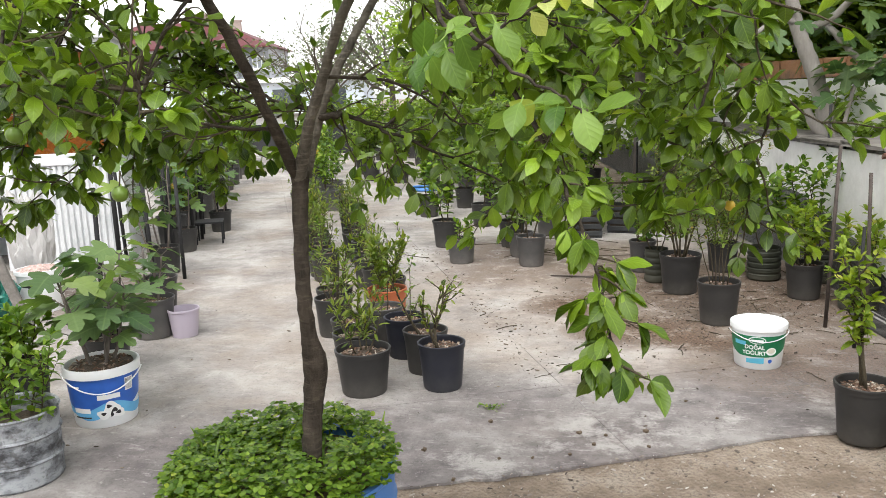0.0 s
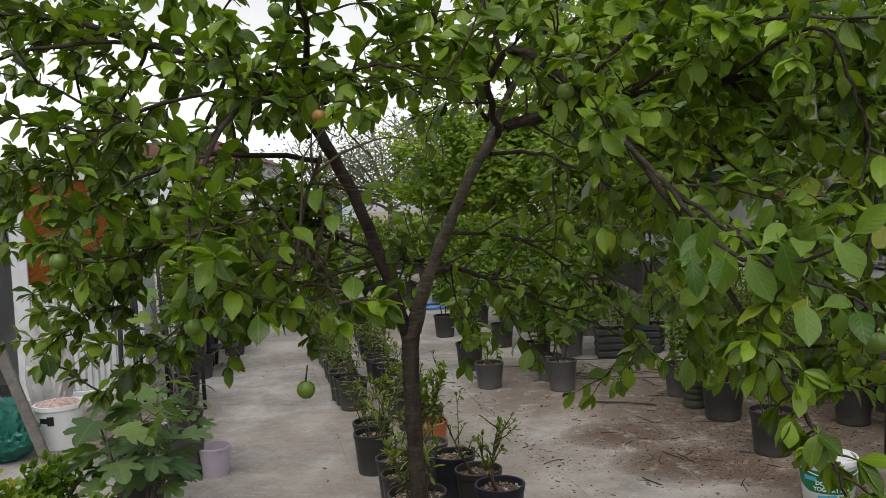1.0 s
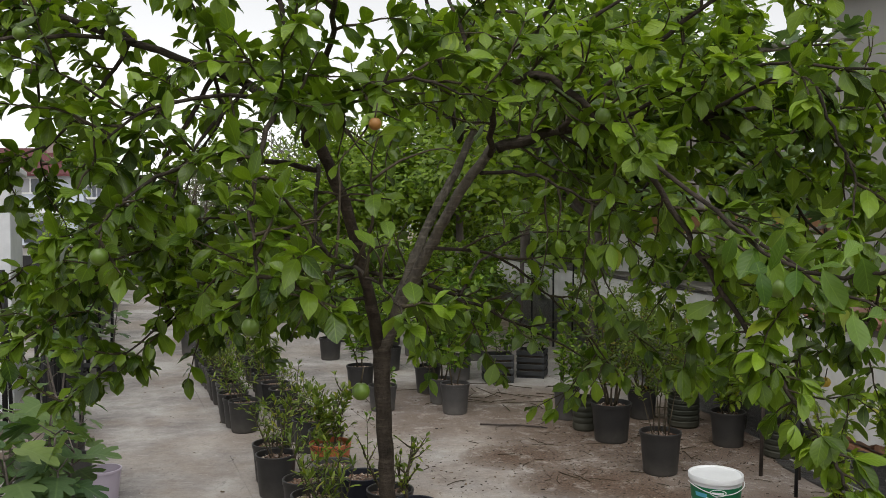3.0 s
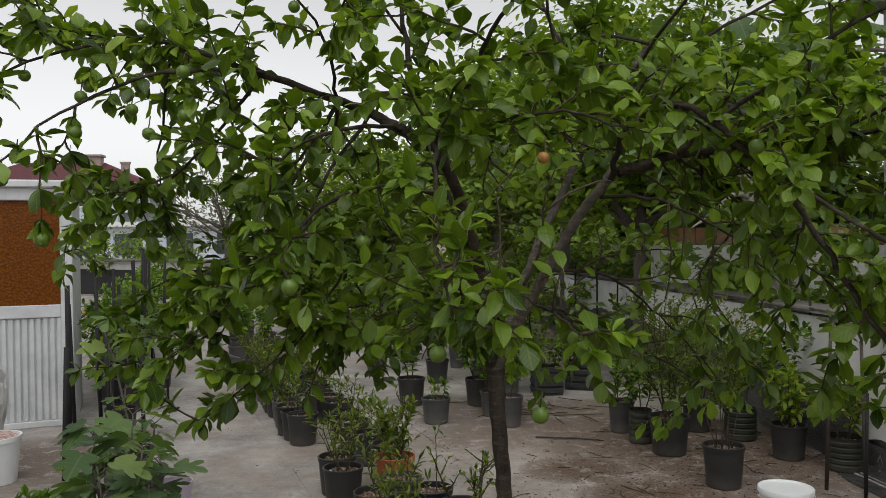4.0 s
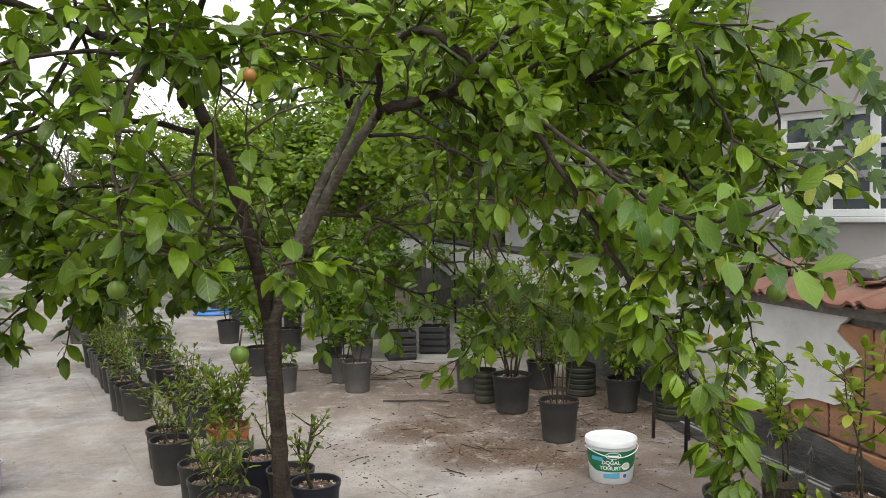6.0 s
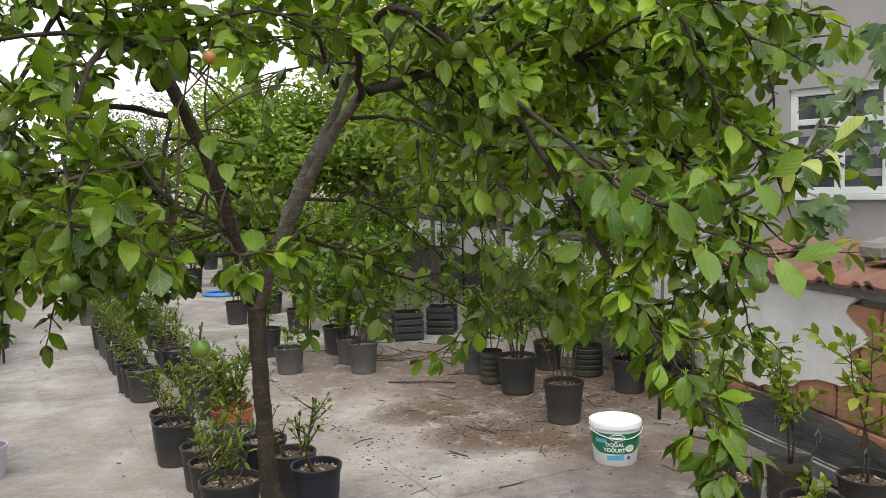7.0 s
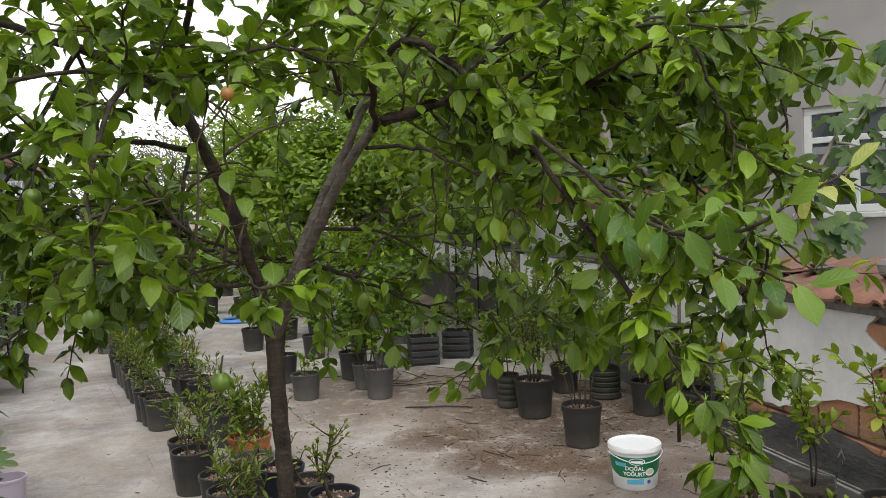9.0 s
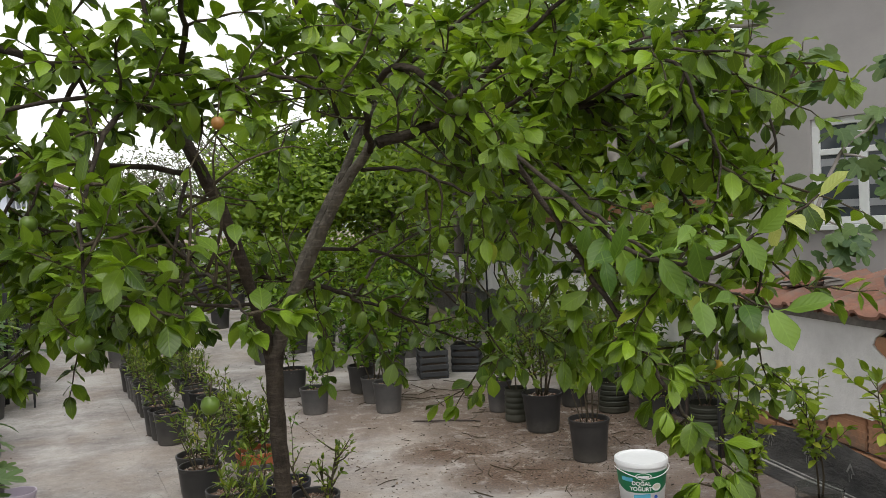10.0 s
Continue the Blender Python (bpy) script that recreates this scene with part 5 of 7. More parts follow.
# the drum
drum = thing("planter_drum", pose(-0.82, 1.26, 0), "cut-down blue plastic drum used as a planter", "planter")
bm = bmesh.new()
lathe(bm, [(0.0, 0.0), (0.262, 0.0), (0.272, 0.02), (0.275, 0.14), (0.281, 0.15), (0.275, 0.16), (0.276, 0.30), (0.282, 0.31), (0.276, 0.32), (0.277, 0.385), (0.283, 0.393), (0.283, 0.404), (0.262, 0.404), (0.262, 0.34)], 44)
part("drum", bm, BLUE_DRUM, drum, smooth=True)
bm = bmesh.new()
lathe(bm, [(0.268, 0.375), (0.20, 0.395), (0.10, 0.40), (0.0, 0.40)], 36)
part("soil", bm, SOIL, drum, smooth=True)
# clover and weeds that cover the soil and hang over the rim
weeds = thing("ground_cover", pose(-0.82, 1.26, 0.40), "dense green clover and weeds spilling over the drum", "plants", kind="stuff")
HEART = blade(0.95, 0.25, 0.1, widest=0.7)
ROUND = blade(0.9, 0.12, 0.15)
GRASS = blade(0.08, 0.3, 0.5)
cov = Leaves()
rng = random.Random(5)
for _ in range(2300):
    a, r = rng.uniform(0, 2 * math.pi), 0.29 * math.sqrt(rng.random())
    lip = max(0, r - 0.24)
    p = Vector((r * math.cos(a), r * math.sin(a), 0.03 + 0.045 * noise.noise(Vector((r * math.cos(a) * 14, r * math.sin(a) * 14, 0))) + rng.uniform(-0.01, 0.05) - lip * 0.6))
    if (p.xy - Vector((0.085, -0.02))).length < 0.04 or (rng.random() < 0.75 and (p.xy - Vector((0.10, 0.09))).length < 0.075):
        continue
    turn = rng.uniform(0, 6)
    for q in range(3):
        an = turn + q * 2.09
        cov.add(HEART, leaf_pose(p, (math.cos(an), math.sin(an), 0.15), rng.uniform(0.010, 0.018), rng, 0.1, 0.2))
for _ in range(2600):
    a = rng.uniform(0, 2 * math.pi) if rng.random() < 0.3 else rng.uniform(2.4, 5.0)
    r = rng.uniform(0.262, 0.325)
    p = Vector((r * math.cos(a), r * math.sin(a), rng.uniform(-0.24, 0.07) - (r - 0.27) * 0.9))
    # the drum is bare below its rim on one side
    if (a > 5.05 or a < 1.0) and (p.z < 0.0 or r > 0.295):
        continue
    turn = rng.uniform(0, 6)
    for q in range(3):
        an = turn + q * 2.09
        cov.add(ROUND if rng.random() < 0.4 else HEART, leaf_pose(p, (math.cos(an), math.sin(an), 0.1), rng.uniform(0.012, 0.021), rng, 0.2, 0.3))
for _ in range(130):
    a, r = rng.uniform(0, 2 * math.pi), 0.27 * math.sqrt(rng.random())
    cov.add(GRASS, leaf_pose((r * math.cos(a), r * math.sin(a), 0.0), (rng.uniform(-0.5, 0.5), rng.uniform(-0.5, 0.5), 1), rng.uniform(0.05, 0.10), rng, 0.0, 0.3))
cov.put("leaves", COVER, weeds)

# ---- potted plants ----
NARROW = [blade(0.24, 0.2, 0.15), blade(0.20, 0.3, 0.3)]
OVAL = [blade(0.52, 0.2, 0.2), blade(0.46, 0.25, 0.35)]
TINY = [blade(0.40, 0.2, 0.2)]
FIGS = [lobed(0.10, 0.18), lobed(0.04, 0.32)]


def pot_profile(d, h):
    r = d / 2
    b = r * 0.79
    return [(0.0, 0.004), (b * 0.96, 0.0), (b, 0.006), (b + 0.002, 0.020), (b + (r - b) * 0.72, h - 0.027), (r * 0.975, h - 0.026), (r * 0.985, h - 0.020), (r * 0.988, h - 0.009), (r, h - 0.007), (r, h - 0.002), (r - 0.003, h), (r - 0.008, h), (r - 0.011, h - 0.004), (r * 0.90, h - 0.045)]


def fill_soil(d, h, parent, r, chips=60, label=""):
    bm = bmesh.new()
    rs = d / 2 - 0.013
    chips = chips * 2
    prof = [(rs, h - 0.036), (rs * 0.75, h - 0.03), (rs * 0.4, h - 0.024), (0.0, h - 0.022)]
    lathe(bm, prof, 18)
    for v in bm.verts:
        v.co.z += r.uniform(-0.004, 0.006)
    part("soil", bm, SOIL, parent, label, smooth=True)
    verts, faces = [], []
    for _ in range(chips):
        a, q = r.uniform(0, 6.28), rs * 0.95 * math.sqrt(r.random())
        c = Vector((q * math.cos(a), q * math.sin(a), h - 0.020 - 0.012 * (q / rs) ** 2))
        m = Matrix.Translation(c) @ pose(0, 0, 0, r.uniform(-35, 35), r.uniform(-35, 35), r.uniform(0, 360)).to_4x4()
        l, w, t = r.uniform(0.004, 0.012), r.uniform(0.002, 0.007), 0.0015
        k = len(verts)
        for p in ((-l, -w, -t), (l, -w * 0.6, -t), (l * 0.8, w, -t), (-l * 0.9, w * 0.8, -t), (-l, -w, t), (l, -w * 0.6, t), (l * 0.8, w, t), (-l * 0.9, w * 0.8, t)):
            verts.append(tuple(m @ Vector(p)))
        faces += [(k + 4, k + 5, k + 6, k + 7), (k, k + 1, k + 5, k + 4), (k + 1, k + 2, k + 6, k + 5), (k + 2, k + 3, k + 7, k + 6), (k + 3, k, k + 4, k + 7)]
    tagged(raw("mulch", verts, faces, CHIP, parent, smooth=False), kind="stuff")


def plant(parent, h, r, stems, height, lean, leaf, size, gap, material, branch=0.5, bare=0.25, wood=TWIG, thick=0.006, sag=0.2, spread_base=0.03, up_lift=0.15, side_len=0.4, fruit_at=0, name="foliage"):
    """Woody stems from the soil, with side shoots and leaves."""
    lv, lines = Leaves(), []
    tops = []
    for s in range(stems):
        a = 2 * math.pi * (s + r.random() * 0.7) / stems
        p = Vector((spread_base * math.cos(a), spread_base * math.sin(a), h - 0.03))
        d = Vector((lean * math.cos(a), lean * math.sin(a), 1)) if stems > 1 else Vector((r.uniform(-lean, lean), r.uniform(-lean, lean), 1))
        H = height * r.uniform(0.8, 1.08)
        tw = shoot(p, d, H, r, 0.16, up_lift, 9)
        lines.append((tw, [thick * (1 - 0.75 * q / 9) for q in range(10)]))
        spots = []
        first = bare * H
        dress(tw, first, gap, size, spots, r, sag)
        for q in range(2, 9):
            if q / 9 > bare * 0.8 and r.random() < branch:
                out = Vector((r.uniform(-1, 1), r.uniform(-1, 1), r.uniform(0.2, 0.9)))
                t2 = shoot(tw[q], out, H * side_len * r.uniform(0.5, 1.1), r, 0.2, up_lift * 0.6, 6)
                lines.append((t2, [thick * 0.55 * (1 - 0.7 * w / 6) for w in range(7)]))
                dress(t2, 0.02, gap, size, spots, r, sag)
                tops.append(t2[-2])
        for q, out, sz, sg in spots:
            lv.add(r.choice(leaf), leaf_pose(q, out, sz, r, sg, 0.4))
    v, f = tube_arrays(lines, 6)
    raw("stem", v, f, wood, parent)
    lv.put(name, material, parent)
    return tops


def potted(name, x, y, d, h, potmat, label, category, group, seed, chips=60, tilt=0.0):
    r = random.Random(seed)
    t = thing(name, pose(x, y, 0, tilt, 0, r.uniform(0, 360)), label, category, group)
    bm = bmesh.new()
    lathe(bm, pot_profile(d, h), 30)
    part("pot", bm, potmat, t, smooth=True)
    fill_soil(d, h, t, r, chips)
    return t, r


ROW = "pots in the rows down the yard"


def make(kind, x, y, d, h, potmat, seed):
    lab = {"oleander": "narrow-leaved green shrub in a black nursery pot", "twiggy": "twiggy sparse shrub with small leaves in a black pot", "sapling": "thin young sapling with few leaves in a black pot", "leafy": "broad-leaved green young tree in a nursery pot"}[kind]
    t, r = potted("potted_shrub", x, y, d, h, potmat, lab, "potted plant", ROW, seed)
    if kind == "oleander":
        plant(t, h, r, 4, 0.28, 0.55, NARROW, 0.054, 0.021, OLEANDER, 0.55, 0.25, side_len=0.45, sag=-0.1, thick=0.0045)
    elif kind == "twiggy":
        plant(t, h, r, 2, 0.28, 0.6, NARROW + OVAL, 0.034, 0.018, OLEANDER, 0.85, 0.35, side_len=0.5, sag=-0.3, thick=0.009)
    elif kind == "sapling":
        plant(t, h, r, 1, 0.30, 0.25, OVAL, 0.035, 0.022, CITRUS, 0.4, 0.35, side_len=0.3, thick=0.004)
    else:
        plant(t, h, r, 2, 0.42, 0.3, OVAL, 0.075, 0.022, CITRUS, 0.7, 0.25, side_len=0.5, thick=0.006)
    return t


# the first pots of the double row, each as it stands
make("oleander", -1.152, 2.83, 0.262, 0.212, POT_BLACK, 101)
make("twiggy", -0.803, 2.935, 0.225, 0.222, POT_NAVY, 102)
make("twiggy", -0.935, 3.15, 0.225, 0.215, POT_BLACK, 103)
make("sapling", -1.10, 3.37, 0.225, 0.215, POT_NAVY, 104)
make("oleander", -1.275, 3.075, 0.225, 0.212, POT_BLACK, 105)
make("sapling", -1.375, 3.31, 0.22, 0.212, POT_BLACK, 106)
a = make("oleander", -1.615, 3.69, 0.225, 0.225, POT_BLACK, 107)
b = make("oleander", -1.70, 3.93, 0.225, 0.22, POT_BLACK, 108)
c = make("sapling", -1.28, 3.56, 0.225, 0.215, POT_GREY, 109)
e = make("twiggy", -1.45, 4.25, 0.22, 0.215, POT_BLACK, 110)
t, r = potted("potted_shrub", -1.365, 3.93, 0.24, 0.225, POT_TERRA, "broad green shrub in a terracotta-coloured plastic pot", "potted plant", ROW, 111)
plant(t, 0.225, r, 6, 0.33, 0.45, NARROW + OVAL, 0.055, 0.014, OLEANDER, 0.6, 0.15, side_len=0.5, sag=-0.2, thick=0.004)
f1 = make("sapling", -2.19, 5.05, 0.23, 0.22, POT_BLACK, 112)
f2 = make("oleander", -1.62, 4.55, 0.22, 0.21, POT_BLACK, 113)
f3 = make("oleander", -3.0, 6.72, 0.22, 0.21, POT_GREY, 114)
rng = random.Random(77)
for i, (x, y) in enumerate(((-2.36, 5.33), (-2.53, 5.78), (-2.70, 6.10), (-2.84, 6.42), (-3.16, 7.05), (-3.28, 7.36), (-2.02, 5.50), (-1.90, 5.18), (-2.26, 5.93), (-2.44, 6.46), (-2.62, 6.86), (-2.75, 7.2), (-1.78, 4.85), (-2.9, 7.6), (-3.42, 7.75), (-3.06, 8.0), (-2.28, 5.19), (-2.45, 5.56), (-2.62, 5.94), (-2.77, 6.26), (-2.92, 6.57), (-2.14, 5.72), (-2.35, 6.2))):
    copy_thing((f1, f2, f3)[i % 3 if i > 5 else (i % 2) * 2], pose(x, y, 0, 0, 0, rng.uniform(0, 360)))
# further down the aisle the plants are larger
big = make("leafy", -3.82, 8.50, 0.27, 0.25, POT_GREY, 120)
for i, (x, y) in enumerate(((-3.95, 8.95), (-4.15, 9.4), (-3.55, 8.7), (-3.7, 9.3), (-4.3, 9.9), (-3.9, 9.8))):
    copy_thing(big, pose(x, y, 0, 0, 0, rng.uniform(0, 360)))

# ---- the middle group ----
MID = "pots in the middle of the yard"
spec = [(-1.57, 6.43, 0.25, 0.24, POT_BLACK), (-1.29, 5.74, 0.235, 0.20, POT_GREY), (-0.98, 6.45, 0.24, 0.235, POT_BLACK), (-0.845, 6.02, 0.215, 0.205, POT_GREY), (-0.715, 5.66, 0.235, 0.235, POT_GREY)]
mids = []
for i, (x, y, d, h, pm) in enumerate(spec):
    t, r = potted("potted_tree", x, y, d, h, pm, "leafy young fruit tree in a dusty nursery pot", "potted plant", MID, 130 + i)
    if i in (1,):
        plant(t, h, r, 3, 0.16, 0.6, OVAL, 0.05, 0.02, CITRUS, 0.4, 0.2, thick=0.004)
    else:
        plant(t, h, r, 2 + i % 2, 0.55 + 0.06 * i, 0.28, OVAL, 0.082, 0.016, CITRUS, 0.9, 0.2, side_len=0.45, thick=0.007)
    mids.append(t)
for i, (x, y) in enumerate(((-2.17, 8.2), (-1.44, 7.55), (-1.28, 8.5), (-1.62, 9.3), (-1.9, 8.9), (-0.72, 7.05), (-1.0, 7.9), (-2.3, 9.6), (-0.6, 8.2))):
    copy_thing(mids[(0, 2, 4)[i % 3]], pose(x, y, 0, 0, 0, rng.uniform(0, 360)))

# tall leafy trees before the far wall
tall, r = potted("potted_tree", -2.9, 11.3, 0.30, 0.28, POT_BLACK, "tall bushy young fruit tree in a black pot", "potted plant", "trees before the far wall", 138)
plant(tall, 0.28, r, 4, 0.95, 0.3, OVAL, 0.095, 0.016, HEDGE, 1.0, 0.1, side_len=0.45, thick=0.010)
for i, (x, y) in enumerate(((-2.3, 11.0), (-1.75, 10.6), (-1.2, 10.2), (-3.5, 11.7), (-4.1, 12.1), (-0.75, 9.5), (-2.0, 11.9), (-2.7, 12.4), (-0.5, 10.6), (-3.3, 13.6), (-2.2, 13.4), (-1.2, 12.6), (-3.9, 14.6), (-2.9, 15.2), (-4.6, 13.2), (-1.7, 14.6), (-5.2, 16.2), (-4.6, 16.6), (-3.5, 16.0))):
    copy_thing(tall, pose(x, y, 0, 0, 0, rng.uniform(0, 360)))

# crates with young plants
crate = thing("plant_crate", pose(-0.36, 6.98, 0, 0, 0, 8), "dark plastic crate holding young green plants", "crate")
bm = bmesh.new()
for z in (0.02, 0.085, 0.15, 0.215):
    box(bm, -0.135, -0.13, z, 0.135, -0.115, z + 0.045, 0.003)
    box(bm, -0.135, 0.115, z, 0.135, 0.13, z + 0.045, 0.003)
    box(bm, -0.135, -0.115, z, -0.12, 0.115, z + 0.045, 0.003)
    box(bm, 0.12, -0.115, z, 0.135, 0.115, z + 0.045, 0.003)
for (x, y) in ((-0.13, -0.125), (0.11, -0.125), (-0.13, 0.105), (0.11, 0.105)):
    box(bm, x, y, 0.0, x + 0.02, y + 0.02, 0.262)
box(bm, -0.125, -0.12, 0.0, 0.125, 0.12, 0.012)
part("frame", bm, CRATE, crate)
bm = bmesh.new()
box(bm, -0.118, -0.11, 0.012, 0.118, 0.11, 0.22)
part("soil", bm, SOIL, crate)
plant(crate, 0.25, random.Random(9), 6, 0.28, 0.35, OVAL, 0.06, 0.02, CITRUS, 0.6, 0.2, spread_base=0.09, thick=0.004)
copy_thing(crate, pose(-0.02, 7.25, 0, 0, 0, -12))

# ---- the group beside the wall ----
WALLSIDE = "pots beside the plastered wall"
r1, r = potted("potted_shrub", 0.538, 4.165, 0.245, 0.245, POT_BLACK, "tall thin-stemmed shrub with tiny leaves in a black pot", "potted plant", WALLSIDE, 140)
plant(r1, 0.245, r, 7, 0.72, 0.25, TINY, 0.032, 0.0075, FINE, 1.0, 0.32, wood=TWIG, thick=0.0042, side_len=0.42, sag=0.0, spread_base=0.045)
r2, r = potted("potted_shrub", 0.365, 4.88, 0.275, 0.258, POT_BLACK, "upright fine-leaved shrub with coppery tips in a large black pot", "potted plant", WALLSIDE, 141)
plant(r2, 0.258, r, 7, 0.85, 0.26, TINY, 0.036, 0.0085, FINE, 1.0, 0.18, thick=0.007, side_len=0.45, sag=0.0, spread_base=0.03)
r4, r = potted("potted_shrub", 1.113, 4.79, 0.235, 0.225, POT_BLACK, "small green shrub in a black pot by the wall", "potted plant", WALLSIDE, 142)
plant(r4, 0.225, r, 4, 0.36, 0.4, OVAL, 0.062, 0.012, LIME, 0.8, 0.2, thick=0.006)
r0, r = potted("potted_shrub", 0.13, 5.50, 0.20, 0.235, POT_GREY, "green shrub in a slim grey pot", "potted plant", WALLSIDE, 143)
plant(r0, 0.235, r, 3, 0.45, 0.3, OVAL, 0.06, 0.02, CITRUS, 0.6, 0.3, thick=0.005)
rb, r = potted("potted_shrub", 0.70, 5.55, 0.23, 0.215, POT_BLACK, "bushy green shrub in a black pot by the wall", "potted plant", WALLSIDE, 144)
plant(rb, 0.215, r, 6, 0.75, 0.3, TINY, 0.040, 0.010, FINE, 1.0, 0.2, thick=0.006)


def ribbed_jar(x, y, d, h, label, seed, material=POT_GREEN, cut=False, leafmat=CITRUS, height=0.4):
    r = random.Random(seed)
    t = thing("potted_shrub", pose(x, y, 0, 0, 0, r.uniform(0, 360)), label, "potted plant", WALLSIDE)
    bm = bmesh.new()
    prof = [(0.0, 0.004), (d * 0.46, 0.0), (d * 0.5, 0.012)]
    n = 5
    for i in range(n):
        z0, z1 = 0.015 + (h - 0.03) * i / n, 0.015 + (h - 0.03) * (i + 1) / n
        prof += [(d * 0.5, z0 + 0.006), (d * 0.5, z1 - 0.012), (d * 0.475, z1 - 0.006), (d * 0.475, z1)]
    prof += [(d * 0.49, h), (d * 0.475, h), (d * 0.47, h - 0.05)]
    lathe(bm, prof, 26)
    part("jar", bm, material, t, smooth=True)
    fill_soil(d * 0.95, h - 0.005, t, r, 30)
    plant(t, h, r, 3, height, 0.35, OVAL, 0.064, 0.014, leafmat, 0.75, 0.3, thick=0.005)
    return t


ribbed_jar(0.222, 5.18, 0.165, 0.235, "green shrub in a ribbed dark water jar", 150, height=0.35)
ribbed_jar(0.95, 5.31, 0.225, 0.225, "green shrub in a squat ribbed dark jar", 151, height=0.55)
ribbed_jar(1.37, 4.54, 0.225, 0.21, "lime-green sapling in a ribbed dark jar", 152, leafmat=LIME, height=0.4)
ribbed_jar(1.30, 5.25, 0.20, 0.22, "broad-leaved sapling in a ribbed dark jar by the wall", 153, leafmat=CITRUS, height=0.62)

# pot with the lime-green sapling, nearest to the wall's near end
pr, r = potted("potted_tree", 0.915, 2.60, 0.225, 0.225, POT_BLACK, "young tree with lime-green leaves in a black pot", "potted plant", WALLSIDE, 160, 90)
plant(pr, 0.225, r, 2, 0.62, 0.10, OVAL, 0.052, 0.012, LIME, 0.9, 0.35, thick=0.008, side_len=0.28, sag=0.2, spread_base=0.015)
pr2, r = potted("potted_tree", 1.106, 2.33, 0.24, 0.215, POT_BLACK, "lime-leaved sapling in a black pot by the wall", "potted plant", WALLSIDE, 161)
plant(pr2, 0.20, r, 3, 0.13, 0.5, OVAL, 0.045, 0.02, LIME, 0.4, 0.2, thick=0.004, side_len=0.3)
pr3, r = potted("potted_tree", 1.42, 2.52, 0.22, 0.22, POT_BLACK, "branching young tree with glossy leaves in a black pot", "potted plant", WALLSIDE, 162)
plant(pr3, 0.22, r, 2, 0.62, 0.22, OVAL, 0.07, 0.026, LIME, 0.7, 0.45, thick=0.007, side_len=0.32)
# a cut clear bottle as a pot
cb = thing("potted_sapling", pose(1.252, 2.82, 0), "thin sapling in a cut clear water bottle", "potted plant", WALLSIDE)
bm = bmesh.new()
lathe(bm, [(0.0, 0.003), (0.088, 0.0), (0.095, 0.012), (0.092, 0.04), (0.097, 0.05), (0.092, 0.085), (0.097, 0.095), (0.092, 0.13), (0.096, 0.14), (0.095, 0.205), (0.100, 0.235), (0.098, 0.235), (0.092, 0.205)], 26)
part("bottle", bm, CLEAR, cb, "clear ribbed plastic", smooth=True)
bm = bmesh.new()
lathe(bm, [(0.0, 0.006), (0.082, 0.006), (0.086, 0.165), (0.05, 0.172), (0.0, 0.175)], 22)
part("soil", bm, SOIL, cb, smooth=True)
plant(cb, 0.20, random.Random(31), 2, 0.60, 0.22, OVAL, 0.054, 0.014, LIME, 1.0, 0.38, thick=0.005, side_len=0.42, spread_base=0.01)

# stakes stuck in the ground beside the wall
for (x, y, hh, tx, ty, mt, rd) in ((1.10, 4.12, 1.0, 0.03, 0.0, STAKE_WOOD, 0.011), (1.29, 4.05, 0.86, -0.02, 0.01, STAKE_WOOD, 0.011), (1.16, 3.75, 0.62, 0.02, 0.02, STAKE, 0.010), (1.36, 5.5, 1.18, 0.01, 0.0, STAKE, 0.012), (1.42, 5.2, 1.0, -0.02, 0.0, STAKE, 0.012), (0.35, 9.2, 1.1, 0.0, 0.0, STAKE, 0.012), (0.55, 9.0, 1.0, 0.02, 0.0, STAKE, 0.012), (0.1, 9.4, 1.15, 0.01, 0.0, STAKE, 0.012)):
    v, f = tube_arrays([([(x, y, -0.01), (x + tx * 0.5, y + ty * 0.5, hh * 0.5), (x + tx, y + ty, hh)], [rd, rd * 0.95, rd * 0.85])], 7)
    tagged(raw("stake", v, f, mt), "thin dark plant stake stuck in the ground", "stake", "plant stakes")

# a tuft of weeds in a crack of the concrete
tuft = thing("weed_tuft", pose(-0.534, 2.702, 0), "small flat tuft of green weeds in a concrete crack", "weeds")
r = random.Random(77)
lv = Leaves()
for i in range(46):
    a = r.uniform(0, 2 * math.pi)
    q = Vector((r.gauss(0, 0.035), r.gauss(0, 0.016), 0.003 + r.uniform(0, 0.012)))
    lv.add(r.choice(OVAL), leaf_pose(q, Vector((math.cos(a), math.sin(a), r.uniform(0.1, 0.7))), r.uniform(0.010, 0.022), r, 0.1, 0.4))
lv.put("foliage", COVER, tuft)
for i in range(14):
    x = r.gauss(-0.1, 0.5)
    bm = bmesh.new()
    w = r.uniform(0.005, 0.011)
    box(bm, -w, -w * 0.8, 0.0, w, w * 0.8, w * 1.1, w * 0.3)
    for v in bm.verts:
        v.co += Vector((r.uniform(-0.3, 0.3) * w, r.uniform(-0.3, 0.3) * w, max(0.0, r.uniform(-0.3, 0.3) * w) if v.co.z > w * 0.5 else 0.0))
    peb = part("pebble", bm, LITTER, None)
    peb.matrix_basis = pose(x, 2.36 + 0.47 * x + r.gauss(0.06, 0.13), 0.0, 0, 0, r.uniform(0, 180))
    tagged(peb, "small dark stone lying on the bare concrete", "stone", "stray stones")

# ---- the yoghurt bucket ----
yo = thing("yoghurt_bucket", pose(0.655, 3.45, 0, 0, 0, 0), "white plastic yoghurt bucket with a green printed label", "bucket")


def bucket_radius(z, r0, r1, h):
    return r0 + (r1 - r0) * z / h


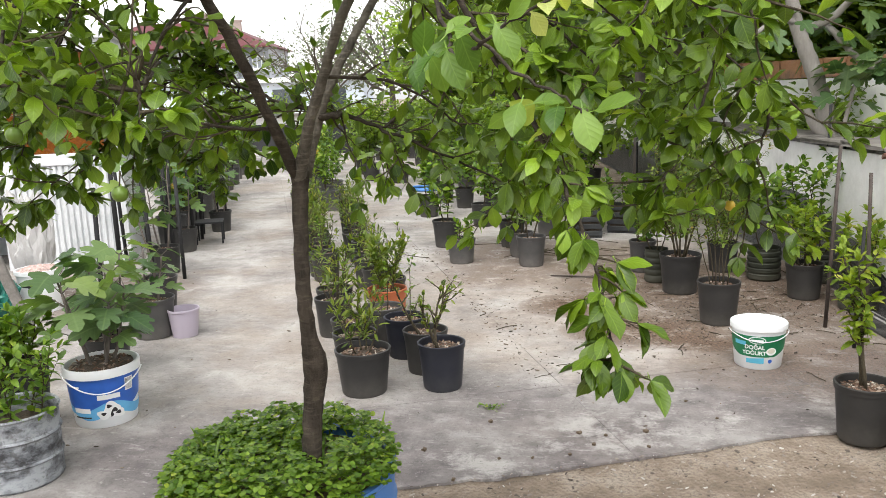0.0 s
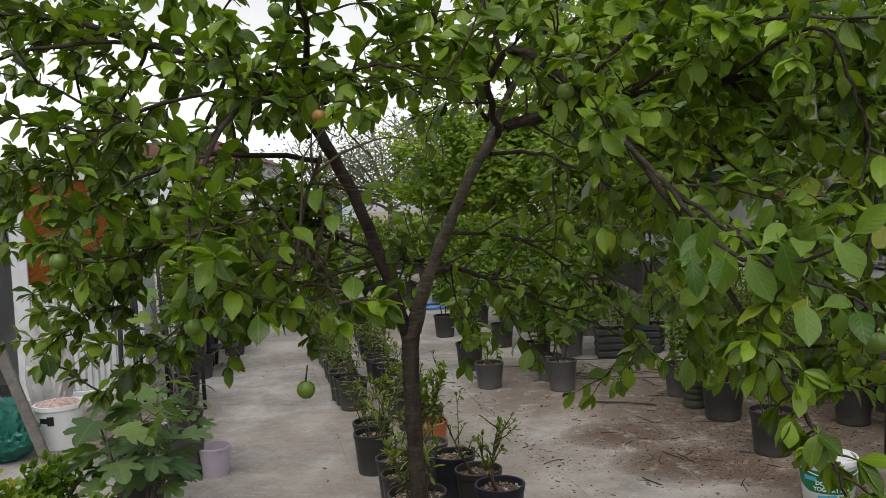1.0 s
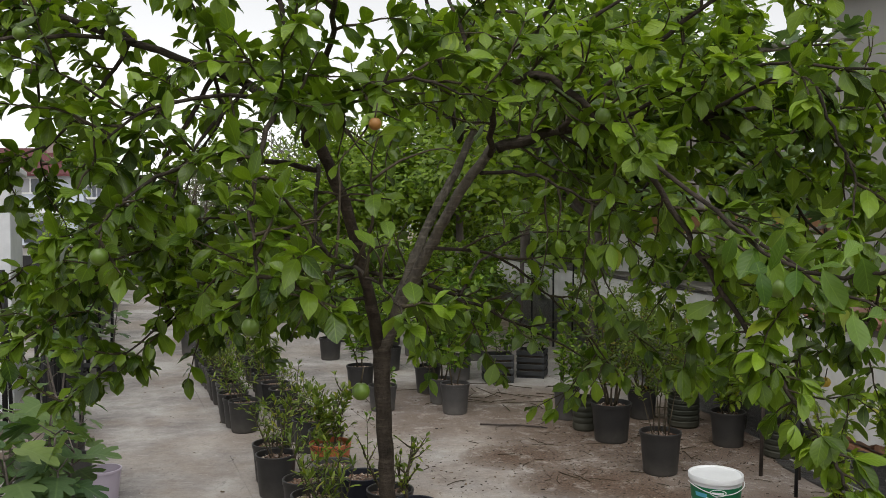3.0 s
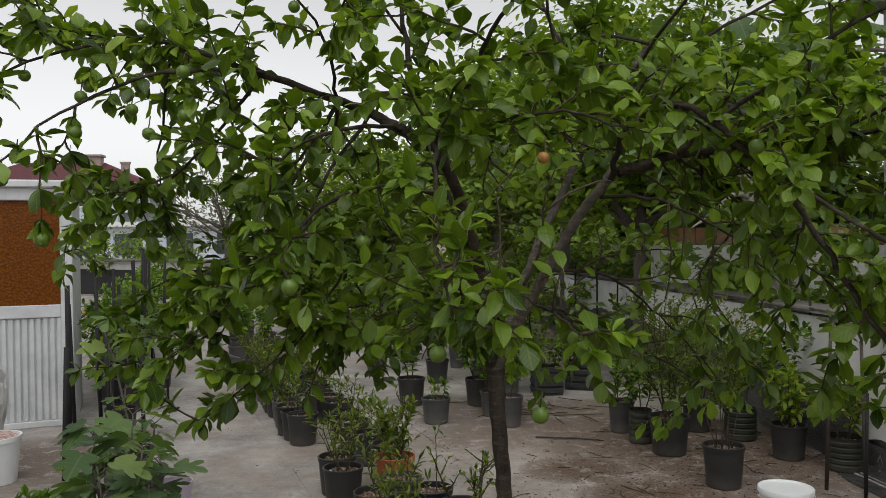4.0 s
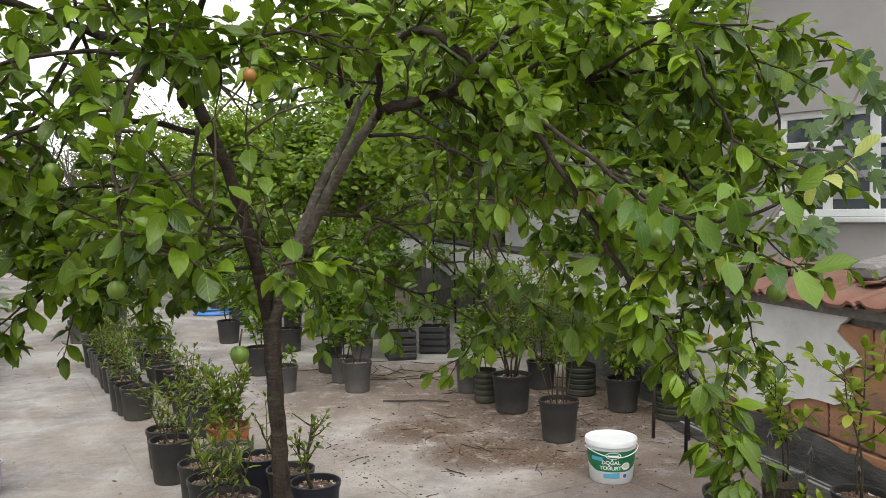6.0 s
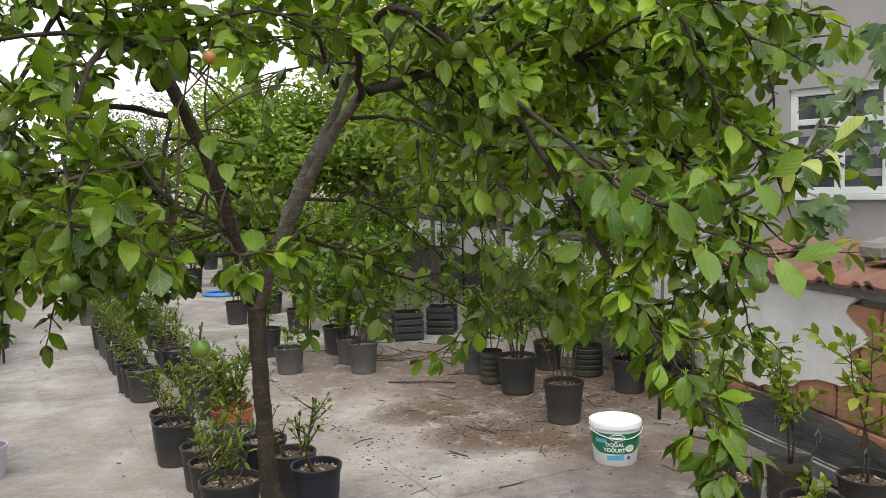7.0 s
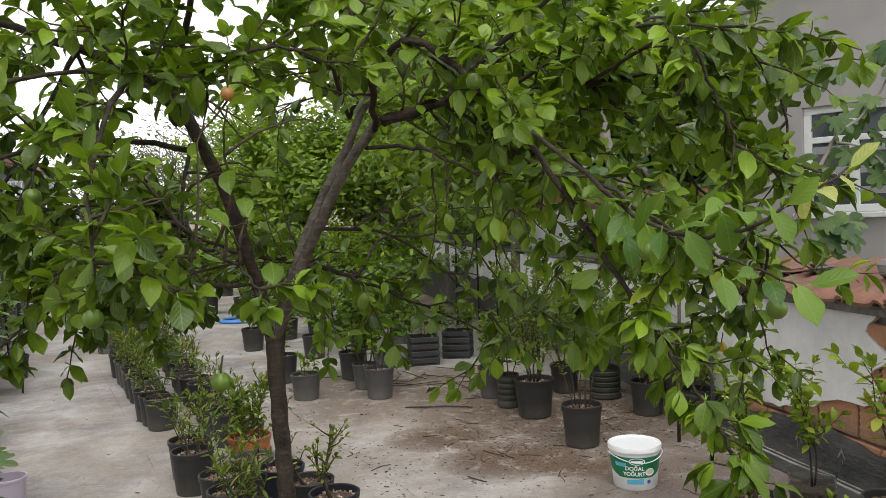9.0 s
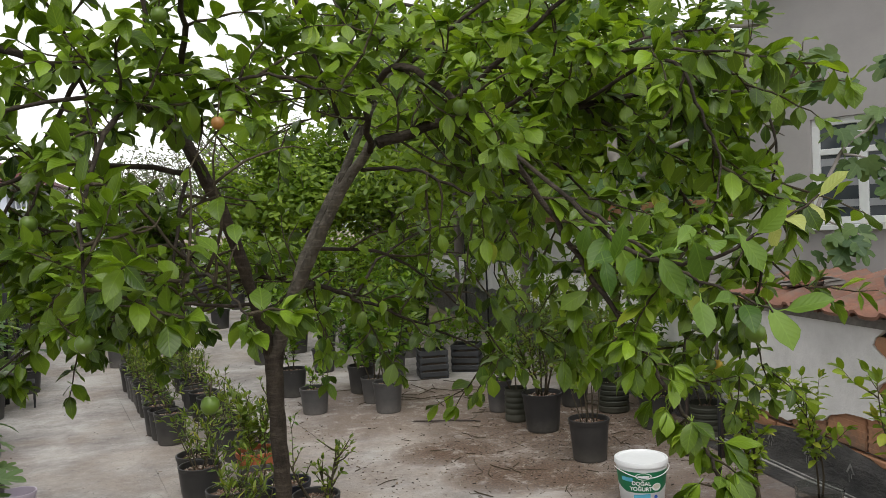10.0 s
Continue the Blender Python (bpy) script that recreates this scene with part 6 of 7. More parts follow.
def wrap(a0, a1, z0, z1, r0, r1, h, lift=0.0008, n=14, rows=1):
    """A printed patch on the side of a tapered bucket; z0 and z1 may be functions of the angle."""
    verts, faces = [], []
    for i in range(n + 1):
        a = a0 + (a1 - a0) * i / n
        lo = z0(a) if callable(z0) else z0
        hi = z1(a) if callable(z1) else z1
        for q in range(rows + 1):
            z = lo + (hi - lo) * q / rows
            r = bucket_radius(z, r0, r1, h) + lift
            verts.append((r * math.sin(a), -r * math.cos(a), z))
    for i in range(n):
        for q in range(rows):
            k = i * (rows + 1) + q
            faces.append((k, k + rows + 1, k + rows + 2, k + 1))
    return verts, faces


def bucket_text(text, centre, z, size, r0, r1, h, material, parent, lift=0.0016):
    """Raised printed letters bent round the bucket."""
    cu = bpy.data.curves.new("lettering", "FONT")
    cu.body, cu.size, cu.align_x, cu.extrude = text, size, "CENTER", 0.0
    cu.offset = size * 0.03
    tmp = bpy.data.objects.new("lettering", cu)
    scene.collection.objects.link(tmp)
    dg = bpy.context.evaluated_depsgraph_get()
    me = bpy.data.meshes.new_from_object(tmp.evaluated_get(dg))
    bpy.data.objects.remove(tmp)
    b = bmesh.new()
    b.from_mesh(me)
    bmesh.ops.subdivide_edges(b, edges=[e for e in b.edges if e.calc_length() > size * 0.25], cuts=2)
    for v in b.verts:
        zz = z + v.co.y
        r = bucket_radius(zz, r0, r1, h) + lift
        a = centre + v.co.x / r
        v.co = Vector((r * math.sin(a), -r * math.cos(a), zz))
    return part("lettering", b, material, parent)


R0, R1, HY = 0.108, 0.127, 0.206
bm = bmesh.new()
lathe(bm, [(0.0, 0.003), (R0 - 0.004, 0.0), (R0, 0.006), (R1, HY), (R1 - 0.004, HY), (R0 - 0.003, 0.008), (0.0, 0.008)], 48)
part("body", bm, WHITE_PLASTIC, yo, smooth=True)
bm = bmesh.new()
lathe(bm, [(R1 + 0.001, HY - 0.018), (R1 + 0.005, HY - 0.016), (R1 + 0.0055, HY + 0.006), (R1 + 0.003, HY + 0.010), (R1 - 0.004, HY + 0.010), (R1 - 0.008, HY + 0.003), (R1 * 0.6, HY + 0.003), (0.0, HY + 0.004)], 48)
part("lid", bm, WHITE_PLASTIC, yo, smooth=True)
FACE = -0.20
v, f = wrap(FACE - 1.45, FACE + 1.5, lambda a: 0.066 + 0.05 * max(0, abs(a - FACE) - 0.75), lambda a: 0.170, R0, R1, HY, 0.0008, 30, 4)
raw("label_band", v, f, GREEN_PRINT, yo, "green printed band")
v, f = wrap(FACE - 0.42, FACE + 0.30, 0.034, lambda a: 0.060 + 0.012 * (a - FACE), R0, R1, HY, 0.0009, 14, 2)
raw("label_strip", v, f, AQUA_PRINT, yo)
v, f = wrap(FACE - 0.95, FACE - 0.42, lambda a: 0.120, lambda a: 0.140, R0, R1, HY, 0.0013, 10, 1)
raw("label_strip", v, f, AQUA_PRINT, yo)


def disc(centre, z, ra, rz, lift, material, name):
    verts, faces = [], []
    n = 24
    def pt(x, y):
        zz = z + y
        r = bucket_radius(zz, R0, R1, HY) + lift
        a = centre + x / r
        return (r * math.sin(a), -r * math.cos(a), zz)
    verts.append(pt(0, 0))
    for ring in (0.5, 1.0):
        for i in range(n):
            verts.append(pt(ra * ring * math.cos(2 * math.pi * i / n), rz * ring * math.sin(2 * math.pi * i / n)))
    for i in range(n):
        j = (i + 1) % n
        faces.append((0, 1 + i, 1 + j))
        faces.append((1 + i, 1 + n + i, 1 + n + j, 1 + j))
    return raw(name, verts, faces, material, yo)


disc(FACE + 0.02, 0.150, 0.040, 0.018, 0.0014, WHITE_PRINT, "emblem")
disc(FACE + 0.02, 0.150, 0.035, 0.0145, 0.0019, GREEN_PRINT, "emblem")
v, f = wrap(FACE - 0.20, FACE + 0.24, 0.146, 0.154, R0, R1, HY, 0.0026, 8, 1)
raw("emblem_bar", v, f, WHITE_PRINT, yo)
bucket_text("DOĞAL", FACE - 0.08, 0.105, 0.027, R0, R1, HY, WHITE_PRINT, yo)
bucket_text("YOĞURT", FACE - 0.10, 0.077, 0.027, R0, R1, HY, WHITE_PRINT, yo)
disc(FACE + 0.58, 0.094, 0.025, 0.019, 0.0014, WHITE_PRINT, "bowl_picture")
disc(FACE + 0.58, 0.097, 0.020, 0.012, 0.0019, CREAM_PRINT, "bowl_picture")
disc(FACE + 0.55, 0.045, 0.010, 0.010, 0.0014, BLUE_PRINT, "seal")
pts = [(math.sin(a) * (R1 + 0.008), -math.cos(a) * (R1 + 0.008), 0.176 - 0.030 * math.cos(a) ** 2) for a in np.linspace(-1.57, 1.57, 25)]
v, f = tube_arrays([(pts, [0.0022] * len(pts))], 6)
raw("handle", v, f, WHITE_PLASTIC, yo)

# ---- the blue bucket with the fig sapling ----
FIGGROUP = "fig saplings in odd buckets"
bb = thing("potted_fig", pose(-2.19, 2.37, 0, 0, 0, 30), "fig sapling in a blue and white printed paint bucket", "potted plant", FIGGROUP)
BR0, BR1, BH = 0.128, 0.152, 0.262
bm = bmesh.new()
lathe(bm, [(0.0, 0.003), (BR0 - 0.004, 0.0), (BR0, 0.008), (bucket_radius(BH - 0.04, BR0, BR1, BH), BH - 0.04), (BR1 + 0.006, BH - 0.038), (BR1 + 0.006, BH - 0.006), (BR1 + 0.004, BH), (BR1 - 0.004, BH), (BR1 - 0.008, BH - 0.05)], 44)
part("bucket", bm, WHITE_PLASTIC, bb, smooth=True)
v, f = wrap(-1.75, 1.75, lambda a: 0.075 + 0.012 * math.sin(5 * a + 1) + 0.02 * (a > 0.4) * (a - 0.4), 0.222, BR0, BR1, BH, 0.0009, 44, 4)
raw("label_band", v, f, BLUE_PRINT, bb)
v, f = wrap(-1.5, 1.6, lambda a: 0.052 + 0.014 * math.sin(4 * a), lambda a: 0.098 + 0.020 * math.sin(3.3 * a + 0.5), BR0, BR1, BH, 0.0014, 40, 2)
raw("label_wave", v, f, CYAN_PRINT, bb)
for (a0, a1, z0, z1) in ((-0.95, -0.35, 0.072, 0.094), (-0.95, -0.35, 0.048, 0.055), (-0.10, 0.55, 0.130, 0.152), (-1.05, -0.6, 0.186, 0.194)):
    v, f = wrap(a0, a1, z0, z1, BR0, BR1, BH, 0.002, 10, 1)
    raw("lettering_bar", v, f, WHITE_PRINT if a0 < 0 and z0 > 0.06 else BLACK_PRINT, bb)


def blot(a0, z0, ra, rz, lift, material):
    """A rounded printed blot on the blue bucket."""
    verts, faces, n = [], [], 18
    for ring in (0.0, 0.55, 1.0):
        for i in range(n):
            q = 2 * math.pi * i / n
            k = ring * (1 + 0.18 * math.sin(3 * q + a0 * 9))
            zz = z0 + rz * k * math.sin(q)
            r = bucket_radius(zz, BR0, BR1, BH) + lift
            aa = a0 + ra * k * math.cos(q) / r
            verts.append((r * math.sin(aa), -r * math.cos(aa), zz))
    for ring in (0, 1):
        for i in range(n):
            j = (i + 1) % n
            faces.append((ring * n + i, ring * n + n + i, ring * n + n + j, ring * n + j))
    raw("label_patch", verts, faces, material, bb)


blot(0.28, 0.085, 0.035, 0.032, 0.0018, WHITE_PRINT)
blot(0.05, 0.062, 0.030, 0.020, 0.0019, WHITE_PRINT)
blot(0.48, 0.060, 0.028, 0.018, 0.0019, WHITE_PRINT)
for (aa, zz, w, hh) in ((0.20, 0.098, 0.010, 0.008), (0.36, 0.078, 0.012, 0.010), (0.03, 0.066, 0.010, 0.007), (0.47, 0.064, 0.011, 0.008), (0.27, 0.060, 0.006, 0.012)):
    blot(aa, zz, w, hh, 0.0025, BLACK_PRINT)
v, f = wrap(0.72, 1.0, 0.150, 0.208, BR0, BR1, BH, 0.0016, 8, 1)
raw("label_panel", v, f, WHITE_PRINT, bb)
for q in range(6):
    v, f = wrap(0.745 + q * 0.04, 0.762 + q * 0.04, 0.155, 0.203, BR0, BR1, BH, 0.0022, 2, 1)
    raw("lettering_bar", v, f, BLACK_PRINT, bb)
pts = [(math.sin(a) * (BR1 + 0.010), -math.cos(a) * (BR1 + 0.010), 0.228 - 0.065 * math.cos(a - 0.1) ** 2) for a in np.linspace(-1.5, 1.5, 25)]
v, f = tube_arrays([(pts, [0.0028] * len(pts))], 6)
raw("handle", v, f, WHITE_PLASTIC, bb)
rr = random.Random(61)
fill_soil(2 * BR1 - 0.012, BH + 0.022, bb, rr, 60)


def fig_plant(parent, h, r, stems, height, lean, size, bare=0.4, per=7):
    """Bare upright stems with broad lobed leaves held out on stalks."""
    lv, lines = Leaves(), []
    for s in range(stems):
        a = 2 * math.pi * (s + r.random() * 0.6) / stems
        p = Vector((0.04 * math.cos(a), 0.04 * math.sin(a), h - 0.03))
        tw = shoot(p, (lean * math.cos(a), lean * math.sin(a), 1), height * r.uniform(0.8, 1.1), r, 0.10, 0.1, 9)
        lines.append((tw, [0.0085 * (1 - 0.55 * q / 9) for q in range(10)]))
        for q in range(per):
            k = bare + (1 - bare) * q / (per - 1)
            i = min(8, int(k * 9))
            c = tw[i].lerp(tw[i + 1], k * 9 - i if i < 8 else 1.0)
            an = a + q * 2.4 + r.uniform(-0.4, 0.4)
            out = Vector((math.cos(an), math.sin(an), 0.35 + 0.5 * k))
            tip = c + out.normalized() * r.uniform(0.045, 0.085)
            lines.append(([c, tip], [0.0028, 0.002]))
            lv.add(r.choice(FIGS), leaf_pose(tip, (out.x, out.y, 0.05), size * r.uniform(0.65, 1.1), r, 0.2, 0.2))
    v, f = tube_arrays(lines, 7)
    raw("stem", v, f, TWIG_GREY, parent)
    lv.put("foliage", FIG, parent)


fig_plant(bb, BH - 0.01, rr, 5, 0.40, 0.36, 0.145, 0.45, 8)


def fig_pot(x, y, d, h, mt, seed, height, label, n=3, size=0.16):
    t, r = potted("potted_fig", x, y, d, h, mt, label, "potted plant", FIGGROUP, seed)
    fig_plant(t, h, r, n, height, 0.25, size * 0.85, 0.4 if height > 0.5 else 0.25, 9)
    return t


fig_pot(-2.53, 2.88, 0.235, 0.21, POT_BLACK, 171, 0.46, "fig sapling in a black nursery pot", 4)
fig_pot(-2.70, 3.55, 0.27, 0.235, POT_GREY, 172, 0.30, "low leafy plant in a wide grey pot", 3, 0.12)
fig_pot(-2.99, 4.10, 0.235, 0.23, POT_BLACK, 173, 0.80, "tall fig sapling with a bent bare stem in a black pot", 1, 0.17)
lil = thing("plant_pot", pose(-2.515, 3.58, 0, 0, 0, 20), "small empty lilac plastic pot", "pot")
bm = bmesh.new()
lathe(bm, [(0.0, 0.004), (0.072, 0.0), (0.088, 0.15), (0.093, 0.152), (0.093, 0.165), (0.086, 0.165), (0.07, 0.01), (0.0, 0.01)], 28)
part("pot", bm, POT_LILAC, lil, smooth=True)

# grey metal drum at the near edge of the yard
gd = thing("metal_drum", pose(-2.16, 1.80, 0), "battered grey metal drum with a rolled hoop, half full of soil", "drum")
bm = bmesh.new()
lathe(bm, [(0.0, 0.004), (0.148, 0.0), (0.156, 0.01), (0.157, 0.088), (0.163, 0.095), (0.157, 0.102), (0.158, 0.178), (0.165, 0.186), (0.158, 0.194), (0.160, 0.262), (0.167, 0.270), (0.162, 0.276), (0.154, 0.270), (0.152, 0.18)], 40)
part("drum", bm, GREY_METAL, gd, smooth=True)
bm = bmesh.new()
lathe(bm, [(0.155, 0.205), (0.10, 0.21), (0.0, 0.208)], 28)
part("soil", bm, SOIL, gd, smooth=True)
plant(gd, 0.225, random.Random(44), 6, 0.30, 0.5, OVAL, 0.045, 0.013, COVER, 0.8, 0.1, thick=0.004, spread_base=0.09, side_len=0.5)
for k, (x, y, z) in enumerate(((-2.50, 1.92, 0.0), (-2.46, 2.20, 0.0))):
    t, r = potted("potted_shrub", x, y, 0.24, 0.30, POT_BLACK, "bushy green shrub in a black pot by the metal drum", "potted plant", "pots by the metal drum", 180 + k)
    plant(t, 0.30, r, 6, 0.24, 0.5, OVAL, 0.055, 0.013, LIME if k == 0 else COVER, 0.8, 0.15, thick=0.005)
hose = thing("hose", pose(0, 0, 0), "thin green garden hose lying on the concrete", "hose")
pts, rad = smooth_line([(-2.6, 1.42, 0.008), (-2.2, 1.47, 0.008), (-1.95, 1.44, 0.008), (-1.75, 1.36, 0.008)], [0.006] * 4, 6)
v, f = tube_arrays([(pts, rad)], 8)
raw("pipe", v, f, GREEN_SACK, hose)

# ---- clutter in front of the cabin ----
wb = thing("waste_bucket", pose(-3.86, 4.05, 0), "dirty white bucket heaped with pale rubbish", "bucket")
bm = bmesh.new()
lathe(bm, [(0.0, 0.004), (0.125, 0.0), (0.150, 0.255), (0.158, 0.258), (0.158, 0.285), (0.146, 0.285), (0.142, 0.23)], 36)
part("bucket", bm, WHITE_PLASTIC, wb, smooth=True)
bm = bmesh.new()
lathe(bm, [(0.145, 0.262), (0.10, 0.29), (0.05, 0.30), (0.0, 0.305)], 22)
for v in bm.verts:
    v.co += Vector((0, 0, 0.02 * noise.noise(v.co * 40)))
part("rubbish", bm, plain("pinkish_rubbish", (0.42, 0.30, 0.27), 0.9, 0.5, 40, bump=0.8), wb)
v, f = wrap(-0.3, 0.35, 0.18, 0.215, 0.125, 0.150, 0.255, 0.001, 8, 1)
raw("lettering_bar", v, f, BLACK_PRINT, wb)
v, f = wrap(0.1, 0.4, 0.165, 0.225, 0.125, 0.150, 0.255, 0.0016, 6, 1)
raw("lettering_bar", v, f, BLACK_PRINT, wb)


def crumpled(name, centre, size, material, label, category, seed, amp=0.25):
    b = bmesh.new()
    bmesh.ops.create_icosphere(b, subdivisions=4, radius=1.0)
    off = Vector((seed * 3.1, seed * 1.7, seed))
    for v in b.verts:
        p = v.co.copy()
        k = 1 + amp * noise.noise(p * 1.6 + off) + amp * 0.6 * abs(noise.noise(p * 4.5 + off)) + amp * 0.25 * noise.noise(p * 11 + off)
        v.co = Vector((p.x * size[0] * k, p.y * size[1] * k, max(0.0, (p.z + 0.92) * size[2] * k)))
    ob = part(name, b, material)
    ob.location = centre
    return tagged(ob, label, category)


crumpled("plastic_bag", (-4.16, 4.36, 0.0), (0.14, 0.12, 0.36), CLEAR_FILM, "tall crumpled milky plastic bag standing by the cabin", "bag", 3, 0.35)
crumpled("sack", (-4.0, 3.74, 0.0), (0.17, 0.15, 0.16), GREEN_SACK, "slumped green woven sack on the concrete", "sack", 7, 0.4)
crumpled("sack", (-4.28, 3.80, 0.22), (0.16, 0.14, 0.11), plain("beige_sack", (0.42, 0.33, 0.25), 0.9, 0.2), "beige sack lying on the blue crate", "sack", 12, 0.3)
tub = thing("storage_tub", pose(-4.28, 3.80, 0, 0, 0, 20), "blue plastic tub with a white rim", "tub")
bm = bmesh.new()
box(bm, -0.2, -0.15, 0.0, 0.2, 0.15, 0.20, 0.02)
part("tub", bm, plain("blue_tub", (0.03, 0.09, 0.25), 0.45, 0.15), tub)
bm = bmesh.new()
box(bm, -0.215, -0.165, 0.20, 0.215, 0.165, 0.222, 0.008)
part("rim", bm, WHITE_PLASTIC, tub)
plank = thing("plank", pose(-3.62, 3.62, 0, 0, 0, 0), "weathered grey plank leaning to one side", "plank")
bm = bmesh.new()
box(bm, -0.03, -0.015, 0, 0.03, 0.015, 0.80, 0.003)
p = part("board", bm, BARE_TIMBER, plank)
p.matrix_basis = pose(0, 0, 0, 4, -16, 20)

# black stakes for the young trees by the cabin
rng = random.Random(19)
for i, (x, y, hh) in enumerate(((-3.44, 4.10, 0.82), (-3.92, 5.02, 1.15), (-3.98, 5.2, 1.0), (-3.80, 5.25, 1.22), (-3.70, 5.45, 1.05), (-3.86, 5.6, 1.25), (-3.55, 4.9, 0.85), (-4.05, 6.0, 1.1), (-4.0, 6.3, 1.3), (-3.35, 5.0, 0.8), (-4.15, 6.7, 1.35), (-4.3, 7.0, 1.4), (-4.25, 7.4, 1.3), (-4.5, 7.7, 1.4))):
    tx, ty = rng.uniform(-0.05, 0.05), rng.uniform(-0.03, 0.03)
    rd = rng.uniform(0.013, 0.019)
    v, f = tube_arrays([([(x, y, -0.01), (x + tx * 0.5, y + ty * 0.5, hh * 0.5), (x + tx, y + ty, hh)], [rd, rd, rd * 0.95])], 7)
    tagged(raw("stake", v, f, STAKE), "thin black plant stake standing beside the cabin", "stake", "plant stakes")
for i, (x, y) in enumerate(((-3.62, 5.20), (-3.98, 6.1), (-4.2, 7.2))):
    fig_pot(x, y, 0.24, 0.22, POT_BLACK, 190 + i, 0.62, "fig sapling tied to black stakes beside the cabin", 2, 0.17)

# lemon bushes along the far side of the aisle
lem, r = potted("potted_lemon", -4.95, 8.15, 0.30, 0.28, POT_GREY, "bushy lemon tree with yellow fruit in a pot", "potted plant", "lemon trees along the aisle", 200)
tops = plant(lem, 0.28, r, 4, 0.62, 0.4, OVAL, 0.085, 0.022, CITRUS, 0.85, 0.15, thick=0.008, side_len=0.5)
for q in tops[::3]:
    b = bmesh.new()
    lathe(b, [(0.0, -0.04), (0.018, -0.03), (0.03, 0.0), (0.02, 0.028), (0.0, 0.038)], 10)
    ob = part("lemon", b, YELLOW_FRUIT, lem, smooth=True)
    ob.location = q - Vector((0, 0, 0.05))
rng = random.Random(91)
for (x, y) in ((-4.45, 6.85), (-4.62, 7.15), (-4.32, 6.45), (-5.05, 7.8), (-5.45, 9.1), (-4.75, 7.55), (-5.25, 8.8), (-5.5, 9.5), (-5.8, 10.2), (-6.1, 10.9), (-6.4, 11.7), (-5.1, 8.45), (-5.65, 9.8), (-6.3, 11.3), (-6.8, 12.6), (-4.6, 11.0), (-4.9, 11.8), (-5.2, 12.6), (-4.4, 10.4), (-7.1, 13.4), (-7.5, 14.2), (-7.9, 15.1), (-8.3, 16.0), (-8.8, 17.0), (-7.3, 13.9), (-8.1, 15.6), (-6.0, 14.2), (-6.4, 15.2), (-6.9, 16.4)):
    copy_thing(lem, pose(x, y, 0, 0, 0, rng.uniform(0, 360)))
# low black stands by the aisle
for (x, y) in ((-3.62, 6.55), (-4.35, 7.35)):
    st = thing("plant_stand", pose(x - 0.35, y, 0, 0, 0, 25), "low black metal plant stand with thin legs", "stand", "plant stands")
    bm = bmesh.new()
    box(bm, -0.13, -0.13, 0.20, 0.13, 0.13, 0.215, 0.003)
    part("top", bm, STAKE, st)
    for (lx, ly) in ((-0.12, -0.12), (0.12, -0.12), (-0.12, 0.12), (0.12, 0.12)):
        bm = bmesh.new()
        box(bm, lx - 0.008, ly - 0.008, 0.0, lx + 0.008, ly + 0.008, 0.20)
        part("leg", bm, STAKE, st)

# blue hose coil far down the yard
coil = thing("hose", pose(-2.83, 10.7, 0), "coiled blue garden hose on the concrete", "hose")
pts = [((0.30 - 0.012 * i / 10) * math.cos(i * 0.5), (0.24 - 0.01 * i / 10) * math.sin(i * 0.5), 0.02 + 0.006 * (i // 13)) for i in range(52)]
v, f = tube_arrays([(pts, [0.014] * len(pts))], 6)
raw("pipe", v, f, BLUE_HOSE, coil)

# the stick on the ground, and the litter about it
sk = thing("stick", pose(0, 0, 0), "straight dark stick lying on the concrete", "stick")
pts, rad = smooth_line([(-0.52, 5.25, 0.012), (-0.3, 5.22, 0.014), (-0.14, 5.20, 0.012), (-0.04, 5.16, 0.011)], [0.006, 0.0065, 0.006, 0.004], 4, 0.002)
v, f = tube_arrays([(pts, rad)], 7)
raw("wood", v, f, STAKE_WOOD, sk)


def scatter(name, label, spots_fn, count, lo, hi, seed, material=None):
    r = random.Random(seed)
    verts, faces = [], []
    for _ in range(count):
        x, y = spots_fn(r)
        if material and -0.425 * x + 0.905 * y > 2.06:
            continue
        l = lo + (hi - lo) * r.random() ** 2.2
        w = l * r.uniform(0.15, 0.7)
        m = Matrix.Translation((x, y, 0.004 + w * 0.15)) @ pose(0, 0, 0, r.uniform(-14, 14), r.uniform(-14, 14), r.uniform(0, 360))
        k = len(verts)
        t = max(0.0015, w * 0.25)
        for p in ((-l, -w, -t), (l, -w * 0.4, -t), (l * 0.7, w, -t), (-l * 0.8, w * 0.7, -t), (-l * 0.9, -w * 0.8, t), (l * 0.9, -w * 0.3, t), (l * 0.6, w * 0.8, t), (-l * 0.7, w * 0.6, t)):
            verts.append(tuple(m @ Vector(p)))
        faces += [(k + 4, k + 5, k + 6, k + 7), (k, k + 1, k + 5, k + 4), (k + 1, k + 2, k + 6, k + 5), (k + 2, k + 3, k + 7, k + 6), (k + 3, k, k + 4, k + 7)]
    return tagged(raw(name, verts, faces, material or LITTER, smooth=False), label, "litter", kind="stuff")


scatter("litter", "dry crumbs of earth and leaf on the concrete", lambda r: (r.gauss(0.35, 0.5), r.gauss(4.4, 0.5)), 2200, 0.0015, 0.010, 1)
scatter("litter", "scattered dry leaves and grit about the yard", lambda r: (r.uniform(-3.5, 1.6), r.uniform(1.9, 8.5)), 520, 0.0012, 0.012, 2)
scatter("gravel", "small stones and grit on the sandy earth", lambda r: (r.uniform(-1.0, 2.2), r.uniform(0.8, 2.5)), 5200, 0.0015, 0.011, 3, GRIT)


def along_joint(r):
    q = yard(1.05 + r.gauss(0, 0.09), r.uniform(3.0, 6.5))
    return q.x + r.gauss(0, 0.02), q.y


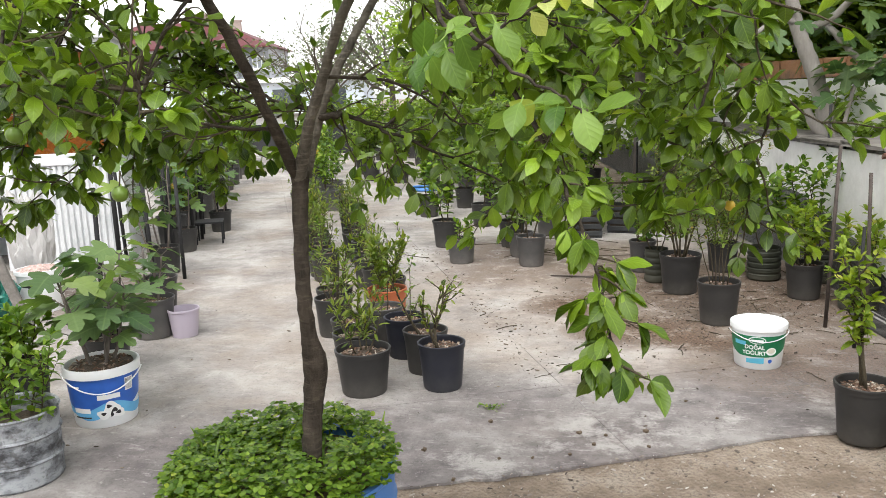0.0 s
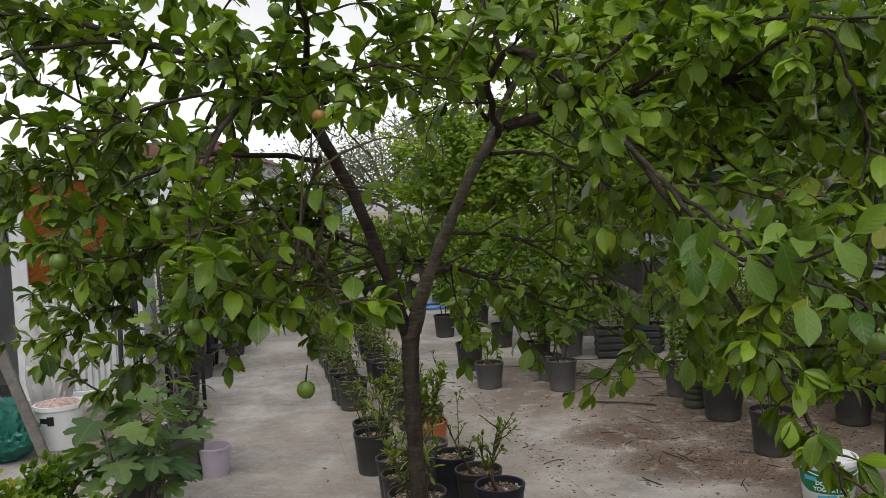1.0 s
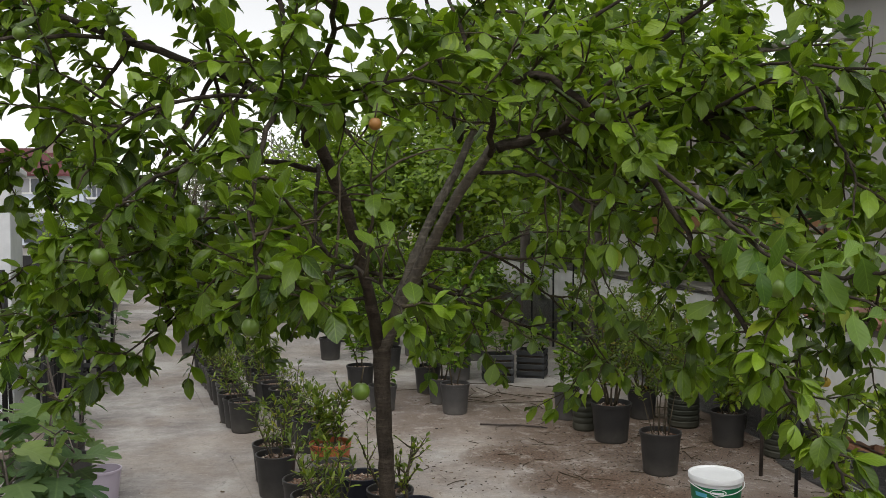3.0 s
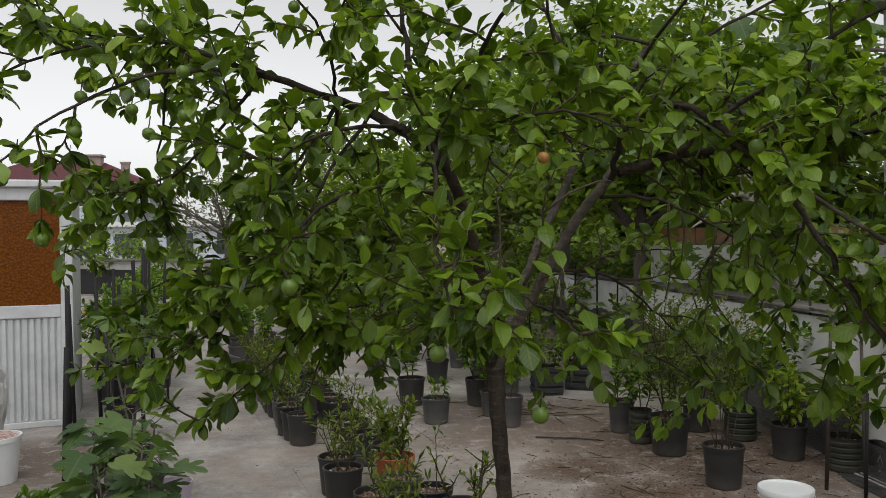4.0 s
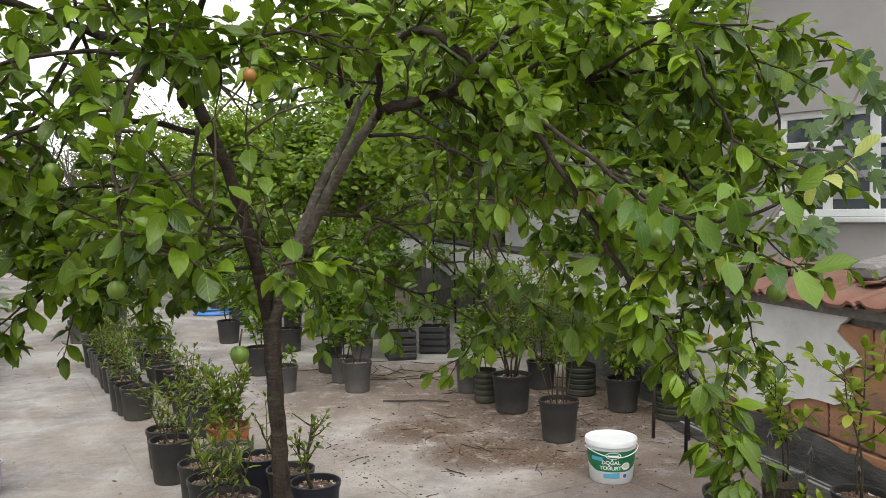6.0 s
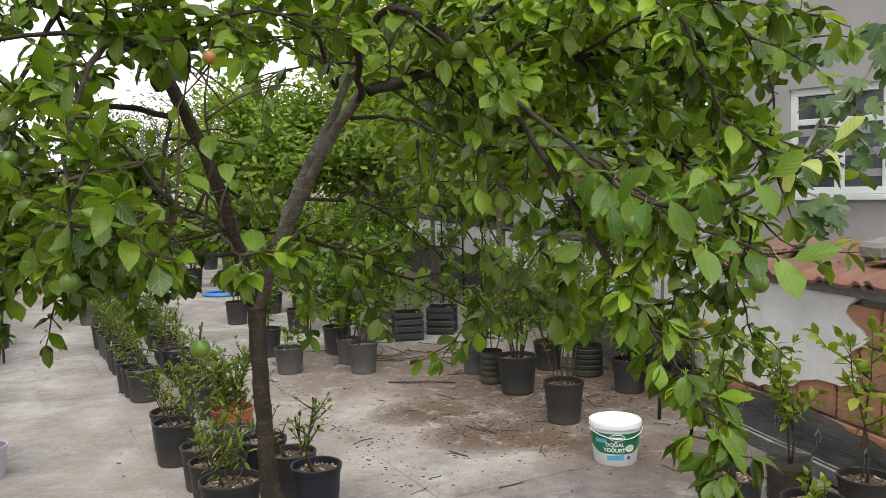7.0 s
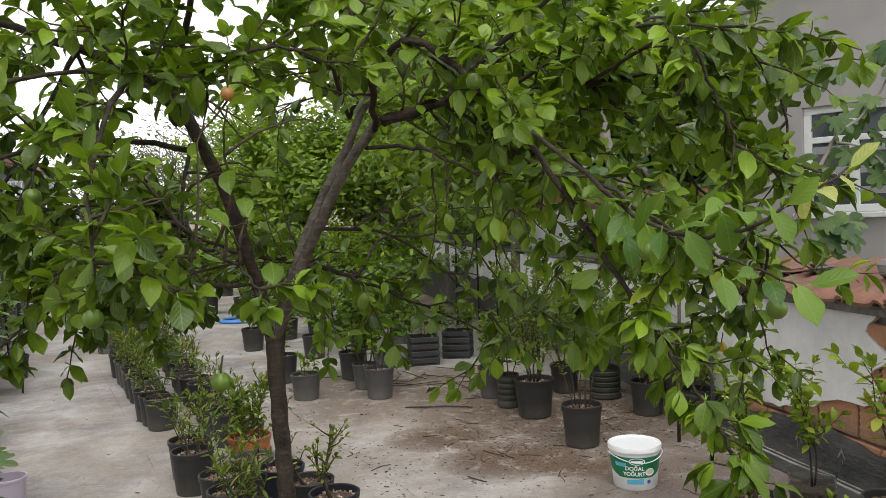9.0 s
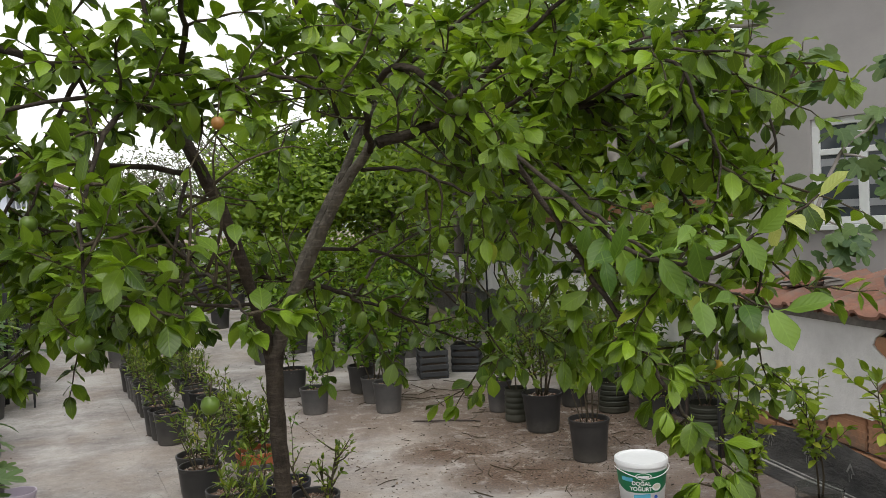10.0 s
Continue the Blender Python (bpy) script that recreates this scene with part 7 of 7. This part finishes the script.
scatter("litter", "dry leaf crumbs caught along the joint of the slabs", along_joint, 260, 0.002, 0.014, 4)
r = random.Random(6)
lines = []
for _ in range(120):
    x, y = r.gauss(0.5, 0.6), r.gauss(4.9, 0.7)
    a = r.uniform(0, 6.28)
    q = shoot((x, y, 0.006), (math.cos(a), math.sin(a), 0), r.uniform(0.03, 0.17), r, 0.45, 0.0, 5)
    lines.append(([Vector((p.x, p.y, 0.006)) for p in q], [r.uniform(0.0014, 0.0030)] * 6))
for _ in range(30):
    x, y = r.gauss(-0.5, 0.5), r.gauss(6.4, 0.35)
    a = r.uniform(0, 6.28)
    q = shoot((x, y, 0.01), (math.cos(a), math.sin(a), 0), r.uniform(0.15, 0.45), r, 0.15, 0.0, 5)
    lines.append(([Vector((p.x, p.y, 0.012)) for p in q], [0.0035] * 6))
v, f = tube_arrays(lines, 5)
tagged(raw("fallen_twigs", v, f, TWIG), "fallen dry twigs strewn on the concrete", "twigs", kind="stuff")

# ---- trees and hedges beyond the walls ----
def clump_tree(name, x, y, z, trunk_h, radius, label, leaf, size, count, material, seed, wood=TWIG_GREY, squash=0.8, limbs=9, trunk_r=0.07, category="tree", lean=(0, 0)):
    """A tree with a tapered trunk, forking limbs, and leaves gathered in clumps at the limbs' ends."""
    r = random.Random(seed)
    t = thing(name, pose(x, y, z), label, category)
    top = Vector((lean[0], lean[1], trunk_h))
    lines = [smooth_line([(0, 0, -0.05), (lean[0] * 0.3, lean[1] * 0.3 + r.uniform(-0.05, 0.05), trunk_h * 0.5), top], [trunk_r * 1.2, trunk_r, trunk_r * 0.75], 4)]
    lv = Leaves()
    ends = []
    for i in range(limbs):
        a = 2 * math.pi * (i + r.random() * 0.8) / limbs
        e = r.uniform(-0.1, 1.25)
        d = Vector((math.cos(a) * math.cos(e), math.sin(a) * math.cos(e), math.sin(e) * squash + 0.25))
        tw = shoot(top - Vector((0, 0, trunk_h * r.uniform(0, 0.35))), d, radius * r.uniform(0.6, 1.0), r, 0.18, 0.03, 6)
        lines.append((tw, [trunk_r * 0.5 * (1 - 0.75 * q / 6) for q in range(7)]))
        ends += tw[2:]
        for q in (2, 3, 4, 5):
            t2 = shoot(tw[q], d + Vector((r.uniform(-1, 1), r.uniform(-1, 1), r.uniform(-0.7, 0.9))), radius * r.uniform(0.25, 0.5), r, 0.25, 0.0, 5)
            lines.append((t2, [trunk_r * 0.2 * (1 - 0.7 * w / 5) for w in range(6)]))
            ends += t2[1:]
    for _ in range(count):
        c = r.choice(ends)
        p = c + Vector((r.gauss(0, 1), r.gauss(0, 1), r.gauss(0, 0.8))) * radius * 0.10
        face = (p - top).normalized() + Vector((0, 0, 0.7))
        lv.add(r.choice(leaf), leaf_pose(p, (r.uniform(-1, 1), r.uniform(-1, 1), 0.2), size * r.uniform(0.7, 1.2), r, 0.3, 0.4, face))
    v, f = tube_arrays(lines, 7)
    raw("trunk", v, f, wood, t)
    tagged(lv.put("crown", material, t), kind="stuff")
    return t


# the fig tree behind the wall, its pale trunk standing over the coping
fig = thing("fig_tree", pose(0, 0, 0), "old fig tree with pale grey limbs behind the wall", "tree")
FIG_LINES = [
    ([(1.50, 5.95, 0.2), (1.45, 5.92, 0.9), (1.38, 5.90, 1.25), (1.27, 5.88, 1.55), (1.20, 5.90, 1.75), (1.16, 5.95, 2.05), (1.22, 5.95, 2.40), (1.38, 5.85, 2.66)], [0.105, 0.095, 0.085, 0.078, 0.07, 0.055, 0.045, 0.035]),
    ([(1.44, 5.90, 0.90), (1.33, 5.84, 1.04), (1.28, 5.82, 1.14)], [0.06, 0.05, 0.03]),
    ([(1.20, 5.90, 1.70), (1.38, 5.85, 1.73), (1.55, 5.80, 1.53), (1.69, 5.80, 1.42), (1.90, 5.65, 1.40), (2.20, 5.10, 1.50)], [0.042, 0.035, 0.032, 0.026, 0.02, 0.01]),
    ([(1.20, 5.90, 1.68), (1.40, 5.80, 1.77), (1.60, 5.70, 1.95), (1.90, 5.50, 2.02)], [0.042, 0.036, 0.026, 0.012]),
    ([(1.38, 5.85, 2.66), (1.62, 5.80, 2.79), (2.00, 5.80, 2.86), (2.35, 5.70, 2.84)], [0.035, 0.032, 0.026, 0.012]),
    ([(1.53, 5.82, 0.92), (1.54, 5.80, 1.10), (1.60, 5.75, 1.35), (1.72, 5.70, 1.47)], [0.022, 0.02, 0.018, 0.01]),
    ([(1.19, 5.90, 1.75), (1.05, 5.75, 1.78), (0.85, 5.60, 1.66), (0.65, 5.45, 1.52)], [0.035, 0.028, 0.02, 0.008]),
    ([(1.52, 5.85, 0.85), (1.80, 5.45, 0.98), (2.16, 5.20, 1.12), (2.41, 5.20, 1.35), (2.62, 5.20, 1.79), (2.87, 5.20, 2.0), (3.11, 5.20, 2.34)], [0.03, 0.028, 0.026, 0.022, 0.016, 0.012, 0.008]),
    ([(1.90, 5.50, 2.02), (2.15, 5.30, 2.15), (2.32, 5.20, 2.28), (2.50, 5.20, 2.48)], [0.018, 0.014, 0.012, 0.006]),
    ([(2.41, 5.20, 1.35), (2.55, 5.18, 1.30), (2.70, 5.15, 1.22), (2.72, 5.12, 1.16)], [0.012, 0.01, 0.008, 0.005]),
    ([(2.62, 5.20, 1.79), (2.80, 5.18, 1.76), (2.98, 5.15, 1.62), (3.04, 5.12, 1.54)], [0.012, 0.01, 0.008, 0.005]),
    ([(1.22, 5.95, 2.40), (1.0, 5.8, 2.5), (0.7, 5.6, 2.52)], [0.03, 0.02, 0.01]),
]
fl = Leaves()
rng = random.Random(41)
for i, (p, r) in enumerate(FIG_LINES):
    pts, rad = smooth_line(p, [0.75 * q for q in r], 5, 0.006, rng)
    v, f = tube_arrays([(pts, rad)], 10 if i < 2 else 8)
    raw("trunk" if i == 0 else "limb", v, f, BARK_PALE, fig)
    for q in range(6, len(pts), 1):
        if i < 2 or i > 6:
            continue
        for _ in range(2):
            out = Vector((rng.uniform(-1, 1), rng.uniform(-1, 1), rng.uniform(-0.2, 0.8)))
            tip = pts[q] + out.normalized() * rng.uniform(0.05, 0.28)
            fl.add(rng.choice(FIGS), leaf_pose(tip, out, rng.uniform(0.13, 0.20), rng, 0.35, 0.4))
for q in ((1.25, 6.1, 2.5), (1.45, 6.1, 2.75), (0.95, 5.9, 2.5), (0.7, 5.6, 2.5), (1.8, 6.0, 2.7)):
    for _ in range(45):
        c = Vector(q) + Vector((rng.gauss(0, 0.28), rng.gauss(0, 0.28), rng.gauss(0.05, 0.22)))
        fl.add(rng.choice(FIGS), leaf_pose(c, (rng.uniform(-1, 1), rng.uniform(-1, 1), 0.1), rng.uniform(0.12, 0.19), rng, 0.35, 0.4))
for q in ((2.47, 5.2, 2.51), (2.58, 5.2, 2.31), (2.31, 5.2, 2.26), (2.28, 5.2, 2.44), (2.91, 5.2, 1.90), (2.78, 5.2, 1.76), (2.62, 5.2, 1.95), (3.03, 5.2, 1.55), (3.0, 5.2, 1.72), (2.49, 5.2, 1.06), (2.70, 5.15, 1.22), (2.60, 5.15, 1.16), (3.02, 5.2, 2.46), (3.1, 5.2, 2.25), (2.95, 5.2, 2.08)):
    for _ in range(4):
        c = Vector(q) + Vector((rng.gauss(0, 0.05), rng.gauss(0, 0.06), rng.gauss(0, 0.05)))
        fl.add(rng.choice(FIGS), leaf_pose(c, (rng.uniform(-1, 1), rng.uniform(-1, 0.3), -0.1), rng.uniform(0.13, 0.19), rng, 0.5, 0.4, (0, -0.9, 0.6)))
fl.put("crown", FIG, fig, "large dark lobed leaves")

# thick green trees over the wall
clump_tree("garden_tree", 0.75, 8.5, 0, 2.2, 2.4, "broad garden tree with dense bright green leaves", OVAL, 0.12, 15000, TREE_LIGHT, 51, trunk_r=0.08, limbs=15)
clump_tree("garden_tree", 1.9, 9.6, 0, 2.4, 2.4, "tall garden tree with dense green leaves", OVAL, 0.13, 12000, HEDGE, 52, trunk_r=0.09, limbs=12)
clump_tree("garden_tree", 0.15, 11.8, 0, 2.5, 2.5, "green garden tree behind the far part of the wall", OVAL, 0.13, 9000, HEDGE, 53, trunk_r=0.08, limbs=11)
clump_tree("garden_tree", 3.25, 9.9, 0, 1.5, 1.8, "leafy garden tree beside the grey house", OVAL, 0.13, 6500, HEDGE, 56, trunk_r=0.08, limbs=12)
clump_tree("bush", 1.55, 7.35, 0.0, 0.7, 0.85, "dense dark green bush behind the wall", OVAL, 0.10, 2600, HEDGE, 54, trunk_r=0.04, category="bush", limbs=10)
clump_tree("garden_tree", -3.1, 18.2, 0, 2.0, 2.5, "orange-flecked green fruit tree beyond the far wall", OVAL, 0.16, 13000, TREE_LIGHT, 55, trunk_r=0.08, limbs=14)
clump_tree("garden_tree", -1.0, 17.2, 0, 2.2, 2.7, "dense dark green fruit tree beyond the far wall", OVAL, 0.15, 13000, HEDGE, 57, trunk_r=0.09, limbs=14)
for (x, y, rad, sd) in ((1.35, 9.2, 0.95, 91), (0.95, 10.8, 1.0, 92), (0.65, 12.4, 1.0, 93), (0.35, 14.0, 1.0, 94), (1.9, 11.8, 1.2, 95)):
    clump_tree("bush", x, y, 0, 0.5, rad, "leafy green bush close behind the wall", OVAL, 0.11, 2200, HEDGE, sd, trunk_r=0.04, category="bush", limbs=11)
# grey half-bare trees beyond the far wall
for (x, y, h, rad, n, sd) in ((-4.6, 21.0, 1.8, 3.0, 2600, 61), (-7.2, 24.0, 2.0, 3.2, 2600, 62), (-1.8, 24.0, 1.8, 3.2, 2600, 63), (-10.5, 27.0, 2.0, 3.0, 1800, 64)):
    clump_tree("olive_tree", x, y, 0, h, rad, "grey half-bare tree with thin twigs", TINY, 0.15, n, OLIVE, sd, trunk_r=0.10, limbs=16)
for (x, y, rad, sd) in ((-7.4, 20.6, 1.0, 71), (-10.2, 21.8, 1.1, 72), (-4.6, 19.2, 1.2, 73), (-1.0, 18.5, 1.5, 74), (-12, 22, 2.0, 75)):
    clump_tree("bush", x, y, 0, 0.5, rad, "green bush beyond the far wall", OVAL, 0.13, 1300, HEDGE, sd, trunk_r=0.05, category="bush", limbs=10)
# a belt of trees in the distance beyond the gardens
for (x, y, h, rad, sd) in ((3.0, 26.0, 0.5, 3.6, 81), (8.0, 23.0, 0.5, 3.6, 82), (-0.5, 30.0, 0.5, 3.6, 83), (5.5, 33.0, 0.6, 4.2, 84), (13.0, 24.0, 0.6, 4.0, 85), (-6.0, 33.0, 0.5, 3.2, 86)):
    clump_tree("garden_tree", x, y, 0, h, rad, "distant green garden tree beyond the yard", OVAL, 0.34, 4200, HEDGE, sd, trunk_r=0.12, limbs=14)
# a low white house beyond, seen between the trees
nb = thing("neighbour_house", pose(-15.5, 33.0, 0, 0, 0, 14), "low white neighbouring house with balcony rails", "house")
bm = bmesh.new()
box(bm, -5, 0, 0, 4.2, 6, 2.1)
part("wall", bm, FAR_WALL, nb)
bm = bmesh.new()
box(bm, -5.2, -0.3, 2.1, 4.4, 6.2, 2.3)
part("roof", bm, PVC_WHITE, nb)
for i in range(4):
    bm = bmesh.new()
    box(bm, -4 + i * 2.1, -0.06, 0.9, -2.9 + i * 2.1, 0.02, 1.8)
    part("window", bm, DARK_GLASS, nb)
